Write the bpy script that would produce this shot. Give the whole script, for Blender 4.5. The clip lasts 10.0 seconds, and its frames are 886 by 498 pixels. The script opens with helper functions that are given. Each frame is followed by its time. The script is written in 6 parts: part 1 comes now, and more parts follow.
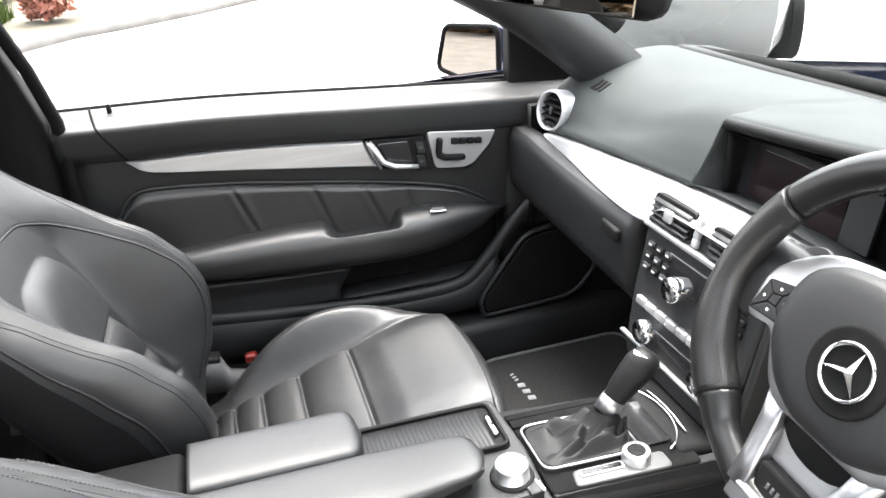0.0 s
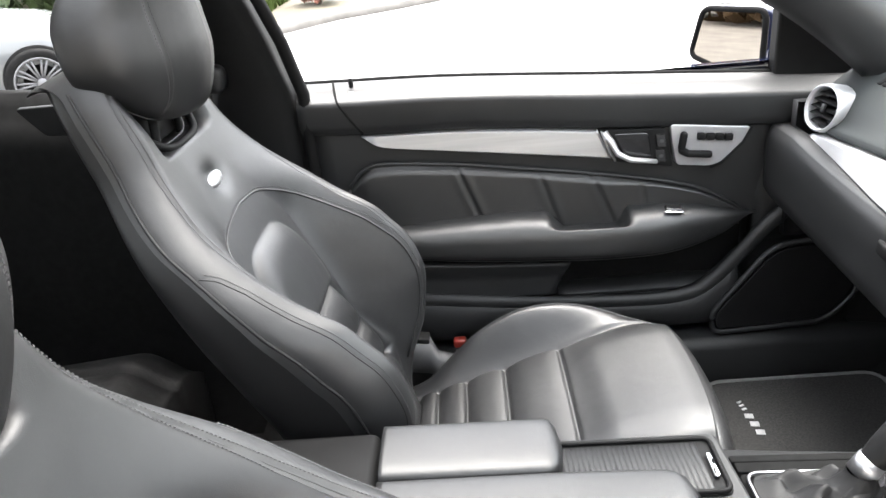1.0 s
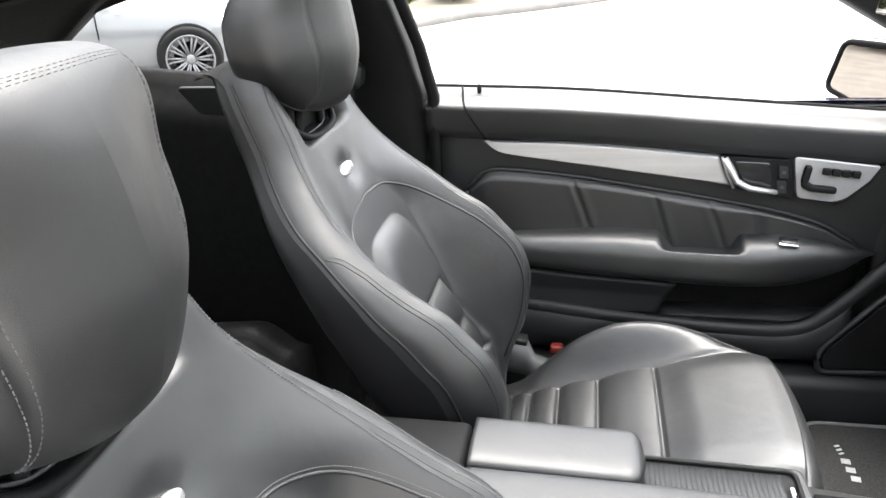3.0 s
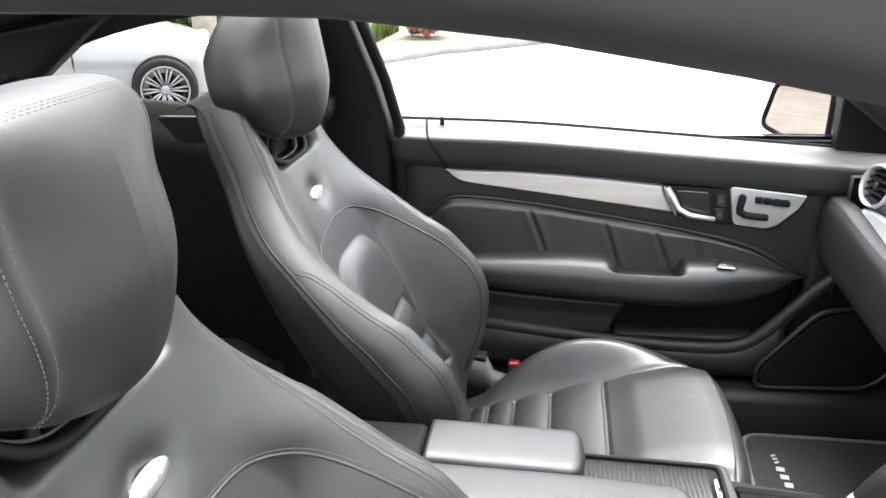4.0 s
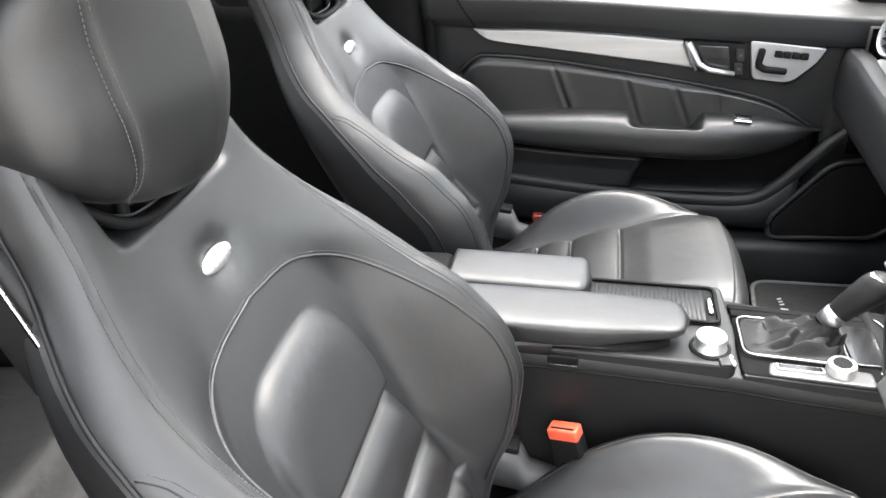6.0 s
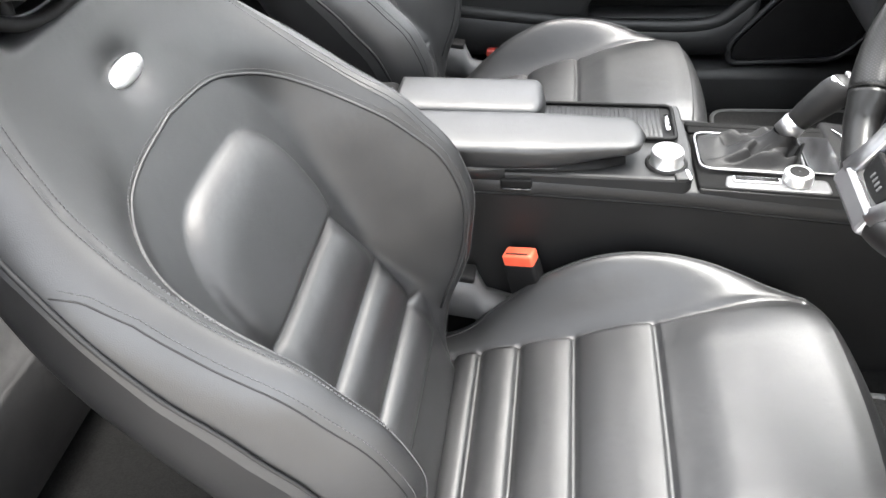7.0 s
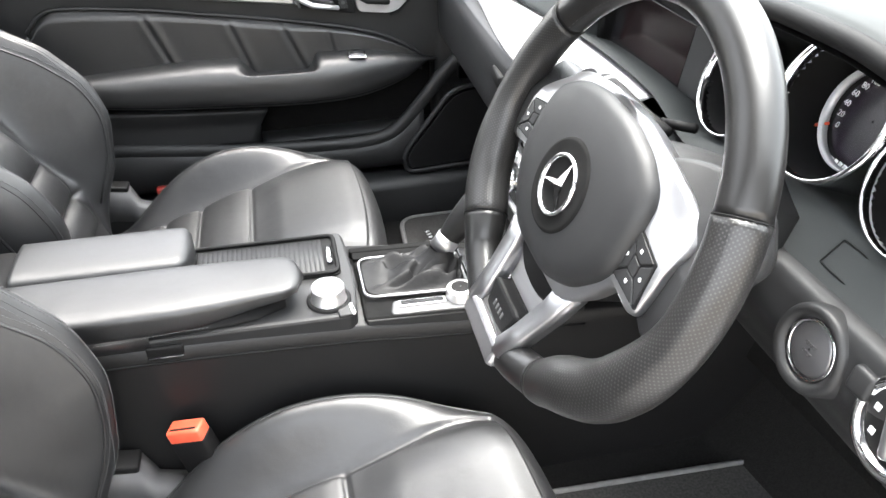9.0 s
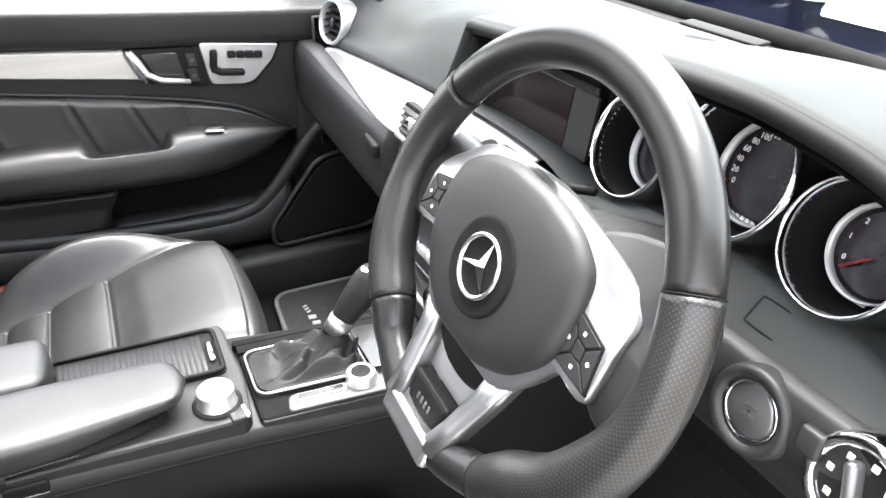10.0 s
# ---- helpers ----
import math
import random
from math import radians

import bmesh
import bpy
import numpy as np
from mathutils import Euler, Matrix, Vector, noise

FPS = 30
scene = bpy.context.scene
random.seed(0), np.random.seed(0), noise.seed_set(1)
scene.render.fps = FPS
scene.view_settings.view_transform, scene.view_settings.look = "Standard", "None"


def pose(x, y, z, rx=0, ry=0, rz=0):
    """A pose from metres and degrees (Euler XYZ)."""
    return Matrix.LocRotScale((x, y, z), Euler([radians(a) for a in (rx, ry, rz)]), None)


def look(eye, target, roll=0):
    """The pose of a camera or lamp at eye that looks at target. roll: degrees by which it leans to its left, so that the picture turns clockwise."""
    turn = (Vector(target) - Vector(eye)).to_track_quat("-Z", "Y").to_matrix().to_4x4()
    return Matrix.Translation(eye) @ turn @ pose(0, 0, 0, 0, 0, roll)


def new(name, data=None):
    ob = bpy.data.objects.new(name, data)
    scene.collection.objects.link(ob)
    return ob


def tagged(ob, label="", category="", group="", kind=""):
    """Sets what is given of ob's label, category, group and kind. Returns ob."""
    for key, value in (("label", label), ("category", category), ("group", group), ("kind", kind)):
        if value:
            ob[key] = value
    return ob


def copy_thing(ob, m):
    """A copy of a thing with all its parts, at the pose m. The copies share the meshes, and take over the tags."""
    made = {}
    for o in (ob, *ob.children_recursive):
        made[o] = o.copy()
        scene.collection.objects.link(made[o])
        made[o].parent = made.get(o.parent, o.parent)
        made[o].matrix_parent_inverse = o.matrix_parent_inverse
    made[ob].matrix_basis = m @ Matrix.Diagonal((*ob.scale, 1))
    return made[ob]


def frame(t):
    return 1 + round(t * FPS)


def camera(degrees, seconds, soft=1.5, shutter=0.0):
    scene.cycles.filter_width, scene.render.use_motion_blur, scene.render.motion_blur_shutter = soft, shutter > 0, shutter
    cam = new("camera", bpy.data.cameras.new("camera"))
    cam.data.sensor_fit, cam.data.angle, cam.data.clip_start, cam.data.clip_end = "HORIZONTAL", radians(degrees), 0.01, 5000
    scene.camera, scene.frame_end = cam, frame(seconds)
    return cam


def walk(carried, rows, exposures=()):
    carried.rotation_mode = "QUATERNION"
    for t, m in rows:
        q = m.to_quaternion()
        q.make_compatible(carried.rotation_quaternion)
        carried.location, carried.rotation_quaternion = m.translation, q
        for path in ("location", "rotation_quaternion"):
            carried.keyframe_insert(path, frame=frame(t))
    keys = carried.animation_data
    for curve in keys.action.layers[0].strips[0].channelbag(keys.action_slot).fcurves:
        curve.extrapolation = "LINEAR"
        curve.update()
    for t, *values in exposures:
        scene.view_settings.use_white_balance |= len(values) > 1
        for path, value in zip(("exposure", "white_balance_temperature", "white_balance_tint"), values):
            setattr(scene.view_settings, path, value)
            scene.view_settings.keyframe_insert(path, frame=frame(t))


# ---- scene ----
cam = camera(60.6, 10.0)
PATH = [
    (0, (0.108, -0.729, 1.218), (0.589, 1.019, 0.374), -4.0),
    (0.5, (0.14, -0.688, 1.197), (0.296, 1.115, 0.346), -4.6),
    (1, (0.119, -0.656, 1.194), (0.025, 1.162, 0.366), -5.6),
    (1.5, (0.119, -0.673, 1.211), (-0.157, 1.11, 0.347), -2.6),
    (2, (0.108, -0.684, 1.223), (-0.237, 1.085, 0.358), -2.3),
    (2.5, (0.112, -0.693, 1.224), (-0.243, 1.089, 0.389), -2.4),
    (2.7, (0.108, -0.699, 1.221), (-0.26, 1.087, 0.4), -2.8),
    (3.8, (0.159, -0.767, 1.223), (-0.184, 1.052, 0.467), -1.8),
    (4, (0.153, -0.801, 1.237), (-0.146, 1.034, 0.505), -1.5),
    (4.5, (0.123, -0.903, 1.242), (-0.043, 0.94, 0.483), -1.3),
    (5, (0.11, -0.984, 1.237), (0.029, 0.845, 0.431), 0.5),
    (5.2, (0.119, -0.992, 1.234), (-0.009, 0.806, 0.369), 0.0),
    (6.3, (0.21, -0.911, 1.197), (-0.209, 0.724, 0.125), -4.2),
    (6.5, (0.209, -0.914, 1.179), (-0.18, 0.673, 0.026), -4.5),
    (7, (0.215, -0.916, 1.145), (-0.07, 0.593, -0.136), -4.7),
    (7.5, (0.233, -0.911, 1.132), (0.054, 0.576, -0.193), -4.4),
    (8, (0.278, -0.881, 1.123), (0.282, 0.645, -0.169), -3.6),
    (8.5, (0.314, -0.853, 1.131), (0.514, 0.726, -0.08), -3.0),
    (9, (0.341, -0.819, 1.137), (0.687, 0.819, 0.043), -1.2),
    (9.5, (0.356, -0.777, 1.137), (0.72, 0.892, 0.098), -1.6),
    (10, (0.316, -0.754, 1.136), (1.039, 0.835, 0.16), -0.2),
]
walk(cam, [(t, look(eye, target, roll)) for t, eye, target, roll in PATH], [(0.0, 3.5), (6.5, 3.55), (7.5, 3.7), (9.0, 3.75), (10.0, 3.8)])

# ---- daylight: bright overcast sky ----
world = bpy.data.worlds.new("overcast_sky")
scene.world = world
world.use_nodes = True
wn = world.node_tree
sky = wn.nodes.new("ShaderNodeTexSky")
sky.sky_type, sky.sun_disc = "NISHITA", False
sky.sun_elevation, sky.sun_rotation, sky.dust_density, sky.air_density = radians(72), radians(28), 5.0, 1.2
grey = wn.nodes.new("ShaderNodeHueSaturation")
grey.inputs["Saturation"].default_value = 0.35
wn.links.new(sky.outputs[0], grey.inputs["Color"])
even = wn.nodes.new("ShaderNodeMix")      # cloud evens out the clear sky
even.data_type = "RGBA"
even.inputs[0].default_value, even.inputs[7].default_value = 0.5, (4.0, 4.05, 4.1, 1)
wn.links.new(grey.outputs[0], even.inputs[6])
wn.links.new(even.outputs[2], wn.nodes["Background"].inputs[0])
wn.nodes["Background"].inputs[1].default_value = 0.17
sun = new("sun", bpy.data.lights.new("sun", "SUN"))
sun.data.energy, sun.data.angle, sun.data.color = 1.4, radians(45), (1.0, 0.97, 0.93)
sun.matrix_world = look((0.9, 1.7, 6), (0, 0, 0))


# ---- materials ----
def material(name, c1, c2=None, rough=(0.4, 0.5), metal=0.0, grain=0.0, grain_size=900.0, soft=0.0, soft_size=30.0,
             spot=40.0, coat=0.0, kind="voronoi", spec=0.5, stretch=(1, 1, 1)):
    """A surface with colour and gloss varied by noise, fine grain and broad relief."""
    m = bpy.data.materials.new(name)
    m.use_nodes = True
    nt, L = m.node_tree, m.node_tree.links
    b = nt.nodes["Principled BSDF"]
    co = nt.nodes.new("ShaderNodeTexCoord")
    mp = nt.nodes.new("ShaderNodeMapping")
    mp.inputs["Scale"].default_value = stretch
    L.new(co.outputs["Object"], mp.inputs[0])
    n1 = nt.nodes.new("ShaderNodeTexNoise")
    n1.inputs["Scale"].default_value, n1.inputs["Detail"].default_value = spot, 6
    L.new(mp.outputs[0], n1.inputs["Vector"])
    mix = nt.nodes.new("ShaderNodeMix")
    mix.data_type = "RGBA"
    c2 = c2 or c1
    mix.inputs[6].default_value, mix.inputs[7].default_value = (*c1, 1), (*c2, 1)
    rmp = nt.nodes.new("ShaderNodeMapRange")
    rmp.inputs[1].default_value, rmp.inputs[2].default_value = 0.3, 0.7
    L.new(n1.outputs["Fac"], rmp.inputs[0])
    L.new(rmp.outputs[0], mix.inputs[0])
    L.new(mix.outputs[2], b.inputs["Base Color"])
    n2 = nt.nodes.new("ShaderNodeTexNoise")
    n2.inputs["Scale"].default_value, n2.inputs["Detail"].default_value = spot * 0.35, 4
    L.new(co.outputs["Object"], n2.inputs["Vector"])
    rr = nt.nodes.new("ShaderNodeMapRange")
    rr.inputs[1].default_value, rr.inputs[2].default_value = 0.3, 0.7
    rr.inputs[3].default_value, rr.inputs[4].default_value = rough
    L.new(n2.outputs["Fac"], rr.inputs[0])
    L.new(rr.outputs[0], b.inputs["Roughness"])
    b.inputs["Metallic"].default_value = metal
    b.inputs["Coat Weight"].default_value = coat
    b.inputs["Specular IOR Level"].default_value = spec
    last = None
    if soft:
        ns = nt.nodes.new("ShaderNodeTexNoise")
        ns.inputs["Scale"].default_value, ns.inputs["Detail"].default_value = soft_size, 3
        L.new(co.outputs["Object"], ns.inputs["Vector"])
        bp = nt.nodes.new("ShaderNodeBump")
        bp.inputs["Strength"].default_value, bp.inputs["Distance"].default_value = soft, 0.01
        L.new(ns.outputs["Fac"], bp.inputs["Height"])
        last = bp
    if grain:
        tx = nt.nodes.new("ShaderNodeTexVoronoi" if kind == "voronoi" else "ShaderNodeTexNoise")
        tx.inputs["Scale"].default_value = grain_size
        L.new(mp.outputs[0], tx.inputs["Vector"])
        bp = nt.nodes.new("ShaderNodeBump")
        bp.inputs["Strength"].default_value, bp.inputs["Distance"].default_value = grain, 0.0006
        L.new(tx.outputs[0], bp.inputs["Height"])
        if last:
            L.new(last.outputs[0], bp.inputs["Normal"])
        last = bp
    if last:
        L.new(last.outputs[0], b.inputs["Normal"])
    return m


def dotted(name, base):
    """Perforated leather: rows of small holes laid along the mesh's own length and girth."""
    m = base.copy()
    m.name = name
    nt, L = m.node_tree, m.node_tree.links
    b = nt.nodes["Principled BSDF"]
    uv = nt.nodes.new("ShaderNodeUVMap")
    vo = nt.nodes.new("ShaderNodeTexVoronoi")
    vo.voronoi_dimensions, vo.feature = "2D", "F1"
    vo.inputs["Scale"].default_value, vo.inputs["Randomness"].default_value = 1.0, 0.0
    turn = nt.nodes.new("ShaderNodeMapping")
    turn.inputs["Rotation"].default_value = (0, 0, math.pi / 4)
    L.new(uv.outputs[0], turn.inputs[0])
    L.new(turn.outputs[0], vo.inputs["Vector"])
    mr = nt.nodes.new("ShaderNodeMapRange")
    mr.inputs[1].default_value, mr.inputs[2].default_value = 0.16, 0.32
    L.new(vo.outputs["Distance"], mr.inputs[0])
    hue = nt.nodes.new("ShaderNodeMix")
    hue.data_type = "RGBA"
    hue.inputs[6].default_value = (0.034, 0.0335, 0.033, 1)
    L.new(mr.outputs[0], hue.inputs[0])
    L.new(b.inputs["Base Color"].links[0].from_socket, hue.inputs[7])
    L.new(hue.outputs[2], b.inputs["Base Color"])
    bp = nt.nodes.new("ShaderNodeBump")
    bp.inputs["Strength"].default_value, bp.inputs["Distance"].default_value = 0.15, 0.0005
    L.new(mr.outputs[0], bp.inputs["Height"])
    old = b.inputs["Normal"].links[0].from_socket
    L.new(old, bp.inputs["Normal"])
    L.new(bp.outputs[0], b.inputs["Normal"])
    return m


LEATHER = material("black_leather", (0.0056, 0.0059, 0.0066), (0.0088, 0.0092, 0.0102), (0.42, 0.53), grain=0.16, grain_size=1300, soft=0.11, soft_size=26, spot=14, spec=0.85)
LEATHER2 = material("black_door_leather", (0.0058, 0.0061, 0.0066), (0.0090, 0.0094, 0.0100), (0.44, 0.54), grain=0.10, grain_size=1700, soft=0.10, soft_size=20, spot=14, spec=0.85)
SHELL = material("black_seat_shell", (0.0075, 0.0075, 0.008), (0.0105, 0.0105, 0.011), (0.45, 0.55), grain=0.08, grain_size=1800, spot=12, spec=0.35)
PLASTIC = material("soft_black_plastic", (0.0125, 0.0128, 0.0135), (0.0170, 0.0174, 0.0182), (0.42, 0.54), grain=0.12, grain_size=1600, spot=10, spec=0.4)
DARK = material("matt_black_plastic", (0.005, 0.005, 0.0053), (0.0075, 0.0075, 0.0078), (0.55, 0.7), grain=0.10, grain_size=1800, spot=18, spec=0.16)
DASH = material("dark_grey_dashboard_skin", (0.026, 0.0287, 0.0292), (0.033, 0.0358, 0.0363), (0.60, 0.70), grain=0.14, grain_size=1500, spot=8, spec=0.15)
GLOSS = material("piano_black", (0.012, 0.012, 0.013), (0.016, 0.016, 0.017), (0.10, 0.18), spot=30, coat=0.3)
BRUSHED = material("brushed_aluminium", (0.36, 0.36, 0.365), (0.44, 0.44, 0.445), (0.32, 0.44), metal=0.6, grain=0.12, grain_size=700, kind="noise", spot=60, stretch=(0.06, 0.06, 1.6))
SATIN = material("satin_silver", (0.40, 0.40, 0.41), (0.47, 0.47, 0.48), (0.28, 0.38), metal=0.55, spot=25)
DARKSATIN = material("dark_satin_metal", (0.13, 0.13, 0.135), (0.17, 0.17, 0.175), (0.28, 0.38), metal=0.7, spot=25)
SPOKE = material("spoke_silver", (0.33, 0.33, 0.34), (0.39, 0.39, 0.40), (0.28, 0.37), metal=0.9, spot=25)
KNOB = material("bright_metal_cap", (0.80, 0.80, 0.81), (0.88, 0.88, 0.89), (0.36, 0.46), metal=1.0, spot=30)
CHROME = material("chrome", (0.82, 0.82, 0.83), (0.88, 0.88, 0.89), (0.06, 0.14), metal=1.0, spot=40)
CARPET = material("black_carpet", (0.004, 0.004, 0.004), (0.010, 0.0098, 0.0096), (0.9, 1.0), grain=1.0, grain_size=500, kind="noise", spot=300, spec=0.2)
MATPILE = material("mat_pile", (0.022, 0.022, 0.022), (0.045, 0.044, 0.043), (0.9, 1.0), grain=1.0, grain_size=700, kind="noise", spot=260, spec=0.2)
LINER = material("black_headliner", (0.020, 0.020, 0.020), (0.028, 0.028, 0.028), (0.85, 0.95), grain=0.3, grain_size=1200, kind="noise", spot=200, spec=0.2)
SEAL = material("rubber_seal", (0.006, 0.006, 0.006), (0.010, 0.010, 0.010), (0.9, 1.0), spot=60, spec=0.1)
BOOT = material("soft_boot_leather", (0.0055, 0.0055, 0.0058), (0.0085, 0.0085, 0.0088), (0.46, 0.58), grain=0.12, grain_size=1600, soft=0.15, soft_size=45, spot=20, spec=0.22)
BIND = material("grey_binding", (0.10, 0.10, 0.10), (0.14, 0.14, 0.14), (0.6, 0.75), grain=0.4, grain_size=900, spot=80)
THREAD = material("grey_thread", (0.060, 0.060, 0.062), (0.085, 0.085, 0.087), (0.6, 0.7), spot=400)
GREYPL = material("grey_plastic", (0.055, 0.055, 0.057), (0.075, 0.075, 0.077), (0.40, 0.5), grain=0.06, grain_size=1600, spot=20)
RED = material("red_plastic", (0.80, 0.10, 0.05), (0.88, 0.13, 0.07), (0.28, 0.4), spot=60)
DARKRED = material("dark_red_plastic", (0.16, 0.012, 0.008), (0.22, 0.018, 0.012), (0.3, 0.4), spot=60)
WHITE = material("white_print", (0.75, 0.75, 0.75), (0.82, 0.82, 0.82), (0.5, 0.6), spot=60)
RIMHIDE = material("wheel_leather", (0.0072, 0.0071, 0.0071), (0.0105, 0.0103, 0.0103), (0.30, 0.38), grain=0.05, grain_size=1800, soft=0.04, soft_size=24, spot=14)
GREYPRINT = material("grey_print", (0.35, 0.35, 0.36), (0.42, 0.42, 0.43), (0.5, 0.6), spot=60)
NAVY = material("navy_car_paint", (0.008, 0.012, 0.035), (0.012, 0.016, 0.045), (0.12, 0.2), spot=6, coat=1.0)
CARWHITE = material("white_car_paint", (0.080, 0.084, 0.086), (0.092, 0.096, 0.098), (0.2, 0.3), spot=3, coat=0.5)
RUBBER = material("tyre_rubber", (0.004, 0.004, 0.004), (0.008, 0.008, 0.008), (0.7, 0.85), grain=0.5, grain_size=200, spot=30, spec=0.08)
ALLOY = material("alloy_wheel", (0.10, 0.10, 0.105), (0.14, 0.14, 0.145), (0.3, 0.4), metal=0.6, spot=20)
ASPHALT = material("pale_asphalt", (0.20, 0.195, 0.19), (0.27, 0.265, 0.255), (0.85, 0.95), grain=0.8, grain_size=60, kind="noise", spot=2.2)
CONCRETE = material("kerb_concrete", (0.13, 0.125, 0.115), (0.18, 0.17, 0.16), (0.8, 0.95), grain=0.6, grain_size=80, kind="noise", spot=5)
PAVING = material("pale_verge", (0.052, 0.044, 0.028), (0.070, 0.060, 0.038), (0.85, 0.95), grain=0.8, grain_size=40, kind="noise", spot=1.5)
GRASS = material("lawn_grass", (0.030, 0.050, 0.010), (0.060, 0.080, 0.018), (0.8, 0.95), grain=0.8, grain_size=60, kind="noise", spot=6, spec=0.2)
LEAF = material("shrub_leaf", (0.03, 0.05, 0.015), (0.06, 0.085, 0.025), (0.5, 0.7), spot=3)
REDLEAF = material("russet_leaf", (0.20, 0.07, 0.05), (0.30, 0.12, 0.08), (0.5, 0.7), spot=3)
BROWN = material("brown_leaf", (0.10, 0.06, 0.03), (0.16, 0.10, 0.05), (0.6, 0.8), spot=2)
BARK = material("weathered_wood", (0.20, 0.18, 0.15), (0.30, 0.27, 0.23), (0.8, 0.95), grain=0.6, grain_size=60, kind="noise", spot=8)
BRICK = material("buff_render", (0.42, 0.37, 0.30), (0.50, 0.45, 0.37), (0.8, 0.95), grain=0.5, grain_size=60, kind="noise", spot=2)
PERF = dotted("perforated_leather", RIMHIDE)
MIRROR = material("mirror_glass", (0.24, 0.222, 0.20), (0.26, 0.24, 0.215), (0.0, 0.01), metal=1.0)
STEEL = material("bare_steel", (0.55, 0.55, 0.54), (0.65, 0.65, 0.64), (0.25, 0.35), metal=1.0, spot=40)
SCREEN = material("dim_screen", (0.011, 0.0065, 0.007), (0.016, 0.0095, 0.010), (0.12, 0.2), spot=6)
PURPLE = material("dial_centre", (0.012, 0.008, 0.014), (0.018, 0.012, 0.02), (0.2, 0.3), spot=30)
GLASS = bpy.data.materials.new("window_glass")
GLASS.use_nodes = True
_n, _l = GLASS.node_tree.nodes, GLASS.node_tree.links
_n.remove(_n["Principled BSDF"])
_clear, _shine, _both = (_n.new(k) for k in ("ShaderNodeBsdfTransparent", "ShaderNodeBsdfGlossy", "ShaderNodeMixShader"))
_clear.inputs[0].default_value = (0.93, 0.96, 0.95, 1)
_shine.inputs["Roughness"].default_value, _both.inputs[0].default_value = 0.02, 0.04
_l.new(_clear.outputs[0], _both.inputs[1])
_l.new(_shine.outputs[0], _both.inputs[2])
_l.new(_both.outputs[0], _n["Material Output"].inputs[0])


TINTED = GLASS.copy()
TINTED.name = "tinted_roof_glass"
TINTED.node_tree.nodes[_clear.name].inputs[0].default_value = (0.58, 0.58, 0.575, 1)


# ---- building helpers ----
def lerp(table, x):
    """Smooth value from a short table of (x, value)."""
    if x <= table[0][0]:
        return table[0][1]
    for (x0, v0), (x1, v1) in zip(table, table[1:]):
        if x <= x1:
            k = (x - x0) / (x1 - x0)
            return v0 + (v1 - v0) * k
    return table[-1][1]


def curve(table, x):
    """Catmull-Rom value from a short table of (x, value)."""
    xs, vs = [a for a, _ in table], [b for _, b in table]
    if x <= xs[0]:
        return vs[0]
    if x >= xs[-1]:
        return vs[-1]
    i = max(j for j in range(len(xs) - 1) if xs[j] <= x)
    h = xs[i + 1] - xs[i]
    k = (x - xs[i]) / h
    d = [(vs[min(j + 1, len(xs) - 1)] - vs[max(j - 1, 0)]) / (xs[min(j + 1, len(xs) - 1)] - xs[max(j - 1, 0)]) for j in (i, i + 1)]
    return ((2 * k**3 - 3 * k**2 + 1) * vs[i] + (k**3 - 2 * k**2 + k) * h * d[0]
            + (-2 * k**3 + 3 * k**2) * vs[i + 1] + (k**3 - k**2) * h * d[1])


def smooth(a, b, x):
    k = min(1.0, max(0.0, (x - a) / (b - a)))
    return k * k * (3 - 2 * k)


def bell(x, w):
    return math.exp(-(x / w) ** 2)


def thing(name, at, label, category, group="", kind=""):
    ob = new(name)
    ob.empty_display_size = 0.05
    ob.matrix_world = Matrix.Translation(at)
    ob.matrix_basis = Matrix.Translation(at)
    return tagged(ob, label, category, group, kind)


def origin_of(ob):
    """A part's own frame is the world's; a thing's is its base."""
    return Matrix() if ob.parent else ob.matrix_basis.copy()


def part(name, data, mat, parent=None, label=""):
    """Link a mesh or bmesh, given in world places, as one object under a thing or a part."""
    if isinstance(data, bmesh.types.BMesh):
        me = bpy.data.meshes.new(name)
        data.to_mesh(me)
        data.free()
    else:
        me = data
    me.materials.clear()
    me.materials.append(mat)
    ob = new(name, me)
    if parent:
        ob.parent = parent
        ob.matrix_parent_inverse = origin_of(parent).inverted()
    if label:
        ob["label"] = label
    return ob


def soft_mesh(verts, faces, smooth_on=True, uvs=None):
    me = bpy.data.meshes.new("mesh")
    me.from_pydata([tuple(v) for v in verts], [], faces)
    if smooth_on:
        me.polygons.foreach_set("use_smooth", [True] * len(me.polygons))
    if uvs is not None:
        layer = me.uv_layers.new(name="UVMap")
        flat = []
        for lo in me.loops:
            flat.extend(uvs[lo.vertex_index])
        layer.data.foreach_set("uv", flat)
    me.update()
    return me


def grid(fn, nu, nv, skirt=None, u0=0.0, u1=1.0, v0=0.0, v1=1.0, flip=False):
    """A sheet of fn(u, v); skirt turns its rim back along a vector, to give it body."""
    vs = [Vector(fn(u0 + (u1 - u0) * i / nu, v0 + (v1 - v0) * j / nv)) for j in range(nv + 1) for i in range(nu + 1)]
    w = nu + 1
    fs = [(j * w + i, j * w + i + 1, (j + 1) * w + i + 1, (j + 1) * w + i) for j in range(nv) for i in range(nu)]
    if skirt is not None:
        rim = [i for i in range(nu + 1)] + [j * w + nu for j in range(1, nv + 1)] + [nv * w + i for i in range(nu - 1, -1, -1)] + [j * w for j in range(nv - 1, 0, -1)]
        base = len(vs)
        vs += [vs[i] + Vector(skirt) for i in rim]
        n = len(rim)
        fs += [(rim[(k + 1) % n], rim[k], base + k, base + (k + 1) % n) for k in range(n)]
    if flip:
        fs = [f[::-1] for f in fs]
    return soft_mesh(vs, fs)


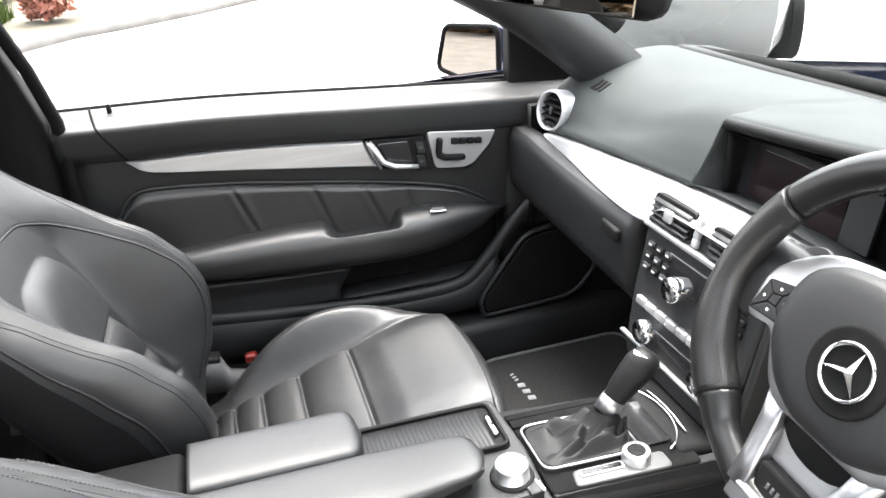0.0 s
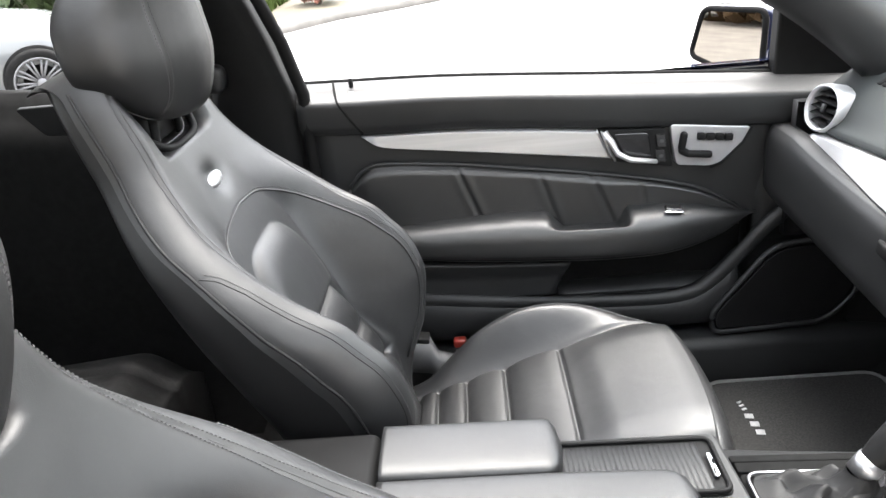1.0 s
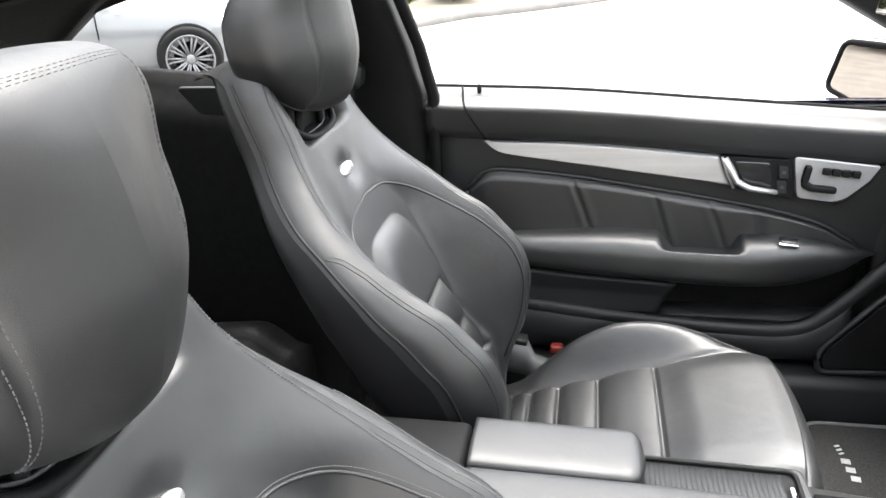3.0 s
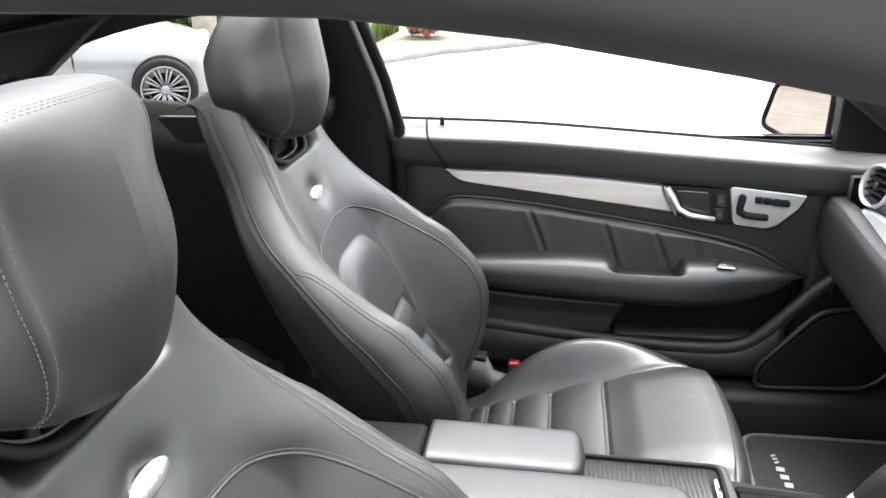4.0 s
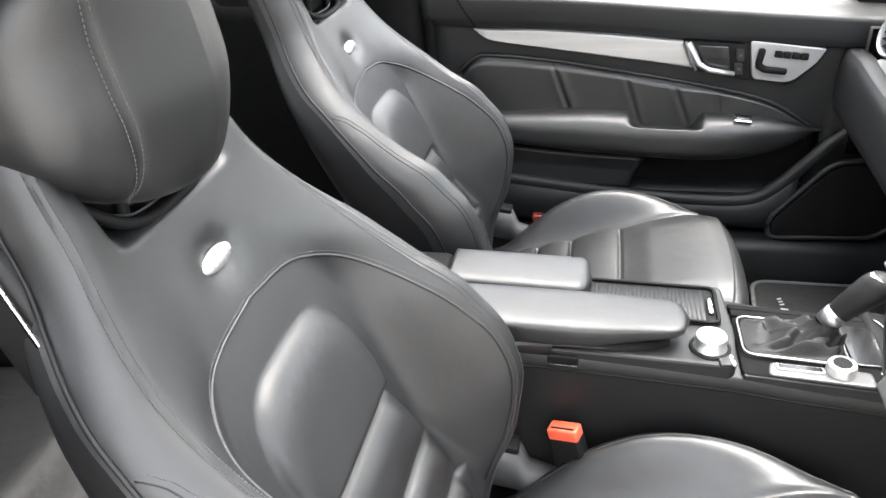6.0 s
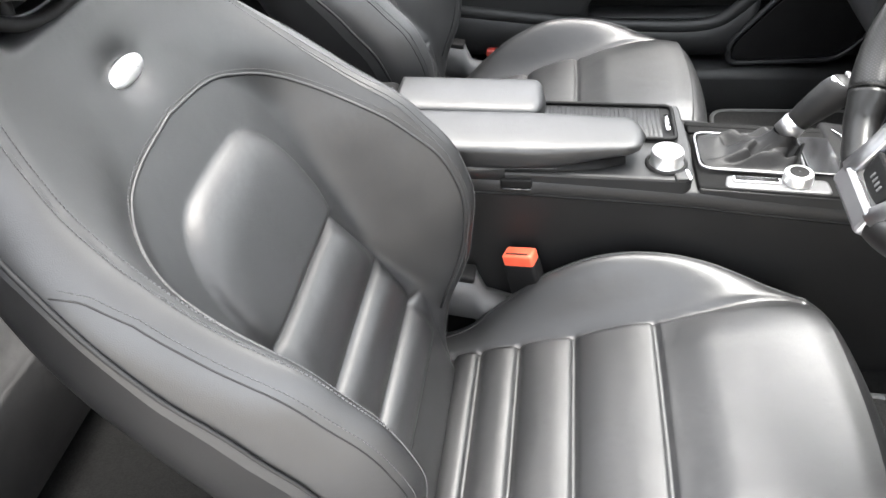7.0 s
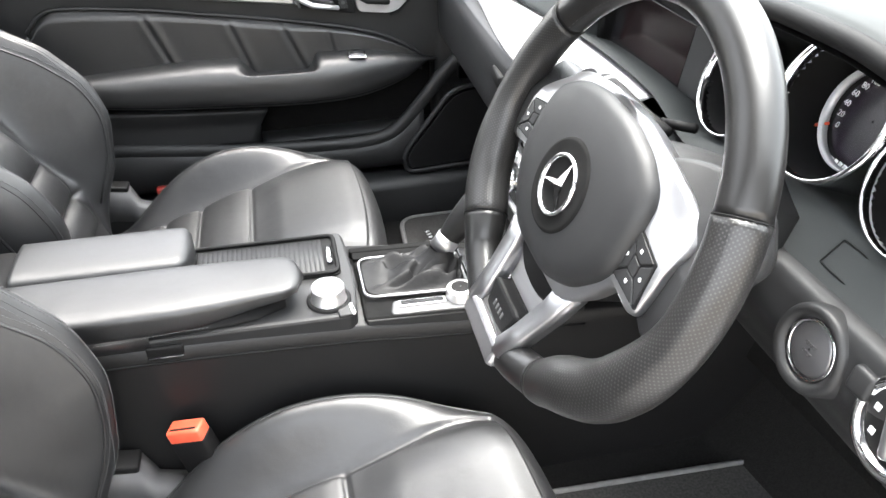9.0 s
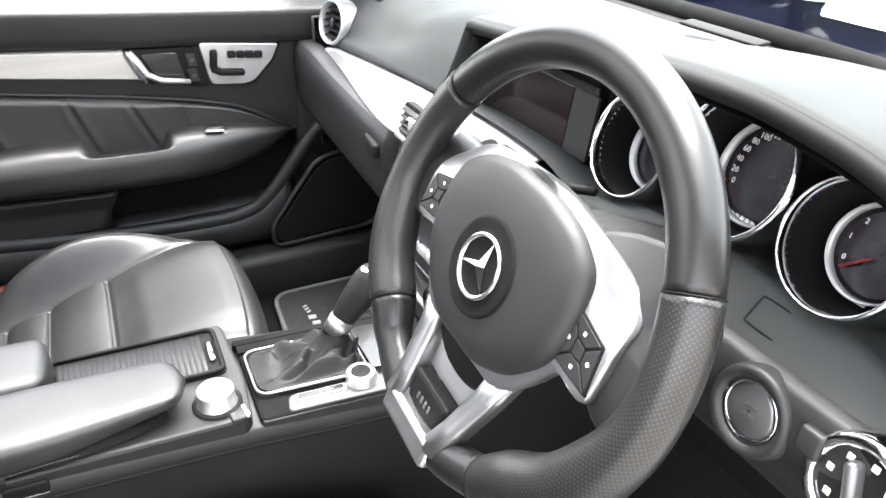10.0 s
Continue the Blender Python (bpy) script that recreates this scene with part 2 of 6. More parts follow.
def loft(sections, closed=True, caps=True, uvscale=None):
    """Skin through sections of equal length (closed rings, or open strips)."""
    n, m = len(sections), len(sections[0])
    vs = [Vector(p) for s in sections for p in s]
    span = m if closed else m - 1
    fs = [(i * m + k, i * m + (k + 1) % m, (i + 1) * m + (k + 1) % m, (i + 1) * m + k) for i in range(n - 1) for k in range(span)]
    if caps and closed:
        fs += [tuple(range(m))[::-1], tuple((n - 1) * m + k for k in range(m))]
    return soft_mesh(vs, fs)


def tube(pts, r, n=10, closed=False, flat=1.0, up=(0, 0, 1), uv=None, caps=True):
    """A round or flattened bar along points; r may be a function of the share of the way."""
    P = [Vector(p) for p in pts]
    N = len(P)
    vs, uvs = [], []
    length = 0.0
    for i, p in enumerate(P):
        a = P[i - 1] if (i or closed) else p
        b = P[(i + 1) % N] if (i < N - 1 or closed) else p
        d = (b - a).normalized()
        side = d.cross(Vector(up))
        if side.length < 1e-4:
            side = d.cross(Vector((1, 0, 0)))
        side.normalize()
        nor = side.cross(d).normalized()
        rr = r(i / max(1, N - 1)) if callable(r) else r
        if i:
            length += (p - P[i - 1]).length
        for k in range(n):
            a_ = 2 * math.pi * k / n
            vs.append(p + side * (math.cos(a_) * rr) + nor * (math.sin(a_) * rr * flat))
            if uv:
                uvs.append((length * uv, k / n * 2 * math.pi * 0.016 * uv))
    span = N if closed else N - 1
    fs = [(i * n + k, i * n + (k + 1) % n, ((i + 1) % N) * n + (k + 1) % n, ((i + 1) % N) * n + k) for i in range(span) for k in range(n)]
    if caps and not closed:
        fs += [tuple(range(n))[::-1], tuple((N - 1) * n + k for k in range(n))]
    return soft_mesh(vs, fs, True, uvs if uv else None)


def lathe(profile, m, n=40):
    """Turned shape: profile of (radius, height) about the local z axis of the pose m."""
    secs = []
    for r, h in profile:
        secs.append([m @ Vector((r * math.cos(2 * math.pi * k / n), r * math.sin(2 * math.pi * k / n), h)) for k in range(n)])
    return loft(secs, True, False)


def rbox(size, m, r=0.004, seg=3):
    """A box with rounded edges at the pose m."""
    bm = bmesh.new()
    bmesh.ops.create_cube(bm, size=1.0)
    bmesh.ops.scale(bm, vec=size, verts=bm.verts)
    r = min(r, min(size) * 0.49)
    bmesh.ops.bevel(bm, geom=bm.edges[:], offset=r, segments=seg, profile=0.5, affect="EDGES")
    bmesh.ops.transform(bm, matrix=m, verts=bm.verts)
    for f in bm.faces:
        f.smooth = True
    me = bpy.data.meshes.new("box")
    bm.to_mesh(me)
    bm.free()
    return me


def plate(outline, m, depth, r=0.002, seg=2):
    """A flat plate: an outline of (x, y) in the pose m, with depth along -z and a softened front edge."""
    bm = bmesh.new()
    f = bm.faces.new([bm.verts.new((x, y, 0)) for x, y in outline])
    bm.normal_update()
    if f.normal.z < 0:
        f.normal_flip()
    ext = bmesh.ops.extrude_face_region(bm, geom=[f])
    vs = [v for v in ext["geom"] if isinstance(v, bmesh.types.BMVert)]
    bmesh.ops.translate(bm, vec=(0, 0, -depth), verts=bm.verts)
    bmesh.ops.translate(bm, vec=(0, 0, depth), verts=vs)
    bm.normal_update()
    top = [e for e in bm.edges if all(abs(v.co.z) < 1e-6 for v in e.verts)]
    if r:
        bmesh.ops.bevel(bm, geom=top, offset=r, segments=seg, profile=0.5, affect="EDGES")
    bmesh.ops.recalc_face_normals(bm, faces=bm.faces[:])
    bmesh.ops.transform(bm, matrix=m, verts=bm.verts)
    me = bpy.data.meshes.new("plate")
    bm.to_mesh(me)
    bm.free()
    return me


def rounded(outline, r, n=5):
    """Round the corners of an outline of (x, y)."""
    out = []
    N = len(outline)
    for i in range(N):
        p, a, b = Vector(outline[i]), Vector(outline[i - 1]), Vector(outline[(i + 1) % N])
        da, db = a - p, b - p
        q = min(r, da.length * 0.45, db.length * 0.45)
        s, e = p + da.normalized() * q, p + db.normalized() * q
        for k in range(n + 1):
            t = k / n
            out.append(tuple((1 - t) ** 2 * s + 2 * t * (1 - t) * p + t * t * e))
    return out


def stitches(lines, length=0.004, gap=0.0022, width=0.0011):
    """Short threads along dense lines of (place, normal)."""
    vs, fs = [], []
    for line in lines:
        run, want = 0.0, 0.0
        for (p, n), (q, _) in zip(line, line[1:]):
            p, q, n = Vector(p), Vector(q), Vector(n)
            d = q - p
            ln = d.length
            if ln < 1e-7:
                continue
            d /= ln
            while want <= run + ln:
                c = p + d * (want - run)
                s = d.cross(n).normalized() * width / 2
                a, b, up = c - d * length / 2, c + d * length / 2, n * 0.0009
                k = len(vs)
                vs += [a - s, a + s, b + s, b - s, a + d * length * 0.2 + up, b - d * length * 0.2 + up]
                fs += [(k, k + 1, k + 4), (k + 1, k + 2, k + 5, k + 4), (k + 2, k + 3, k + 5), (k + 3, k, k + 4, k + 5)]
                want += length + gap
            run += ln
    return soft_mesh(vs, fs, False)


def on_surface(fn, path, lift=0.0, eps=0.002):
    """Places and normals along a path of (u, v) on the surface fn."""
    out = []
    for u, v in path:
        p = Vector(fn(u, v))
        n = (Vector(fn(u + eps, v)) - Vector(fn(u - eps, v))).cross(Vector(fn(u, v + eps)) - Vector(fn(u, v - eps)))
        n.normalize()
        out.append((p + n * lift, n))
    return out


def lettering(text, size, m, mat, parent, name="lettering"):
    cu = bpy.data.curves.new("text", "FONT")
    cu.body, cu.size, cu.align_x, cu.align_y, cu.extrude = text, size, "CENTER", "CENTER", 0.0003
    cu.resolution_u = 2
    tmp = new("tmp", cu)
    me = bpy.data.meshes.new_from_object(tmp)
    bpy.data.objects.remove(tmp)
    bpy.data.curves.remove(cu)
    me.transform(m)
    return part(name, me, mat, parent)


def frame_at(p, z, x=(0, 1, 0)):
    """A pose at p whose z axis is z and whose x axis is near x."""
    z = Vector(z).normalized()
    x = Vector(x)
    x = (x - z * x.dot(z)).normalized()
    y = z.cross(x)
    return Matrix(((x.x, y.x, z.x, p[0]), (x.y, y.y, z.y, p[1]), (x.z, y.z, z.z, p[2]), (0, 0, 0, 1)))


# ---- ground, road and distance ----
GZ = -0.10
KERB = [(-60.0, 7.6), (-6.0, 7.35), (-3.6, 7.4), (-2.0, 9.03), (-1.5, 9.78), (-0.8, 10.3), (0.0, 11.05), (0.8, 12.0), (6.0, 15.5), (60.0, 40.0)]
ground = part("ground", grid(lambda u, v: ((u - 0.5) * 1600, (v - 0.5) * 1600, GZ - 0.02), 8, 8), PAVING)
tagged(ground, "pale dry verge and ground reaching the horizon", "ground", kind="structure")
me = soft_mesh([(-80, -80, GZ)] + [(x, y, GZ) for x, y in KERB] + [(60, -80, GZ)], [tuple(range(len(KERB) + 2))], False)
me.flip_normals()
road = part("road", me, ASPHALT)
tagged(road, "pale sunlit asphalt street beside the kerb", "road", kind="structure")


def kerb_section(p, d):
    n = Vector((-d[1], d[0])).normalized()
    prof = [(0.0, -0.02), (0.0, 0.09), (0.02, 0.12), (0.13, 0.125), (0.15, 0.10), (0.15, -0.02)]
    return [(p[0] + n.x * a, p[1] + n.y * a, GZ + b) for a, b in prof]


secs = []
for i, p in enumerate(KERB):
    a, b = KERB[max(0, i - 1)], KERB[min(len(KERB) - 1, i + 1)]
    secs.append(kerb_section(p, (b[0] - a[0], b[1] - a[1])))
tagged(part("kerb", loft(secs), CONCRETE), "grey concrete kerb along the street", "kerb", kind="structure")


def tuft_field(xy, count, h, spread, seed):
    rnd = random.Random(seed)
    vs, fs = [], []
    for _ in range(count):
        x, y = xy(rnd)
        a = rnd.random() * math.pi
        dx, dy = math.cos(a) * 0.02, math.sin(a) * 0.02
        hh = h * (0.5 + rnd.random())
        lx, ly = (rnd.random() - 0.5) * spread, (rnd.random() - 0.5) * spread
        k = len(vs)
        vs += [(x - dx, y - dy, GZ), (x + dx, y + dy, GZ), (x + lx, y + ly, GZ + hh)]
        fs.append((k, k + 1, k + 2))
    return soft_mesh(vs, fs, False)


lawn = part("lawn", soft_mesh([(-30, 7.66, GZ + 0.10), (-6.0, 7.50, GZ + 0.10), (-3.65, 7.65, GZ + 0.10), (-2.6, 8.75, GZ + 0.10), (-3.6, 18, GZ + 0.2), (-30, 18, GZ + 0.2)], [(0, 1, 2, 3, 4, 5)], False), GRASS)
tagged(lawn, "green lawn behind the kerb", "lawn", kind="structure")


def in_lawn(r):
    u, v = r.random(), r.random()
    x = -12 + 9.2 * u
    return x, max(7.6, 7.7 + (x + 3.65) * 1.05) + v * 4.5


tagged(part("grass", tuft_field(in_lawn, 24000, 0.22, 0.12, 3), GRASS), "tufts of green grass on the lawn", "grass", kind="stuff")


def shrub(name, at, r, h, leaf, label, category, seed, leaves=1600, size=0.09, trunk=0.25):
    rnd = random.Random(seed)
    ob = thing(name, at, label, category)
    for k in range(5):
        a = rnd.random() * 6.28
        q = [Vector(at) + Vector((0, 0, -0.05)), Vector(at) + Vector((math.cos(a) * r * 0.2, math.sin(a) * r * 0.2, h * trunk)),
             Vector(at) + Vector((math.cos(a) * r * 0.6, math.sin(a) * r * 0.6, h * 0.75))]
        part("branch", tube(q, lambda t: 0.03 * r * (1.3 - t) + 0.006, 6), BARK, ob)
    vs, fs = [], []
    clumps = [(rnd.uniform(-0.7, 0.7) * r, rnd.uniform(-0.7, 0.7) * r, rnd.uniform(trunk, 0.9) * h, rnd.uniform(0.25, 0.5) * r) for _ in range(16)]
    for _ in range(leaves):
        cx, cy, cz, cr = rnd.choice(clumps)
        d = Vector((rnd.gauss(0, 1), rnd.gauss(0, 1), rnd.gauss(0, 1))).normalized() * cr * rnd.random() ** 0.4
        p = Vector(at) + Vector((cx, cy, cz)) + d
        e = Vector((rnd.gauss(0, 1), rnd.gauss(0, 1), rnd.gauss(0, 1))).normalized()
        f = e.cross(Vector((rnd.gauss(0, 1), rnd.gauss(0, 1), 0.3))).normalized()
        s = size * rnd.uniform(0.6, 1.3)
        k = len(vs)
        vs += [p - e * s, p + f * s * 0.4, p + e * s, p - f * s * 0.4]
        fs.append((k, k + 1, k + 2, k + 3))
    part("foliage", soft_mesh(vs, fs, False), leaf, ob)
    return ob


shrub("russet_shrub", (-2.15, 12.2, GZ), 0.42, 0.62, REDLEAF, "small russet-leaved shrub on the pale verge", "shrub", 5)
shrub("hedge_bush", (-9.2, 12.4, GZ), 1.6, 2.2, LEAF, "large dark green bush behind the parked car", "bush", 7, 4200, 0.11)
shrub("hedge_bush", (-6.6, 13.4, GZ), 1.2, 1.6, LEAF, "large dark green bush behind the parked car", "bush", 8, 3200, 0.11)
shrub("hedge_bush", (-6.0, 10.9, GZ), 1.1, 1.5, LEAF, "large dark green bush behind the parked car", "bush", 31, 3200, 0.11)
shrub("tree", (-4.4, 26.0, GZ), 3.2, 6.5, LEAF, "broad green tree across the street", "tree", 9, 5200, 0.25)
shrub("tree", (14.0, 33.0, GZ), 4.5, 7.0, LEAF, "broad green tree across the street", "tree", 10, 6000, 0.3)
shrub("tree", (33.0, 16.0, GZ), 4.5, 7.0, LEAF, "broad green tree across the street", "tree", 11, 6000, 0.3)
shrub("tree", (30.0, 2.0, GZ), 4.0, 6.0, LEAF, "broad green tree across the street", "tree", 12, 6000, 0.3)
post = thing("fence_post", (-4.12, 8.1, GZ), "weathered grey wooden post on the lawn", "post")
part("post", loft([[(-4.12 + a * w, 8.1 + b * w, z) for a, b in ((-1, -1), (1, -1), (1, 1), (-1, 1))] for z, w in ((GZ - 0.1, 0.11), (1.8, 0.105), (1.86, 0.09))]), BARK, post)
shrub("hedge_bush", (-14.5, 2.2, GZ), 2.6, 2.4, BROWN, "brown autumn hedge far behind the car", "bush", 21, 5000, 0.25, 0.05)
shrub("hedge_bush", (-15.0, 6.0, GZ), 2.6, 2.4, BROWN, "brown autumn hedge far behind the car", "bush", 22, 5000, 0.25, 0.05)
# unseen wall, added to bound and bounce light on the driver's side
tagged(part("unseen_light_wall", rbox((24, 0.25, 2.2), pose(0, -6.0, GZ + 1.08), 0.02), BRICK), "unseen plain buff wall added to shape light from the driver's side", "wall", kind="structure")
wall_far = thing("garden_wall", (4, 22, GZ), "low buff rendered garden wall across the street", "wall")
part("wall", rbox((26, 0.3, 1.1), pose(2, 24.5, GZ + 0.5, 0, 0, 30), 0.03), BRICK, wall_far)
part("coping", rbox((26.1, 0.42, 0.10), pose(2, 24.5, GZ + 1.09, 0, 0, 30), 0.02), CONCRETE, wall_far)


# ---- the white saloon parked behind ----
def parked_car():
    X0, Y0 = -3.22, 5.33     # front hub on the near side
    ob = thing("parked_saloon", (X0 - 1.3, Y0 + 0.8, GZ), "pale silver-white parked saloon with multi-spoke alloy wheels", "car")
    g = GZ

    def half(x):
        return curve([(-3.7, 0.70), (-3.2, 0.84), (-1.3, 0.88), (0.1, 0.86), (0.30, 0.77), (0.46, 0.55), (0.58, 0.25)], x)

    def deck(x):
        return curve([(-3.7, 0.85), (-3.2, 0.98), (-2.2, 0.98), (-0.9, 0.86), (0.0, 0.75), (0.30, 0.67), (0.44, 0.58), (0.60, 0.46)], x)

    yc = Y0 + 0.80
    secs = []
    for i in range(61):
        x = -3.7 + 4.20 * i / 60
        w, h = half(x), deck(x)
        secs.append([(X0 + x, yc + sx * w * k, g + 0.20 + (h - 0.20) * z) for sx, k, z in
                     ((-1, 0.90, 0.0), (-1, 0.97, 0.12), (-1, 1.0, 0.45), (-1, 0.985, 0.72), (-1, 0.93, 0.90), (-1, 0.80, 0.985), (-1, 0.4, 1.03),
                      (1, 0.4, 1.03), (1, 0.80, 0.985), (1, 0.93, 0.90), (1, 0.985, 0.72), (1, 1.0, 0.45), (1, 0.97, 0.12), (1, 0.90, 0.0))])
    part("body", loft(secs), CARWHITE, ob)
    secs = []
    for x, w, z in ((-3.0, 0.62, 0.98), (-2.55, 0.60, 1.30), (-2.0, 0.58, 1.41), (-1.2, 0.58, 1.42), (-0.75, 0.60, 1.26), (-0.25, 0.66, 0.80)):
        secs.append([(X0 + x, yc + a * w, g + b) for a, b in ((-1.18, 0.74), (-1.02, max(0.76, z - 0.1)), (-0.85, z), (0.85, z), (1.02, max(0.76, z - 0.1)), (1.18, 0.74))])
    part("cabin", loft(secs), GLOSS, ob, "dark tinted glasshouse")
    part("roof", loft([[(X0 + x, yc + a * 0.55, g + z + 0.012 - abs(a) ** 3 * 0.04) for a in (-1, -0.6, 0, 0.6, 1)] for x, z in ((-2.6, 1.30), (-2.0, 1.42), (-1.2, 1.43), (-0.78, 1.31))], False, False), CARWHITE, ob)
    for hx in (0.0, -2.76):
        c = (X0 + hx, Y0 - 0.055, g + 0.30)
        # flat black ring stands in for the shaded gap round the tyre; body is uncut
        part("arch_gap_shade", lathe([(0.22, 0.0), (0.268, 0.0), (0.268, 0.012), (0.22, 0.012)], frame_at((c[0], Y0 - 0.10 + 0.005, c[2] + 0.015), (0, -1, 0), (1, 0, 0)), 40), RUBBER, ob)
        wh = part("wheel", lathe([(0.235, -0.10), (0.30, -0.105), (0.322, -0.08), (0.325, 0.0), (0.322, 0.085), (0.30, 0.105), (0.238, 0.098), (0.235, 0.08)], frame_at((c[0], c[1] - 0.02, c[2]), (0, -1, 0), (1, 0, 0)) @ Matrix.Diagonal((0.80, 0.80, 1, 1)), 48), RUBBER, ob, "black tyre")
        fr = frame_at((c[0], c[1] - 0.02, c[2]), (0, -1, 0), (1, 0, 0)) @ Matrix.Diagonal((0.83, 0.83, 1, 1))
        part("rim", lathe([(0.238, 0.06), (0.243, 0.098), (0.228, 0.104), (0.218, 0.085), (0.212, 0.0), (0.20, -0.05)], fr, 48), ALLOY, wh, "silver alloy rim")
        part("brake_disc", lathe([(0.02, -0.02), (0.16, -0.02), (0.16, -0.01), (0.02, -0.01)], fr, 32), RUBBER, wh)
        part("hub", lathe([(0.055, 0.05), (0.055, 0.075), (0.03, 0.088), (0.001, 0.09)], fr, 24), ALLOY, wh)
        for k in range(20):
            a = math.radians(36 * (k // 2) + (6.5 if k % 2 else -6.5))
            p0 = fr @ Vector((math.cos(a) * 0.045, math.sin(a) * 0.045, 0.072))
            p1 = fr @ Vector((math.cos(a) * 0.225, math.sin(a) * 0.225, 0.088))
            part("spoke", tube([p0, p1], 0.0095, 6), ALLOY, wh)
    for sy in (-1, 1):
        part("headlamp", rbox((0.30, 0.16, 0.13), pose(X0 + 0.30, yc + sy * 0.66, g + 0.56, 0, -14, -sy * 30), 0.05), CHROME, ob, "clear headlamp")
        part("door_mirror", rbox((0.12, 0.2, 0.13), pose(X0 - 0.62, yc + sy * 0.98, g + 0.98), 0.05), CARWHITE, ob)
    part("indicator", rbox((0.05, 0.01, 0.02), pose(X0 - 0.50, Y0 - 0.074, g + 0.70), 0.004), SATIN, ob)
    for x in (-0.68, -1.75):
        part("door_gap", tube([(X0 + x + (0.10 if z < 0.4 else 0), yc - 0.884 * k, g + z) for z, k in ((0.26, 0.975), (0.4, 0.99), (0.6, 1.0), (0.78, 0.975))], 0.006, 6), DARK, ob)
    part("grille", rbox((0.05, 0.5, 0.16), pose(X0 + 0.48, yc, g + 0.42, 0, -12, 0), 0.03), DARK, ob)
    hub = Matrix.Translation((X0, Y0, 0))
    ob.matrix_basis = hub @ pose(0, 0, 0, 0, 0, 27) @ hub.inverted() @ ob.matrix_basis
    return ob


saloon = parked_car()
ahead = copy_thing(saloon, pose(4.2, 5.8, GZ, 0, 0, 58))
tagged(ahead, "pale silver saloon parked on the street ahead of the coupe", "car")

# ---- shell of the coupe ----
car = thing("coupe_body", (0.0, 0.0, GZ), "navy coupe body shell with black interior lining", "car")


def rail_z(x):
    return curve([(-1.35, 1.02), (-0.9, 1.13), (-0.4, 1.208), (-0.1, 1.229), (0.10, 1.228), (0.18, 1.217), (0.25, 1.203), (0.33, 1.186), (0.50, 1.135), (0.72, 1.03), (0.95, 0.905)], x)


def roof_point(x, k):
    """k from -1 to 1 across the car."""
    z = rail_z(x)
    y = 0.60 + lerp([(0.3, 0.0), (0.95, 0.09)], x)
    return (x, k * y, z + 0.085 * (1 - abs(k) ** 2.2) * lerp([(-1.35, 0.7), (-0.3, 1), (0.5, 1.0), (0.95, 0.4)], x))


ROOF0, ROOF1 = -1.0, 0.42
# an unseen glass panel, added to let in overhead light, fills the middle of the roof
PIECES = [(ROOF0, -0.55, -1, 1), (0.38, ROOF1, -1, 1), (-0.55, 0.38, -1, -0.72), (-0.55, 0.38, 0.72, 1)]
for x0, x1, k0, k1 in PIECES:
    part("headliner", grid(lambda u, v: roof_point(x0 + (x1 - x0) * u, k0 + (k1 - k0) * v), 14, 14, (0, 0, 0.05)), LINER, car, "black fabric headliner")
for x0, x1, k0, k1 in [(ROOF0 - 0.05, -0.55, -1.09, 1.09), (0.38, ROOF1 + 0.03, -1.09, 1.09), (-0.55, 0.38, -1.09, -0.72), (-0.55, 0.38, 0.72, 1.09)]:
    part("roof", grid(lambda u, v: Vector(roof_point(x0 + (x1 - x0) * u, k0 + (k1 - k0) * v)) + Vector((0, 0, 0.06)), 14, 14, (0, 0, -0.02)), NAVY, car)
part("added_roof_glass", grid(lambda u, v: Vector(roof_point(-0.55 + 0.93 * u, 0.72 * (2 * v - 1))) + Vector((0, 0, 0.057)), 14, 14), TINTED, car, "added tinted glass roof panel that lets in overhead light")


def rail(side):
    pts = [(x, side * (0.615 + lerp([(0.3, 0.0), (0.95, 0.09)], x)), rail_z(x) + 0.021 + (0.010 * smooth(0.05, 0.45, x) if side > 0 else 0.0)) for x in [-1.3 + 2.2 * i / 44 for i in range(45)]]
    part("roof_rail", tube(pts, 0.027, 20, up=(0, 0, 1)), SHELL, car, "black padded roof rail")
    pts = [(x, y + side * 0.032, z + 0.012) for x, y, z in pts]
    part("door_seal", tube(pts, 0.011, 8), DARK, car, "black rubber door seal")


rail(-1)
rail(1)


def a_pillar(side):
    secs = []
    for i in range(19):
        t = i / 18
        x = 0.44 + 0.52 * t
        z = curve([(0.44, 1.145), (0.55, 1.088), (0.66, 1.030), (0.75, 0.970), (0.85, 0.893), (0.96, 0.80)], x) + (0.0 if side > 0 else 0.045 * (1 - t))
        w = 0.036 + 0.022 * t
        y = (0.60 if side > 0 else 0.66) + 0.07 * t
        secs.append([(x + dx * w, side * (y + dy * 0.04), z + dz * w) for dx, dy, dz in
                     ((0.55, -1.0, 0.75), (0.0, -1.25, 0.1), (-0.6, -0.95, -0.65), (-0.75, -0.2, -0.9), (-0.6, 1.0, -0.8), (0.2, 1.4, 0.2), (0.7, 0.8, 0.9))])
    part("a_pillar", loft(secs), PLASTIC, car, "dark grey windscreen pillar lining")


a_pillar(1)
a_pillar(-1)


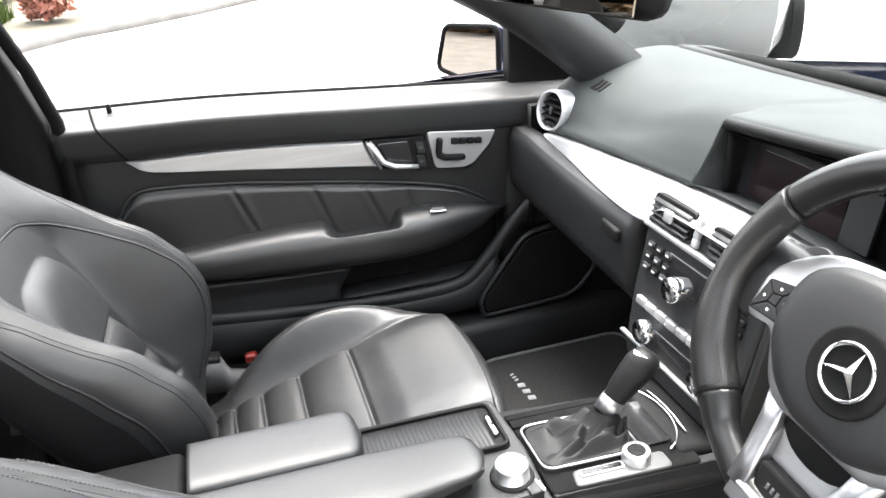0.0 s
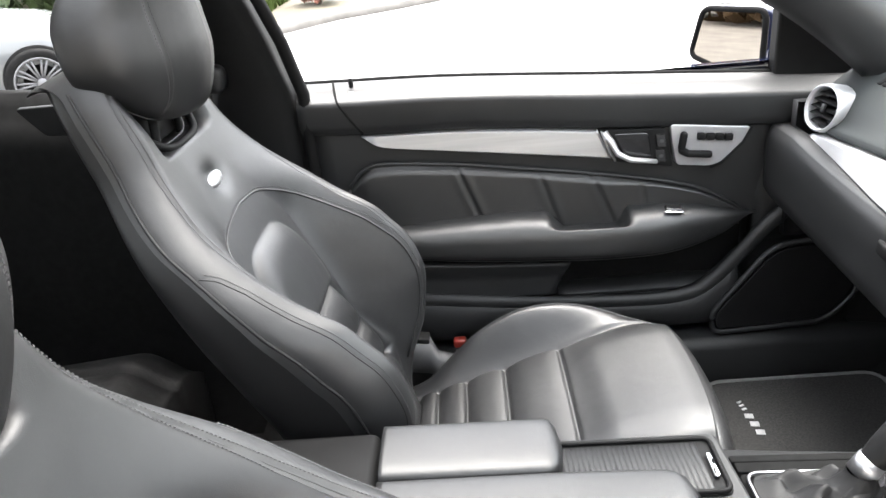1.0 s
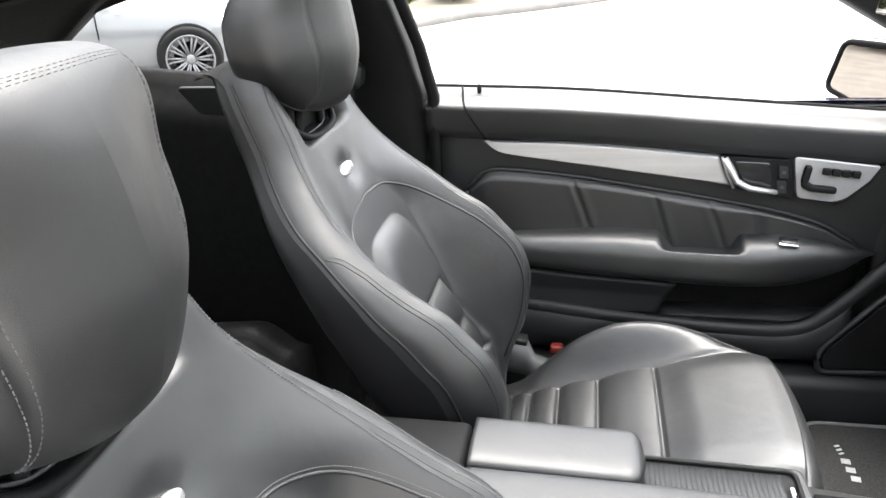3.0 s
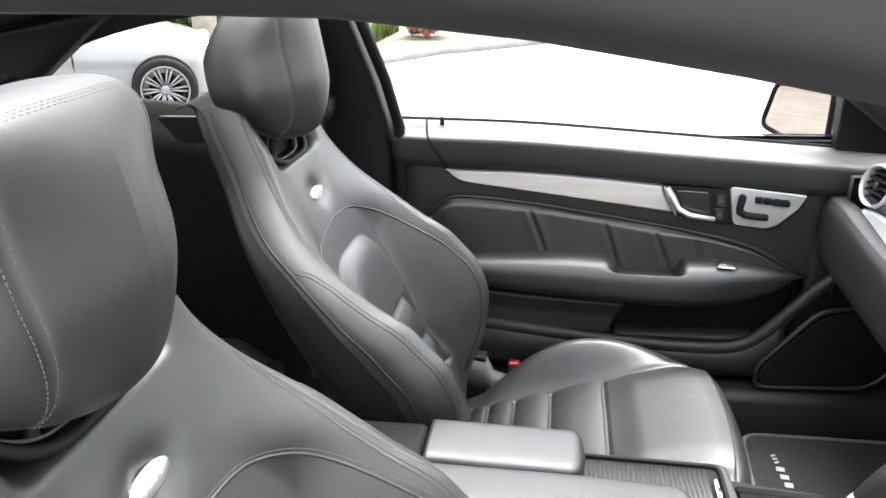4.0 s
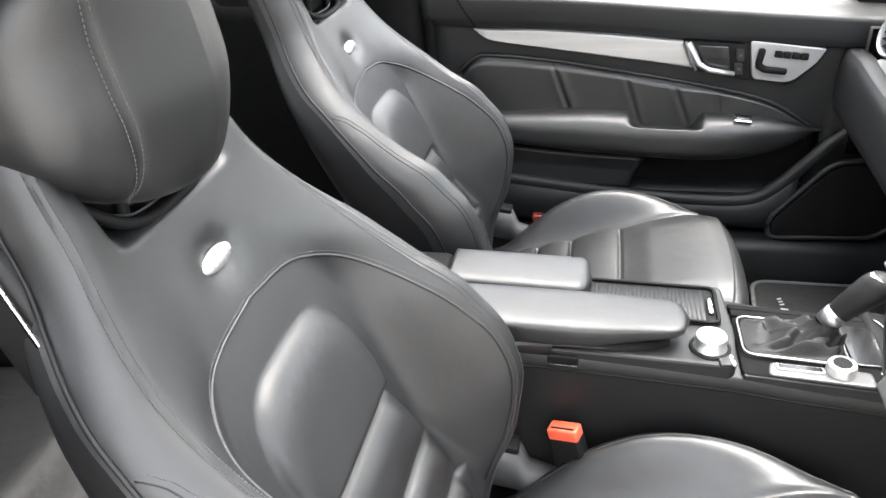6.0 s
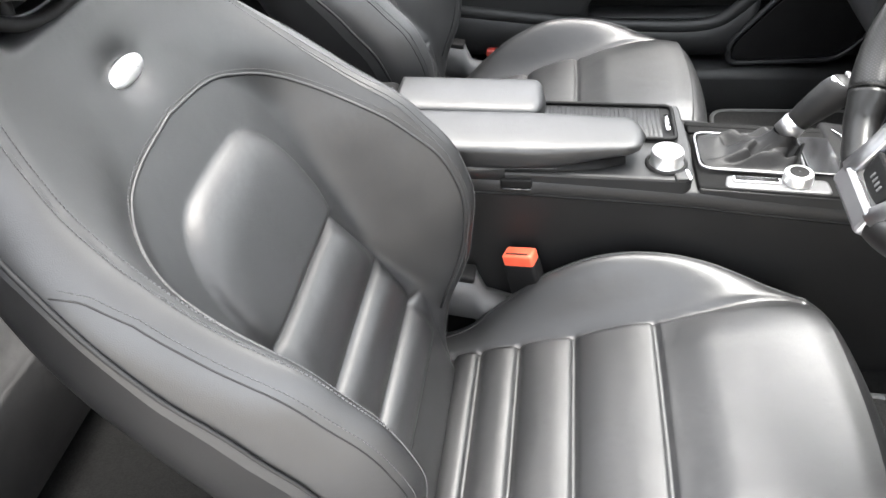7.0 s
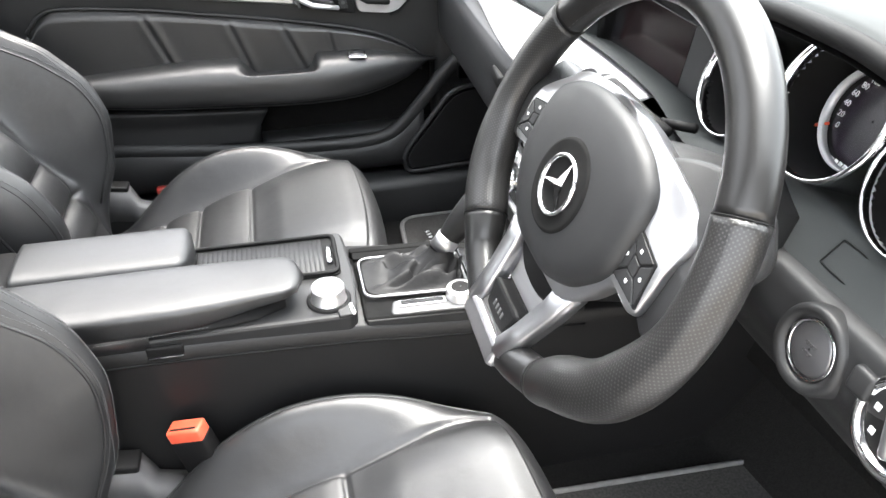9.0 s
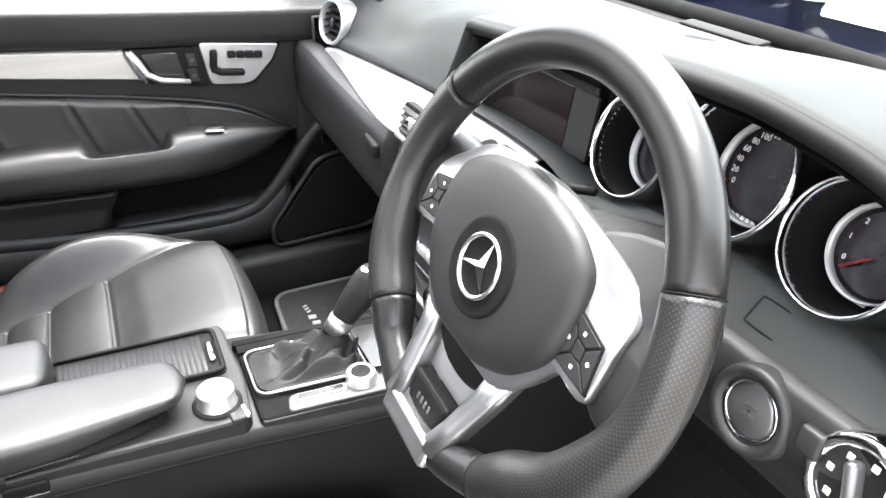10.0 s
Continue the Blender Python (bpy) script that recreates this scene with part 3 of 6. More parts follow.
def b_pillar(side):
    secs = []
    for z, x0, x1, y in ((0.30, -0.42, -0.205, 0.74), (0.70, -0.40, -0.200, 0.735), (0.90, -0.35, -0.197, 0.725), (1.0, -0.33, -0.215, 0.69), (1.12, -0.335, -0.245, 0.645), (1.22, -0.36, -0.29, 0.60)):
        secs.append([(x0, side * y, z), (x0 + 0.02, side * (y - 0.025), z), (x1 - 0.03, side * (y - 0.03), z), (x1 - 0.006, side * (y - 0.012), z), (x1, side * (y + 0.02), z), (x0, side * (y + 0.05), z)])
    part("b_pillar", loft(secs), DARK, car, "black door pillar lining")
    part("pillar_seal", tube([(x1 + 0.004, side * (y - 0.004), z) for z, x1, y in ((0.32, -0.19, 0.74), (0.70, -0.188, 0.735), (0.90, -0.184, 0.725), (1.0, -0.200, 0.69), (1.12, -0.232, 0.645), (1.22, -0.275, 0.60))], 0.012, 8, up=(1, 0, 0)), DARK, car, "black rubber door seal")


b_pillar(1)
b_pillar(-1)


def quarter(side):
    """Rear side panel below the small side window, and the pillar behind it."""
    def top(x):
        return curve([(-1.35, 1.00), (-0.95, 0.965), (-0.6, 0.935), (-0.36, 0.92)], x)

    def face(u, v):
        x = -1.35 + 1.0 * u
        z = 0.20 + (top(x) - 0.20) * v
        y = 0.73 - 0.05 * smooth(0.0, 0.12, 1 - v) + 0.03 * smooth(0.5, 1.0, 1 - v) - 0.12 * smooth(0.0, 0.3, 0.3 - v)
        return (x, side * y, z)
    part("rear_side_panel", grid(face, 30, 30, (0, side * 0.03, 0)), SEAL, car, "black rear side panel below the window")
    part("panel_insert", plate(rounded([(-0.69, 0.0), (-0.645, -0.055), (-0.42, -0.06), (-0.42, 0.0)], 0.012), Matrix.Translation((0, side * 0.668, 0.928)) @ Matrix(((1, 0, 0, 0), (0, 0, -side, 0), (0, 1, 0, 0), (0, 0, 0, 1))), 0.012, 0.003), DARK, car)
    def cpil(u, v):
        x = lerp([(0, -1.5), (1, -0.98)], u)
        z0 = 0.98
        z = z0 + (rail_z(max(-1.35, x)) + 0.03 - z0) * v
        k = (x + 1.5) / 0.52
        return (x + 0.28 * v * k - 0.02, side * (0.72 - 0.11 * v), z)
    part("c_pillar", grid(cpil, 10, 10, (0, side * 0.04, 0)), LINER, car, "black rear pillar lining")
    part("outer_panel", grid(lambda u, v: (-1.9 + 1.58 * u, side * (0.86 - 0.07 * v ** 3), 0.15 + 0.78 * v), 20, 12, (0, -side * 0.02, 0)), NAVY, car)


quarter(1)
quarter(-1)
def side_lining(side):
    """Black lining between the small rear window and the roof."""
    def fn(u, v):
        x = -1.30 + 0.97 * u
        z0 = curve([(-1.30, 0.90), (-1.05, 0.988), (-1.0, 1.012), (-0.9, 1.050), (-0.79, 1.086), (-0.63, 1.120), (-0.5, 1.134), (-0.33, 1.146)], x)
        y0 = curve([(-1.30, 0.72), (-1.0, 0.70), (-0.63, 0.665), (-0.33, 0.630)], x)
        z1 = max(rail_z(x) + 0.035, z0 + 0.01)
        return (x, side * (y0 + (0.60 - y0) * v + 0.012 * math.sin(math.pi * v)), z0 + (z1 - z0) * v)
    part("window_lining", grid(fn, 30, 10, (0, side * 0.03, 0.005)), LINER, car, "black lining above the rear side window")


side_lining(1)
side_lining(-1)

# floor pan, sills, tunnel, bulkhead, rear
part("carpet", grid(lambda u, v: (-1.0 + 2.1 * u, -0.70 + 1.40 * v, 0.245 + 0.16 * smooth(0.88, 1.06, -1.0 + 2.1 * u) * (1.2) - 0.03 * bell((v - 0.22), 0.12) - 0.03 * bell((v - 0.78), 0.12)), 60, 30, (0, 0, -0.05)), CARPET, car, "black carpeted footwell")
part("bulkhead", grid(lambda u, v: (0.98 + 0.16 * u - 0.10 * v, -0.70 + 1.40 * v, 0.40 + 0.5 * u), 6, 10, (0.03, 0, 0)), CARPET, car, "black carpeted bulkhead")
for side in (1, -1):
    part("sill", loft([[(x, side * a, b) for a, b in ((0.66, 0.22), (0.655, 0.325), (0.665, 0.342), (0.69, 0.347), (0.72, 0.345), (0.735, 0.335), (0.78, 0.33), (0.80, 0.18))] for x in (-0.40, 0.2, 0.62, 0.95)], False, False), PLASTIC, car, "black door sill trim")
    part("kick_panel", grid(lambda u, v: (0.86 + 0.20 * u, side * (0.70 - 0.05 * u), 0.26 + 0.5 * v), 8, 8, (0, side * 0.03, 0)), CARPET, car)
part("outer_sill", grid(lambda u, v: (-0.4 + 1.45 * u, -0.86 + 0.05 * v, 0.02 + 0.3 * v), 10, 8, (0, 0.03, 0)), NAVY, car)
part("rear_shelf", rbox((0.5, 1.30, 0.04), pose(-1.28, 0, 0.955), 0.01), LINER, car, "black rear shelf")
part("rear_wall", rbox((0.04, 1.4, 0.9), pose(-1.50, 0, 0.55), 0.01), LINER, car)
part("rear_window", grid(lambda u, v: (-1.52 + 0.50 * u, (0.56) * (2 * v - 1), 0.99 + 0.22 * u), 6, 8, (0, 0, 0.004)), GLASS, car).visible_shadow = False


part("boot_lid", grid(lambda u, v: (-1.50 - 0.46 * u, 0.72 * (2 * v - 1) * (1 - 0.06 * u), 0.985 - 0.03 * u - 0.05 * u ** 6 - 0.04 * abs(2 * v - 1) ** 4), 16, 24, (0, 0, -0.03)), NAVY, car, "navy boot lid")
part("rear_panel", grid(lambda u, v: (-1.96 - 0.05 * math.sin(math.pi * v), -0.80 + 1.60 * u, 0.12 + 0.80 * v), 16, 12, (0.04, 0, 0)), NAVY, car, "navy rear bumper and tail panel")
for wx in (1.42, -1.34):
    for side in (1, -1):
        wfr = frame_at((wx, side * 0.765, 0.215), (0, side, 0), (1, 0, 0))
        wh = part("wheel", lathe([(0.225, -0.10), (0.29, -0.105), (0.312, -0.08), (0.315, 0.0), (0.312, 0.085), (0.29, 0.105), (0.228, 0.098), (0.225, 0.08)], wfr, 40), RUBBER, car, "black tyre")
        part("rim", lathe([(0.228, 0.06), (0.232, 0.098), (0.215, 0.100), (0.20, 0.03), (0.06, 0.05), (0.001, 0.05)], wfr, 40), ALLOY, wh, "silver alloy rim")


def bonnet(u, v):
    x = 1.10 + 0.95 * u
    k = 2 * v - 1
    return (x, 0.76 * k, 0.845 - 0.24 * u ** 1.1 - 0.07 * abs(k) ** 3 + 0.02 * smooth(0.5, 0.62, abs(k)) * (1 - u))


part("bonnet", grid(bonnet, 24, 40, (0, 0, -0.04)), NAVY, car, "dark glossy bonnet")
part("scuttle", rbox((0.09, 1.36, 0.03), pose(1.075, 0, 0.885, 0, 8, 0), 0.01), DARK, car, "black plastic scuttle below the windscreen")
part("front_panel", grid(lambda u, v: (2.04 - 0.02 * v, -0.70 + 1.4 * u, 0.10 + 0.62 * v), 8, 6, (-0.05, 0, 0)), NAVY, car)
for side in (1, -1):
    part("front_wing", grid(lambda u, v: (0.98 + 1.05 * u, side * (0.86 - 0.09 * v ** 4 - 0.1 * u ** 3), 0.15 + (0.72 - 0.13 * u) * v), 12, 10, (0, -side * 0.02, 0)), NAVY, car)
screen_glass = part("windscreen", grid(lambda u, v: (0.46 + 0.62 * u - 0.06 * (2 * v - 1) ** 2, 0.62 * (2 * v - 1) * (1 + 0.06 * u), 1.185 - 0.285 * u - 0.03 * (2 * v - 1) ** 2), 10, 14, (0, 0, 0.004)), GLASS, car, "clear windscreen")
screen_glass.visible_shadow = False
part("windscreen_header", rbox((0.12, 1.12, 0.035), pose(0.44, 0, 1.205, 0, 20, 0), 0.012), LINER, car)
for y in (-0.39, 0.36):
    part("sun_visor", rbox((0.13, 0.40, 0.016), pose(0.445, y, 1.181, 0, 17, 0), 0.007), LINER, car, "black folded sun visor")
mirror = thing("rear_view_mirror", (0.52, 0.07, 1.18), "black-framed rear view mirror hanging from the windscreen", "mirror")
part("housing", rbox((0.040, 0.30, 0.066), pose(0.447, 0.005, 1.139, 0, 10, 14), 0.024), DARK, mirror)
part("mirror_glass", rbox((0.004, 0.27, 0.048), pose(0.4272, 0.000, 1.1355, 0, 10, 14), 0.0019), MIRROR, mirror)
part("stalk", tube([(0.455, 0.005, 1.145), (0.49, 0.003, 1.165), (0.53, 0.002, 1.172)], 0.009, 8), DARK, mirror)


# ---- front seats ----
SW = [(-0.12, 0.200), (0.0, 0.219), (0.12, 0.238), (0.22, 0.248), (0.33, 0.249), (0.40, 0.242), (0.464, 0.222), (0.511, 0.199), (0.552, 0.176), (0.583, 0.162), (0.63, 0.152), (0.67, 0.144), (0.70, 0.130), (0.715, 0.114), (0.724, 0.092)]
SB = [(-0.12, -0.030), (-0.043, -0.014), (0.02, 0.028), (0.064, 0.075), (0.10, 0.100), (0.15, 0.129), (0.19, 0.137), (0.225, 0.137), (0.26, 0.127), (0.30, 0.113), (0.354, 0.077), (0.42, 0.043), (0.485, 0.018), (0.55, 0.008), (0.62, 0.010), (0.70, 0.010), (0.79, 0.0)]
CHANNELS = (0.008, 0.075, 0.153, 0.246)      # seams across the backrest's centre
DY = -0.365


def back_place(a, s, w):
    return (0.067 - 0.423 * s + 0.906 * w, DY + a, 0.408 + 0.906 * s + 0.423 * w)


def pad_share(a, s):
    """1 inside the padded shield of the backrest, falling to 0 at its edge."""
    k = min(1.0, max(0.0, (s - 0.246) / 0.152))
    return 1 - (abs(a) / (0.106 + 0.009 * smooth(0.246, 0.29, s))) ** 4 - k ** 3.2


def centre_half(s):
    """Half the width of the channelled centre."""
    return lerp([(0.0, 0.141), (0.08, 0.146), (0.16, 0.133), (0.246, 0.108)], s)


def side_drop(s):
    """How far the outer flank falls back from the crest of the bolster."""
    return curve([(0.0, 0.080), (0.28, 0.080), (0.38, 0.048), (0.445, 0.040), (0.50, 0.047), (0.56, 0.052), (0.72, 0.052)], s)


def crest_seam(s):
    return lerp([(0.0, 0.81), (0.40, 0.80), (0.50, 0.83), (0.57, 0.87), (0.64, 0.88), (0.69, 0.86), (0.72, 0.80)], s)


def back_front(t, s):
    W = curve(SW, s)
    a = t * W
    at = abs(t)
    w = curve(SB, s) * smooth(0.54 - 0.22 * smooth(0.37, 0.49, s), 0.84 + 0.06 * smooth(0.37, 0.49, s), at)
    w -= side_drop(s) * (1 - math.sqrt(max(0.0, 1 - (max(0.0, at - 0.77) / 0.23) ** 2)))
    w -= 0.05 * smooth(0.565, 0.60, s) * smooth(0.105, 0.075, abs(a)) if at < 0.8 else 0.0
    w -= 0.03 * smooth(0.60, 0.72, s) * (1 - smooth(0.5, 0.9, at))
    w -= 0.052 * (1 - math.sqrt(max(0.0, 1 - (max(0.0, s - 0.686) / 0.038) ** 2)))
    # raised shield, and channels below it
    d = pad_share(a, s)
    if s > 0.246:
        w += 0.017 * (1 - (1 - max(0.0, d)) ** 3) * smooth(0.244, 0.262, s)
    elif at < 0.75:
        e = centre_half(s)
        edge = smooth(e + 0.004, e - 0.030, abs(a))
        for s0, s1 in zip(CHANNELS, CHANNELS[1:]):
            if s0 <= s <= s1:
                k = (s - s0) / (s1 - s0)
                w += edge * 0.013 * (1 - abs(2 * k - 1) ** 2.6)
        w -= 0.005 * bell(abs(a) - e - 0.004, 0.005)
    for s0 in CHANNELS[1:]:
        w -= 0.005 * bell(s - s0, 0.0032) * smooth(centre_half(s0) + 0.004, centre_half(s0) - 0.012, abs(a))
    # dent round the badge
    w -= 0.010 * math.exp(-((a / 0.028) ** 2 + ((s - 0.505) / 0.022) ** 2))
    # seam along the crest
    w -= 0.0022 * bell(at - crest_seam(s), 0.006) * smooth(0.71, 0.68, s)
    return back_place(a, s, w)


def back_shell(t, s):
    """t runs by angle, so that the side wall gets its own rows."""
    W = curve(SW, s)
    k = math.sin(t * math.pi / 2)
    q = math.sqrt(max(0.0, 1 - k * k))
    edge = curve(SB, s) - side_drop(s) - 0.052 * (1 - math.sqrt(max(0.0, 1 - (max(0.0, s - 0.686) / 0.038) ** 2)))
    back = lerp([(-0.12, -0.085), (0.1, -0.095), (0.45, -0.092), (0.62, -0.082), (0.69, -0.074), (0.724, -0.066)], s)
    return back_place(k * W, s, edge + (back - edge) * q ** 0.5)


def arch_half(s):
    """Half the width of the piped arch round the shield."""
    return curve([(0.03, 0.156), (0.073, 0.173), (0.106, 0.182), (0.15, 0.187), (0.19, 0.190), (0.24, 0.190), (0.30, 0.185), (0.365, 0.174), (0.405, 0.152), (0.434, 0.112), (0.449, 0.066), (0.456, 0.0)], s)


CZ = [(0.03, 0.330), (0.092, 0.350), (0.17, 0.377), (0.246, 0.402), (0.348, 0.438), (0.45, 0.466), (0.515, 0.478), (0.545, 0.476)]
CB = [(0.03, 0.015), (0.10, 0.012), (0.15, 0.040), (0.21, 0.070), (0.28, 0.080), (0.37, 0.058), (0.45, 0.030), (0.52, 0.006), (0.60, 0.0)]
CW = [(0.03, 0.225), (0.2, 0.255), (0.4, 0.255), (0.52, 0.240), (0.60, 0.225)]


CUSHION_SEAMS = (0.086, 0.123, 0.176, 0.248, 0.348)


def cushion(t, q):
    """t across (-1..1), q along: 0 at the back, 1 at the bottom of the front roll."""
    if q < 0.82:
        x = 0.03 + 0.515 * q / 0.82
        z, over = curve(CZ, x), 0.0
    else:
        ang = (q - 0.82) / 0.18 * radians(105)
        x, z = 0.545 + 0.032 * math.sin(min(ang, radians(90))), 0.476 - 0.055 * (1 - math.cos(min(ang, radians(90))))
        if ang > radians(90):
            k = (ang - radians(90)) / radians(15)
            x, z = x - 0.02 * k, z - 0.13 * k
    W = curve(CW, x)
    at = abs(t)
    tt = min(1.0, at / 0.86)
    a = math.copysign(W * tt, t) if at <= 0.86 else math.copysign(W - 0.012 * (at - 0.86) / 0.14, t)
    h = curve(CB, x) * smooth(0.60, 0.87, tt)
    t0 = 0.74 - 0.24 * smooth(0.34, 0.54, x)
    h -= 0.062 * (1 - math.sqrt(max(0.0, 1 - (max(0.0, tt - t0) / (1 - t0)) ** 2)))
    h -= 0.022 * smooth(0.42, 0.56, x) * tt ** 4
    if at > 0.86:
        h -= (at - 0.86) / 0.14 * (z - 0.285)
    aa = abs(a)
    ins = smooth(0.162, 0.146, aa)
    if q < 0.82:
        h += ins * 0.004
        h -= 0.0065 * bell(aa - 0.155 - 0.02 * smooth(0.36, 0.54, x), 0.0045)
        for x0, x1 in zip(CUSHION_SEAMS, CUSHION_SEAMS[1:]):
            if x0 <= x <= x1:
                k = (x - x0) / (x1 - x0)
                h += ins * 0.008 * (1 - abs(2 * k - 1) ** 2.6)
        for x0 in CUSHION_SEAMS:
            h -= ins * 0.0055 * bell(x - x0, 0.0034)
        h += 0.010 * smooth(0.348, 0.41, x) * smooth(0.19, 0.10, aa)
    x -= 0.030 * smooth(0.30, 0.56, x) * (a / 0.25) ** 2
    return (x, DY + a, z + h)


HY = DY + 0.007      # middle of the head restraint


def headrest_half(cz):
    return curve([(-1.05, 0.082), (-0.75, 0.112), (-0.4, 0.138), (-0.15, 0.145), (0.2, 0.142), (0.6, 0.134), (1.05, 0.126)], cz)


def headrest_seam(cz):
    return 0.087 - 0.014 * smooth(0.10, -1.05, cz)


def headrest_point(u, v):
    """u round the girth, v from foot to crown."""
    th, ph = 2 * math.pi * u, math.pi * (v - 0.5)

    def sp(c, e):
        return math.copysign(abs(c) ** e, c)
    cz = sp(math.sin(ph), 0.70)
    cr = max(0.0, math.cos(ph)) ** 0.50
    y = headrest_half(cz) * cr * sp(math.sin(th), 0.52)
    d = cr * sp(math.cos(th), 0.58)
    x = (0.061 if d > 0 else 0.050) * d
    q = abs(y) / 0.078
    x -= 0.036 * q * q / (1 + 0.5 * q * q) * (1 - 0.75 * smooth(0.2, 1.0, cz))
    if d > 0:
        x -= 0.0020 * bell(abs(y) - headrest_seam(cz), 0.004)
        x -= 0.016 * smooth(-0.1, -1.0, cz)
    z = 0.112 * cz - (0.0 if d > 0 else 0.012 * d * smooth(0.0, -1.0, cz))
    tilt = radians(8)
    return (-0.183 + x * math.cos(tilt) - z * math.sin(tilt), HY + y, 1.052 + z * math.cos(tilt) + x * math.sin(tilt) * 0.6)


def front_seat():
    ob = thing("front_seat", (0.25, DY, 0.215), "black leather sports seat with channel stitching and built-in shoulder wings", "car seat", "front seats")
    S0, S1 = -0.12, 0.724
    back = part("backrest", grid(lambda u, v: back_front(2 * u - 1, S0 + (S1 - S0) * v), 150, 230), LEATHER, ob)
    part("back_shell", grid(lambda u, v: back_shell(2 * u - 1, S0 + (S1 - S0) * v), 60, 60, flip=True), SHELL, ob, "matt black hard back shell")
    seat = part("cushion", grid(lambda u, v: cushion(2 * u - 1, v), 150, 210), LEATHER, ob)
    part("cushion_tail", rbox((0.10, 0.40, 0.05), pose(0.035, DY, 0.315, 0, -18, 0), 0.02), LEATHER, ob)
    part("seat_base", loft([[(x, DY + a * w, z) for a, z in ((-1, 0.215), (-1, 0.30), (-0.96, 0.33), (0.96, 0.33), (1, 0.30), (1, 0.215))] for x, w in ((-0.06, 0.20), (0.10, 0.235), (0.45, 0.235), (0.545, 0.215))]), DARK, ob, "black plastic seat base")
    for sy in (-1, 1):
        part("seat_runner", rbox((0.62, 0.035, 0.03), pose(0.22, DY + sy * 0.19, 0.222), 0.006), STEEL, ob)
        # hinge cover beside the cushion
        part("hinge_cover", loft([[(x, DY + sy * (0.238 + 0.020 * k), z + h) for k, h in ((-1, -0.05), (-1, 0.012), (0, 0.02), (1, 0.012), (1, -0.05))] for x, z in ((0.03, 0.412), (0.07, 0.418), (0.108, 0.412), (0.122, 0.378), (0.165, 0.364), (0.21, 0.335))]), GREYPL, ob, "grey plastic hinge cover")
        part("hinge_recess", rbox((0.05, 0.032, 0.012), pose(0.085, DY + sy * 0.238, 0.434, 0, 8, 0), 0.004), DARK, ob)
    # welts and stitching
    for sy in (-1, 1):
        n = 110
        path = [(sy * crest_seam(s), s) for s in [0.705 - 0.735 * i / n for i in range(n + 1)]]
        part("stitching", stitches([on_surface(back_front, [(t + sy * d, s) for t, s in path], 0.0003) for d in (-0.020, 0.020)], 0.0026, 0.0012, 0.0008), THREAD, back)
        part("crest_seam", tube([p for p, _ in on_surface(back_front, path, 0.0)], 0.0009, 6), LEATHER, back)
        edge = [(sy * 0.995, 0.695 - 0.78 * i / n) for i in range(n + 1)]
        part("edge_piping", tube([p for p, _ in on_surface(back_front, [(min(0.995, max(-0.995, t)), s) for t, s in edge], 0.001, 0.001)], 0.0022, 6), SHELL, back)
        # seam of the lower flank panel, from the edge forward and down
        path = [(sy * lerp([(0.0, 0.88), (0.16, 0.905), (0.355, 0.915), (0.40, 0.925), (0.43, 0.955), (0.445, 0.99)], s), s) for s in [0.444 - 0.44 * i / n for i in range(n + 1)]]
        part("flank_seam", tube([p for p, _ in on_surface(back_front, path, -0.0003, 0.001)], 0.0009, 6), SHELL, back)
        part("stitching", stitches([on_surface(back_front, [(t - sy * 0.020, s) for t, s in path], 0.0005, 0.001)], 0.0026, 0.0014, 0.0008), THREAD, back)
        q0 = [(sy * (0.155 + 0.02 * smooth(0.36, 0.54, 0.03 + 0.515 * q / 0.82) + 0.008) / curve(CW, 0.03 + 0.515 * q / 0.82) * 0.86, q) for q in [0.08 + 0.74 * i / n for i in range(n + 1)]]
        part("stitching", stitches([on_surface(cushion, q0, 0.0004)], 0.0035, 0.0025, 0.0009), THREAD, seat)
        # line along the crest of the cushion bolster
        q1 = [(sy * (0.70 + 0.045 * math.sin(math.pi * i / n)), 0.05 + 0.80 * i / n) for i in range(n + 1)]
        part("crest_piping", tube([p for p, _ in on_surface(cushion, q1, 0.0)], 0.0011, 6), LEATHER, seat)
        part("stitching", stitches([on_surface(cushion, [(t - sy * 0.012, q) for t, q in q1], 0.0004)], 0.0035, 0.0025, 0.0009), THREAD, seat)
    # arch of piping round the shield
    arch = []
    for i in range(161):
        f = math.pi * i / 160
        s = 0.03 + 0.426 * math.sin(f) ** 0.8
        arch.append((math.copysign(arch_half(s), math.cos(f)) / curve(SW, s) if 0 < i < 160 else math.copysign(arch_half(0.03), math.cos(f)) / curve(SW, 0.03), s))
    part("arch_piping", tube([p for p, _ in on_surface(back_front, arch, 0.0006)], 0.0019, 8), LEATHER, back)
    part("stitching", stitches([on_surface(back_front, [(t * 1.022, s + 0.004 * smooth(0.3, 0.45, s)) for t, s in arch], 0.0004)], 0.0026, 0.0014, 0.0008), THREAD, back)
    # badge: a small chrome oval with plain relief bars
    p, nrm = on_surface(back_front, [(0.0, 0.505)], 0.006)[0]
    fr = frame_at(p, (0.906, 0, 0.423))
    bd = part("badge", lathe([(0.019, -0.004), (0.0185, 0.0), (0.016, 0.002), (0.001, 0.0026)], fr @ Matrix.Diagonal((1.50, 0.56, 0.6, 1)), 32), KNOB, ob, "small oval chrome badge")
    for k in range(4):
        part("badge_bar", rbox((0.0040, 0.008, 0.0008), fr @ pose(-0.0125 + 0.0085 * k, 0, 0.0014, 0, 0, -18), 0.0003, 1), GREYPRINT, bd)
    # notch below the head restraint
    part("notch_trim", tube([back_place(a, 0.572 + 0.05 * (abs(a) / 0.092) ** 4, -0.006 - 0.012 * (abs(a) / 0.092) ** 3) for a in [-0.092 + 0.184 * i / 30 for i in range(31)]], 0.006, 8), DARK, ob)
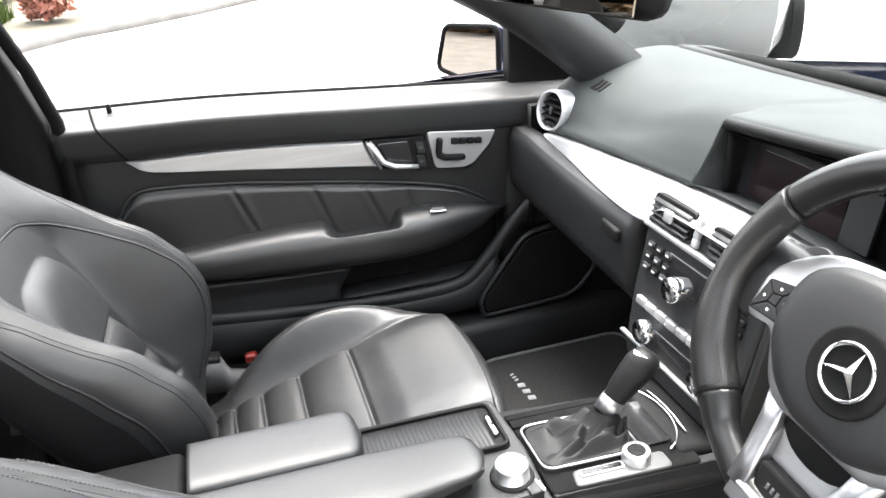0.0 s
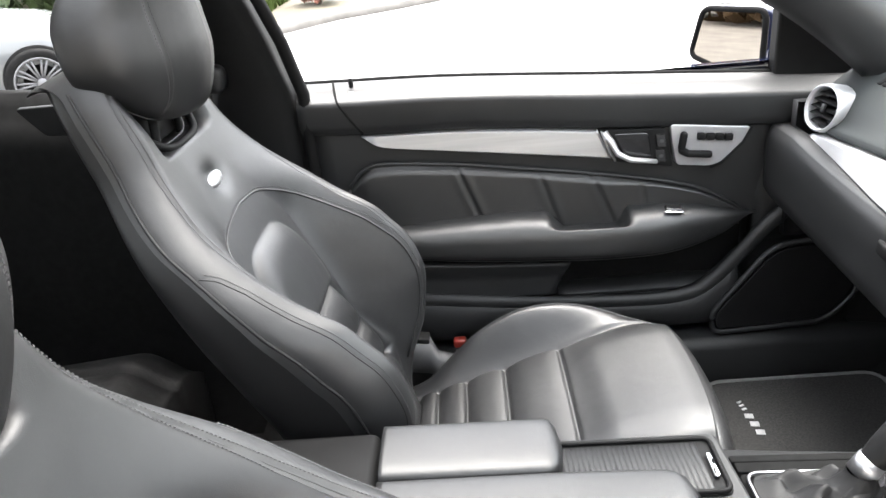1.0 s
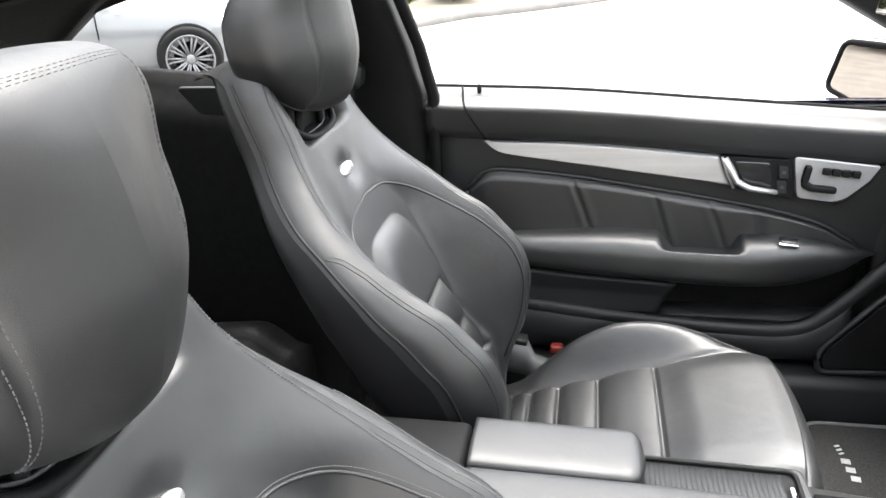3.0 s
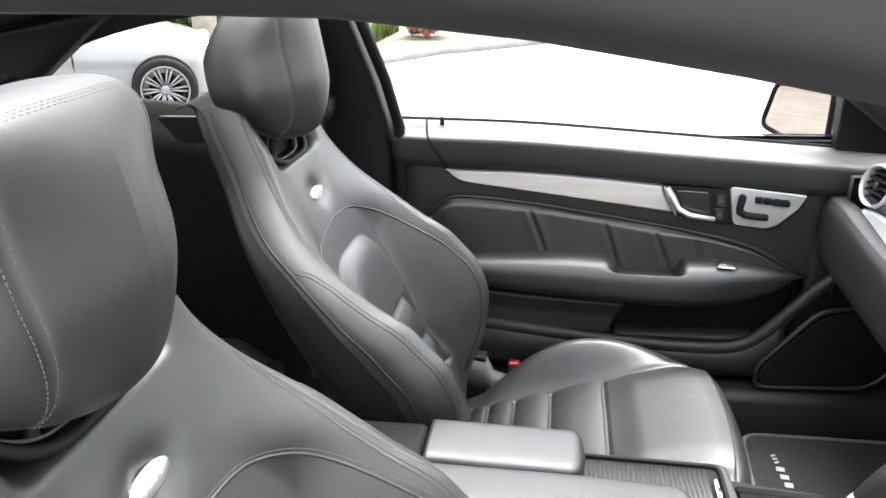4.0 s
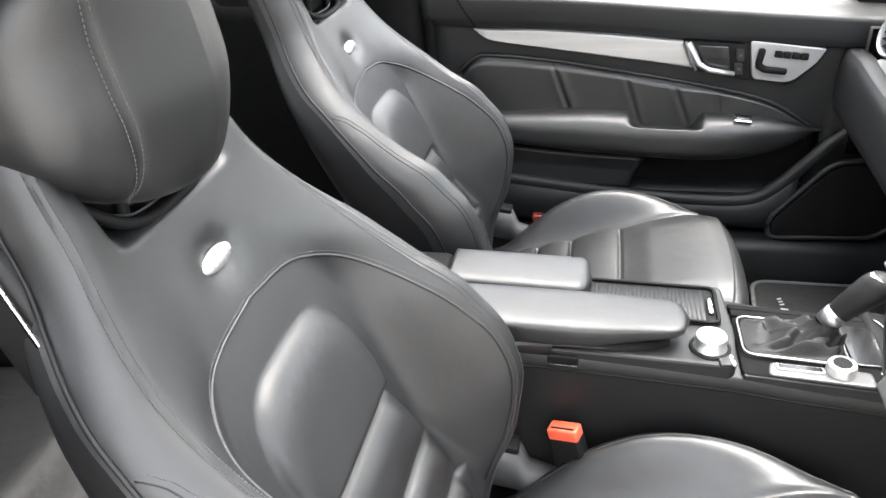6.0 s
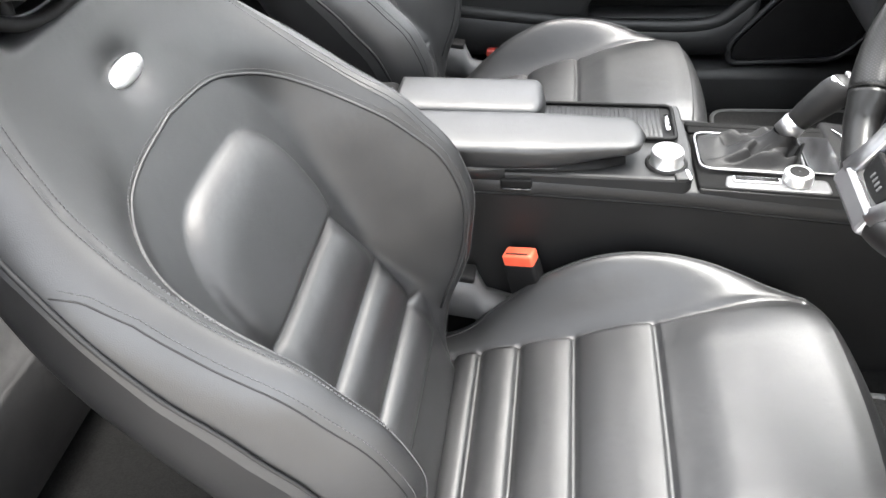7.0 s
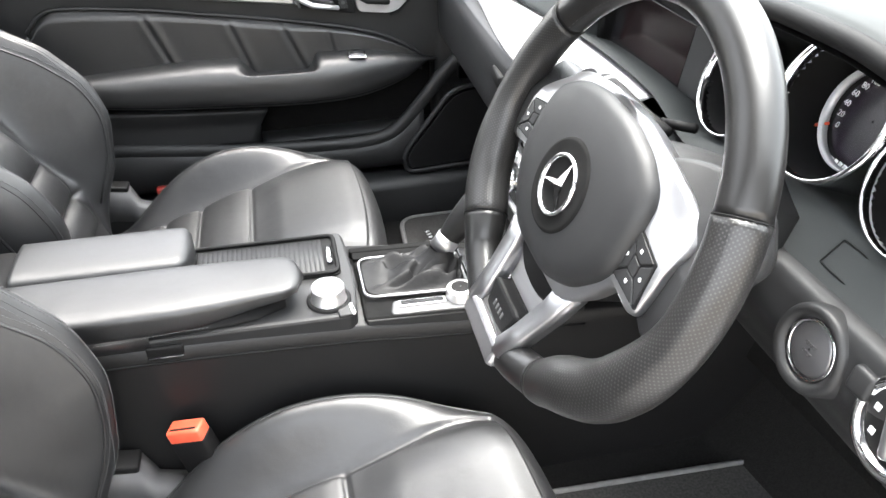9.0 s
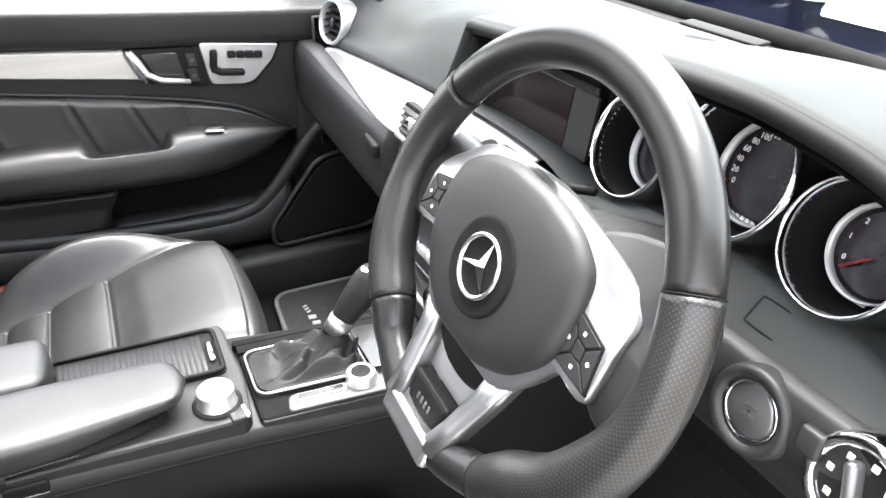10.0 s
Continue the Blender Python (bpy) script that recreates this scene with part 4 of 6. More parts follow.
    part("notch_strip", tube([back_place(a, 0.581 + 0.05 * (abs(a) / 0.085) ** 4, -0.016 - 0.01 * (abs(a) / 0.085) ** 3) for a in [-0.080 + 0.16 * i / 30 for i in range(31)]], 0.0016, 6), GREYPL, ob)
    hr = part("head_restraint", grid(headrest_point, 240, 100), LEATHER, ob)
    ends = []
    for sy in (-1, 1):
        line = []
        for i in range(81):
            v = 0.10 + 0.70 * i / 80
            best = min((abs(headrest_point(u, v)[1] - HY - sy * headrest_seam(math.copysign(abs(math.sin(math.pi * (v - 0.5))) ** 0.70, v - 0.5))), u)
                       for u in [sy * (0.02 + 0.18 * k / 90) for k in range(91)])
            line.append((best[1], v))
        slope = (line[70][0] - line[58][0]) / 12      # carried on straight over the crown
        line = line[:71] + [(line[70][0] + slope * (i - 70), line[i][1]) for i in range(71, 81)]
        for _ in range(12):
            line = [line[0]] + [((line[i - 1][0] + line[i][0] + line[i + 1][0]) / 3, line[i][1]) for i in range(1, 80)] + [line[80]]
        for d in (-0.006, 0.006):
            part("stitching", stitches([on_surface(headrest_point, [(u + d, v) for u, v in line], 0.0)], 0.0030, 0.0014, 0.0009), THREAD, hr)
        ends.append(line[-1][0])
        part("head_restraint_post", tube([(-0.205, DY + sy * 0.045, 0.86), (-0.200, DY + sy * 0.045, 0.98)], 0.006, 10), DARK, ob)
    for dv in (0.0, 0.014, 0.028):
        part("stitching", stitches([on_surface(headrest_point, [(ends[0] + (ends[1] - ends[0]) * i / 80, 0.800 + dv + 0.026 * math.sin(math.pi * i / 80)) for i in range(81)], -0.0006)], 0.0045, 0.001, 0.0009), LEATHER, hr)
    part("restraint_shell", loft([[(-0.235 + 0.045 * dx * (1 - 0.3 * k) - 0.03 * k, DY + 0.070 * dy * (0.80 + 0.30 * k - 0.35 * k * k), 0.93 + 0.16 * k) for dx, dy in ((0.6, -0.8), (0.2, -1), (-0.5, -0.85), (-1, -0.3), (-1, 0.3), (-0.5, 0.85), (0.2, 1), (0.6, 0.8))] for k in (0.0, 0.15, 0.5, 0.85, 1.0)]), SHELL, ob)
    return ob


seat_driver = front_seat()
seat_passenger = copy_thing(seat_driver, Matrix.Translation((0.25 - 0.098, 0.368, 0.217)))
# the passenger's head restraint is pulled up a little
for piece in seat_passenger.children:
    if piece.name.startswith("head_restraint") and "post" not in piece.name:
        piece.location.z += 0.020
# easy-entry lever in the outer shoulder of the driver's seat
SIDE = Matrix(((0.906, 0, -0.423, -0.215), (0, 1, 0, -0.535), (0.423, 0, 0.906, 0.900), (0, 0, 0, 1)))      # axes of the backrest, on its outer shoulder
part("release_panel", rbox((0.050, 0.036, 0.130), SIDE @ pose(-0.014, 0.014, 0, 0, 6, 10), 0.012), SHELL, seat_driver, "glossy black housing of the backrest release")
part("release_lever", loft([[SIDE @ Vector((0.006 + 0.15 * z + dx * (0.0022 - 0.0012 * z / 0.045), -0.0060 + dy * 0.002, z)) for dx, dy in ((-1, 1), (-1, -0.6), (0, -1), (1, -0.6), (1, 1))] for z in (-0.045, -0.02, 0.005, 0.025, 0.040)]), CHROME, seat_driver, "slim chrome release lever")


def buckle(at, label):
    x, y, z = at
    ob = thing("seat_belt_buckle", (x - 0.05, y, z - 0.09), label, "buckle", "seat belt buckles")
    fr = pose(x, y, z, 0, -14, -18)
    part("casing", rbox((0.048, 0.026, 0.082), fr @ pose(0, 0, -0.043), 0.006), DARK, ob)
    part("release_button", rbox((0.044, 0.024, 0.020), fr @ pose(0, 0, 0.002), 0.004), RED, ob, "orange-red release button")
    part("slot", rbox((0.034, 0.004, 0.004), fr @ pose(0, -0.006, 0.0105), 0.001), DARK, ob)
    part("stalk", tube([fr @ Vector((0, 0, -0.08)), (x - 0.03, y - 0.005, z - 0.17), (x - 0.06, y - 0.01, z - 0.22)], 0.010, 8), DARK, ob)


buckle((0.173, -0.132, 0.468), "black seat belt buckle with orange-red button beside the console")
# red button of the passenger's belt buckle, as one small block
lamp = thing("passenger_buckle", (0.068, 0.66, 0.40), "small dark red button of the passenger's belt buckle", "reflector")
part("buckle_button", rbox((0.026, 0.02, 0.018), pose(0.068, 0.640, 0.398), 0.005), DARKRED, lamp)

# ---- rear seats ----
rear = thing("rear_bench", (-0.75, 0, 0.25), "black leather rear bench in the shade behind the front seats", "bench")
for y in (-0.33, 0.33):
    part("cushion", grid(lambda u, v: (-0.95 + 0.50 * u, y + 0.29 * (2 * v - 1), 0.44 + 0.05 * u - 0.05 * abs(2 * v - 1) ** 6 - 0.06 * smooth(0.8, 1.0, u) - 0.01 * bell(abs(2 * v - 1) - 0.6, 0.04)), 40, 40, (0, 0, -0.15)), BOOT, rear)
    part("backrest", grid(lambda u, v: (-1.0 - 0.22 * u - 0.05 * abs(2 * v - 1) ** 6 + 0.03 * smooth(0.6, 0.9, abs(2 * v - 1)), y + 0.29 * (2 * v - 1), 0.46 + 0.52 * u), 40, 40, (-0.1, 0, 0)), BOOT, rear)
part("centre_tray", rbox((0.5, 0.12, 0.06), pose(-0.7, 0, 0.44), 0.01), DARK, rear)

# ---- seat belt on the far door pillar ----
belt = thing("seat_belt", (-0.36, 0.66, 0.9), "black seat belt on the door pillar with a dark guide", "seat belt")
part("guide", rbox((0.05, 0.03, 0.10), pose(-0.375, 0.665, 1.03, 0, 20, 0), 0.012), DARK, belt)
part("guide_arm", tube([(-0.335, 0.655, 1.045), (-0.318, 0.650, 1.020), (-0.322, 0.650, 0.990), (-0.350, 0.652, 0.972), (-0.385, 0.655, 0.966)], 0.009, 10, flat=0.7), SEAL, belt, "black belt guide loop")
part("guide_rest", rbox((0.09, 0.05, 0.05), pose(-0.345, 0.672, 0.955, 0, 10, 0), 0.014), PLASTIC, belt)
part("webbing", loft([[(-0.36 - 0.03 * k + a, 0.655 + 0.012 * k, 1.02 - 0.62 * k) for a in (-0.023, 0.023)] + [(-0.36 - 0.03 * k + a, 0.6565 + 0.012 * k, 1.02 - 0.62 * k) for a in (0.023, -0.023)] for k in (0, 0.3, 0.6, 1.0)]), DARK, belt)
belt2 = thing("seat_belt", (-0.33, -0.68, 0.9), "black seat belt with a pale metal tongue by the driver's seat", "seat belt")
part("webbing", loft([[(-0.30 + 0.02 * k + a, -0.672 - 0.01 * k, 1.10 - 0.72 * k) for a in (-0.023, 0.023)] + [(-0.30 + 0.02 * k + a, -0.6735 - 0.01 * k, 1.10 - 0.72 * k) for a in (0.023, -0.023)] for k in (0, 0.3, 0.6, 1.0)]), DARK, belt2)
part("tongue", rbox((0.055, 0.012, 0.04), pose(-0.285, -0.684, 0.66), 0.006), SATIN, belt2, "pale metal tongue")


# ---- passenger door ----
door = thing("passenger_door", (0.3, 0.78, 0.34), "black and silver passenger door lining with padded insert", "car door")
XA, XB = -0.195, 0.90


def belt_z(x):
    return curve([(-0.2, 0.905), (0.07, 0.897), (0.37, 0.876), (0.63, 0.857), (0.9, 0.838)], x)


def roll_low(x):
    return curve([(-0.2, 0.822), (-0.085, 0.814), (0.075, 0.811), (0.23, 0.801), (0.36, 0.789), (0.63, 0.772), (0.9, 0.765)], x)


def upper(u, v):
    x = XA + (XB - XA) * u
    z1, z0 = belt_z(x), roll_low(x)
    k = v
    y = 0.768 - 0.052 * smooth(0.0, 0.42, k) - 0.006 * math.sin(math.pi * k) + 0.004 * smooth(0.85, 1.0, k)
    return (x, y, z1 + 0.008 * math.sin(math.pi * min(1, k * 4)) - (z1 - z0) * k ** 1.25)


part("upper_roll", grid(upper, 70, 24, (0, 0.03, 0)), PLASTIC, door, "soft black padded upper roll")
def skin(x0, x1, z0, z1):
    """A piece of the inner skin; z1 None: up to the roll."""
    def fn(u, v):
        x = x0 + (x1 - x0) * u
        top = roll_low(x) + 0.01 if z1 is None else z1
        z = z0 + (top - z0) * v
        return (x, 0.742 - 0.012 * (z - 0.345) / 0.47, z)
    part("skin", grid(fn, 20, 20, (0, 0.06, 0)), PLASTIC, door)


skin(XA, XB, 0.585, None)
skin(XA, 0.275, 0.345, 0.585)
skin(0.275, 0.66, 0.345, 0.436)
skin(0.66, XB, 0.345, 0.585)
part("outer_skin", grid(lambda u, v: (XA + (XB + 0.06 - XA) * u, 0.86 - 0.06 * v ** 3, 0.10 + 0.775 * v), 20, 16, (0, -0.02, 0), flip=True), NAVY, door)
part("window_seal", tube([(XA + (0.70 - XA) * i / 20, 0.772, belt_z(XA + (0.70 - XA) * i / 20) + 0.001) for i in range(21)], 0.006, 8), SEAL, door, "black rubber window seal")
part("rear_seam", tube([p for p, _ in on_surface(upper, [((-0.130 + 0.050 * (k / 24) ** 1.4 - XA) / (XB - XA), 0.03 + 0.96 * k / 24) for k in range(25)], 0.0)], 0.0022, 6), SEAL, door)
pin = part("lock_pin", lathe([(0.004, 0), (0.0045, 0.012), (0.0045, 0.024), (0.002, 0.027)], Matrix.Translation((-0.094, 0.748, 0.888)), 12), DARK, door)
part("pin_collar", lathe([(0.014, 0.0), (0.013, 0.005), (0.006, 0.006)], Matrix.Translation((-0.094, 0.748, 0.887)), 20), SATIN, pin)


def trim_top(x):
    return roll_low(x) - 0.004


def trim_bot(x):
    return curve([(-0.085, 0.810), (-0.065, 0.795), (-0.042, 0.785), (0.076, 0.768), (0.181, 0.754), (0.381, 0.723), (0.5, 0.703), (0.6, 0.69)], x)


def strip(x0, x1, y, n=40, shear=0.0):
    def fn(u, v):
        x = x0 + (x1 - x0) * u
        zt, zb = trim_top(x), min(trim_bot(x), trim_top(x) - 0.002)
        z = zb + (zt - zb) * v
        x += shear * (1 - v) * smooth(0.6, 1.0, u)
        return (x, y - 0.008 * smooth(0.0, 0.07, v) * smooth(0.0, 0.05, 1 - v) + 0.003 * v + 0.010 * smooth(0.06, 0.0, u), z)
    return grid(fn, n, 30, (0, 0.02, 0))


part("trim_strip", strip(-0.085, 0.356, 0.722, 60, 0.026), BRUSHED, door, "brushed aluminium trim strip")
DM = Matrix(((1, 0, 0, 0), (0, 0, -1, 0), (0, 1, 0, 0), (0, 0, 0, 1)))   # plates facing the cabin


def door_plate(name, pts, y, depth, mat, parent, r=0.003, label="", rc=0.006, bev=0.002):
    return part(name, plate(rounded(pts, rc), Matrix.Translation((0, y, 0)) @ DM, depth, bev), mat, parent, label)


hb = door_plate("handle_bezel", [(0.360, 0.786), (0.479, 0.779), (0.497, 0.703), (0.388, 0.722)], 0.716, 0.02, DARK, door, label="dark door handle recess")
door_plate("recess", [(0.384, 0.777), (0.448, 0.774), (0.458, 0.722), (0.405, 0.733)], 0.7145, 0.006, GLOSS, hb)
part("pull_handle", tube([(0.366, 0.712, 0.782), (0.378, 0.704, 0.765), (0.390, 0.700, 0.742), (0.412, 0.698, 0.730), (0.440, 0.700, 0.725), (0.462, 0.706, 0.720)], lambda t: 0.0095 - 0.003 * t, 10, flat=0.7), SATIN, hb, "satin silver door pull")
part("bezel_edge", tube([(0.362, 0.715, 0.784), (0.374, 0.715, 0.752), (0.388, 0.715, 0.724)], 0.003, 6), SATIN, hb)
for zz in (0.757, 0.728):
    b = door_plate("lock_button", [(0.462, zz + 0.013), (0.478, zz + 0.012), (0.482, zz - 0.012), (0.466, zz - 0.011)], 0.711, 0.006, PLASTIC, hb, rc=0.002, bev=0.001)
    door_plate("button_print", [(0.469, zz + 0.003), (0.476, zz + 0.003), (0.476, zz - 0.003), (0.469, zz - 0.003)], 0.7104, 0.001, GREYPL, b, rc=0.001, bev=0)
sp = door_plate("seat_switch_plate", [(0.488, 0.786), (0.640, 0.769), (0.625, 0.742), (0.585, 0.705), (0.565, 0.699), (0.502, 0.706)], 0.716, 0.02, SATIN, door, label="satin silver plate with seat switches", rc=0.010)
part("backrest_switch", rbox((0.013, 0.014, 0.036), pose(0.511, 0.709, 0.754, 0, 8, 0), 0.005), DARK, sp)
part("cushion_switch", rbox((0.050, 0.014, 0.013), pose(0.541, 0.709, 0.727, 0, 6, 0), 0.005), DARK, sp)
part("switch_foot", rbox((0.022, 0.013, 0.014), pose(0.515, 0.7095, 0.733, 0, 30, 0), 0.005), DARK, sp)
for k in range(4):
    part("memory_button", rbox((0.0145, 0.010, 0.0125), pose(0.545 + 0.0168 * k, 0.711, 0.760 - 0.0017 * k, 0, 5, 0), 0.002), DARK, sp)
part("plate_edge", tube([(0.638, 0.7135, 0.770), (0.623, 0.7135, 0.741), (0.584, 0.7135, 0.703), (0.565, 0.7135, 0.697)], 0.0025, 6), DARK, sp)


def ins_top(x):
    return curve([(-0.115, 0.712), (-0.093, 0.739), (-0.062, 0.751), (0.076, 0.741), (0.182, 0.726), (0.39, 0.692), (0.533, 0.659), (0.607, 0.622), (0.63, 0.603)], x)


def arm_top(x):
    return curve([(-0.19, 0.618), (-0.025, 0.628), (0.165, 0.639), (0.235, 0.636), (0.262, 0.622), (0.285, 0.606), (0.374, 0.600), (0.395, 0.606), (0.410, 0.624), (0.461, 0.634), (0.55, 0.625), (0.634, 0.605), (0.66, 0.592)], x)


def arm_bot(x):
    return curve([(-0.19, 0.580), (0.0, 0.561), (0.126, 0.550), (0.25, 0.543), (0.375, 0.537), (0.496, 0.541), (0.589, 0.566), (0.633, 0.592), (0.66, 0.600)], x)


SEAMS = [(0.087, 0.139), (0.235, 0.281), (0.328, 0.385), (0.421, 0.453)]


def insert(u, v):
    x = -0.118 + 0.745 * u
    zb, zt = arm_top(x) - 0.03, ins_top(x)
    z = zb + (zt - zb) * v
    k = (z - 0.60) / 0.14
    y = 0.722 - 0.012 * smooth(0.0, 0.12, 1 - v)
    for a, b in SEAMS:
        xs = b + (a - b) * k
        d = x - xs
        y += 0.0035 * bell(d, 0.0035) - 0.0022 * bell(d - 0.010, 0.008) - 0.0012 * bell(d + 0.010, 0.008)
    return (x, y + 0.006 * smooth(0.05, 0.0, u), z)


part("insert", grid(insert, 170, 40, (0, 0.02, 0)), LEATHER2, door, "padded black leather insert with slanting seams")
part("insert_lip", tube([(x, 0.718, ins_top(x) + 0.002) for x in [-0.118 + 0.748 * i / 70 for i in range(71)]], 0.0035, 8), PLASTIC, door)
part("insert_back_edge", tube([(-0.118, 0.718, 0.706), (-0.155, 0.720, 0.655), (-0.19, 0.722, 0.625)], 0.0035, 8), PLASTIC, door)


def arm_depth(x):
    return curve([(-0.19, 0.030), (0.0, 0.060), (0.25, 0.078), (0.45, 0.075), (0.58, 0.045), (0.64, 0.018), (0.66, 0.004)], x)


def arm(u, v):
    x = -0.19 + 0.85 * u
    zt, zb = max(arm_top(x), lerp([(-0.19, 0.618), (0.165, 0.639), (0.461, 0.634), (0.55, 0.625), (0.634, 0.605), (0.66, 0.592)], x)), arm_bot(x)
    d = arm_depth(x)
    grip = smooth(0.250, 0.29, x) * smooth(0.412, 0.388, x)
    a = v * math.pi
    zm = (zt + zb) / 2
    h = max(0.002, (zt - zb) / 2)
    y = 0.722 - d * math.sin(a) ** 0.55
    z = zm + h * math.copysign(abs(math.cos(a)) ** 0.75, math.cos(a))
    z -= 0.034 * grip * smooth(0.34, 0.20, v)
    y += 0.0022 * bell(v - 0.70, 0.010)
    return (x, y, z)


armrest = part("armrest", grid(arm, 110, 72), LEATHER2, door, "long curved black armrest")
part("stitching", stitches([on_surface(arm, [(0.02 + 0.95 * i / 120, 0.665) for i in range(121)], 0.0006)], 0.0035, 0.0025, 0.0009), THREAD, armrest)
part("armrest_seam", tube([p for p, _ in on_surface(arm, [(0.02 + 0.95 * k / 80, 0.70) for k in range(81)], 0.0)], 0.0011, 6), SEAL, armrest)
wsw = part("window_switch_bezel", rbox((0.036, 0.019, 0.005), pose(0.489, 0.674, 0.6330, 20, 6, 0), 0.002), CHROME, door, "chrome-edged window switch")
part("window_switch", rbox((0.032, 0.015, 0.008), pose(0.489, 0.674, 0.6348, 20, 6, 0), 0.003), GLOSS, wsw)


def lower_panel(u, v):
    x1 = 0.262 + 0.035 * v
    x = XA + (x1 - XA) * u
    z = 0.462 + (arm_bot(x) - 0.012 - 0.462) * v - 0.006 * u * (1 - v)
    return (x, 0.690 + 0.012 * smooth(0.0, 0.5, 1 - v), z)


part("lower_panel", grid(lower_panel, 40, 16, (0, 0.03, 0)), PLASTIC, door)
# near-black back sheet: the shade inside the pocket is put into its colour
part("pocket_back", grid(lambda u, v: (0.26 + 0.42 * u, 0.800, 0.42 + 0.18 * v), 10, 8, (0, 0.01, 0)), SEAL, door, "back of the open door pocket, near-black for the shade inside")
RID = [(-0.19, 0.478), (-0.03, 0.470), (0.12, 0.452), (0.25, 0.438), (0.40, 0.429), (0.50, 0.428), (0.555, 0.440), (0.60, 0.482), (0.64, 0.530), (0.675, 0.572), (0.72, 0.612), (0.80, 0.66)]
fine = []
for i in range(len(RID) - 1):
    for k in range(6):
        t = k / 6
        fine.append((RID[i][0] + (RID[i + 1][0] - RID[i][0]) * t, RID[i][1] + (RID[i + 1][1] - RID[i][1]) * t))
for _ in range(6):
    fine = [fine[0]] + [((fine[i - 1][0] + 2 * fine[i][0] + fine[i + 1][0]) / 4, (fine[i - 1][1] + 2 * fine[i][1] + fine[i + 1][1]) / 4) for i in range(1, len(fine) - 1)] + [fine[-1]]
part("pocket_rim", tube([(x, 0.704, z) for x, z in fine], 0.015, 14, flat=0.8, up=(0, 1, 0)), PLASTIC, door, "rounded black pocket rim")


def rim_z(x):
    return lerp(fine, x)


part("kick_trim", grid(lambda u, v: (XA + 0.82 * u, 0.706 - 0.022 * math.sin(math.pi * v) ** 0.6 + 0.012 * (1 - v), 0.355 + (rim_z(XA + 0.82 * u) - 0.355) * v), 50, 16, (0, 0.03, 0)), PLASTIC, door)
grille = door_plate("speaker_grille", [(0.585, 0.362), (0.800, 0.374), (0.850, 0.440), (0.835, 0.51), (0.765, 0.538), (0.690, 0.530), (0.582, 0.398)], 0.676, 0.02, DARK, door, label="black perforated loudspeaker grille", rc=0.03)
part("grille_rim", tube([(x, 0.680, z) for x, z in rounded([(0.578, 0.354), (0.800, 0.364), (0.860, 0.432), (0.845, 0.52), (0.765, 0.548), (0.684, 0.538), (0.574, 0.400)], 0.03)], 0.006, 8, closed=True), PLASTIC, door)
part("front_gusset", grid(lambda u, v: (0.66 + 0.26 * u, 0.735 - 0.028 * math.sin(math.pi * v) * smooth(0.0, 0.6, u) - 0.02 * u, 0.53 + 0.245 * v), 12, 12, (0, 0.03, 0)), PLASTIC, door)
# inner triangle behind the door mirror
door_plate("mirror_triangle", [(0.684, 0.842), (0.684, 0.975), (0.700, 0.990), (0.745, 0.945), (0.80, 0.895), (0.860, 0.842)], 0.752, 0.03, DARK, door, label="black mirror triangle", rc=0.012, bev=0.005)
MF = frame_at((0.660, 0.925, 0.892), (-0.86, -0.50, 0.06), (0.5, -0.86, 0))
MO = rounded([(-0.072, 0.058), (0.088, 0.064), (0.092, -0.068), (0.03, -0.072), (-0.098, -0.044)], 0.02)
dm = part("door_mirror", loft([[MF @ Vector((x * k, y * k, z)) for x, y in MO] for z, k in ((0.006, 0.97), (0.006, 1.02), (0.0, 1.06), (-0.03, 1.10), (-0.07, 1.0), (-0.10, 0.75), (-0.115, 0.4))]), NAVY, door, "navy door mirror housing")
part("mirror_glass", plate([(x * 0.93, y * 0.92) for x, y in MO], MF @ Matrix.Translation((0, 0, 0.009)), 0.004, 0), MIRROR, dm, "mirror glass")
part("mirror_rim", tube([MF @ Vector((x * 0.97, y * 0.96, 0.008)) for x, y in MO], 0.006, 8, closed=True), SEAL, dm)
part("mirror_foot", rbox((0.05, 0.10, 0.028), pose(0.742, 0.83, 0.862), 0.012), DARK, dm)


# ---- dashboard ----
dash = thing("dashboard", (0.85, 0.0, 0.6), "dark grey soft dashboard with silver strip and hooded dials", "dashboard")


def hood(y):
    """0 on the plain side, 1 below the hood of screen and dials."""
    return smooth(0.143, 0.129, y) * smooth(-0.63, -0.565, y)


def dials(y):
    return smooth(-0.10, -0.24, y) * smooth(-0.64, -0.52, y)


def strip_top(y):
    return curve([(-0.75, 0.795), (-0.32, 0.797), (-0.20, 0.812), (-0.10, 0.826), (0.035, 0.827), (0.2, 0.818), (0.4, 0.800), (0.6, 0.782), (0.75, 0.775)], y)


def lip(y):
    """Rear edge of the hood: how far back and how high."""
    return (curve([(-0.62, 0.728), (-0.56, 0.713), (-0.49, 0.703), (-0.39, 0.700), (-0.29, 0.710), (-0.15, 0.728), (-0.02, 0.745), (0.135, 0.752)], y),
            curve([(-0.62, 0.880), (-0.56, 0.938), (-0.49, 0.968), (-0.44, 0.978), (-0.39, 0.982), (-0.29, 0.975), (-0.15, 0.953), (-0.02, 0.934), (0.135, 0.919)], y))


def panel_top(y):
    """Height of the sloping panel where it meets the rims of the dials."""
    return curve([(-0.64, 0.805), (-0.57, 0.818), (-0.52, 0.830), (-0.463, 0.839), (-0.41, 0.841), (-0.352, 0.845), (-0.29, 0.838), (-0.23, 0.829), (-0.16, 0.812), (-0.10, 0.800)], y)


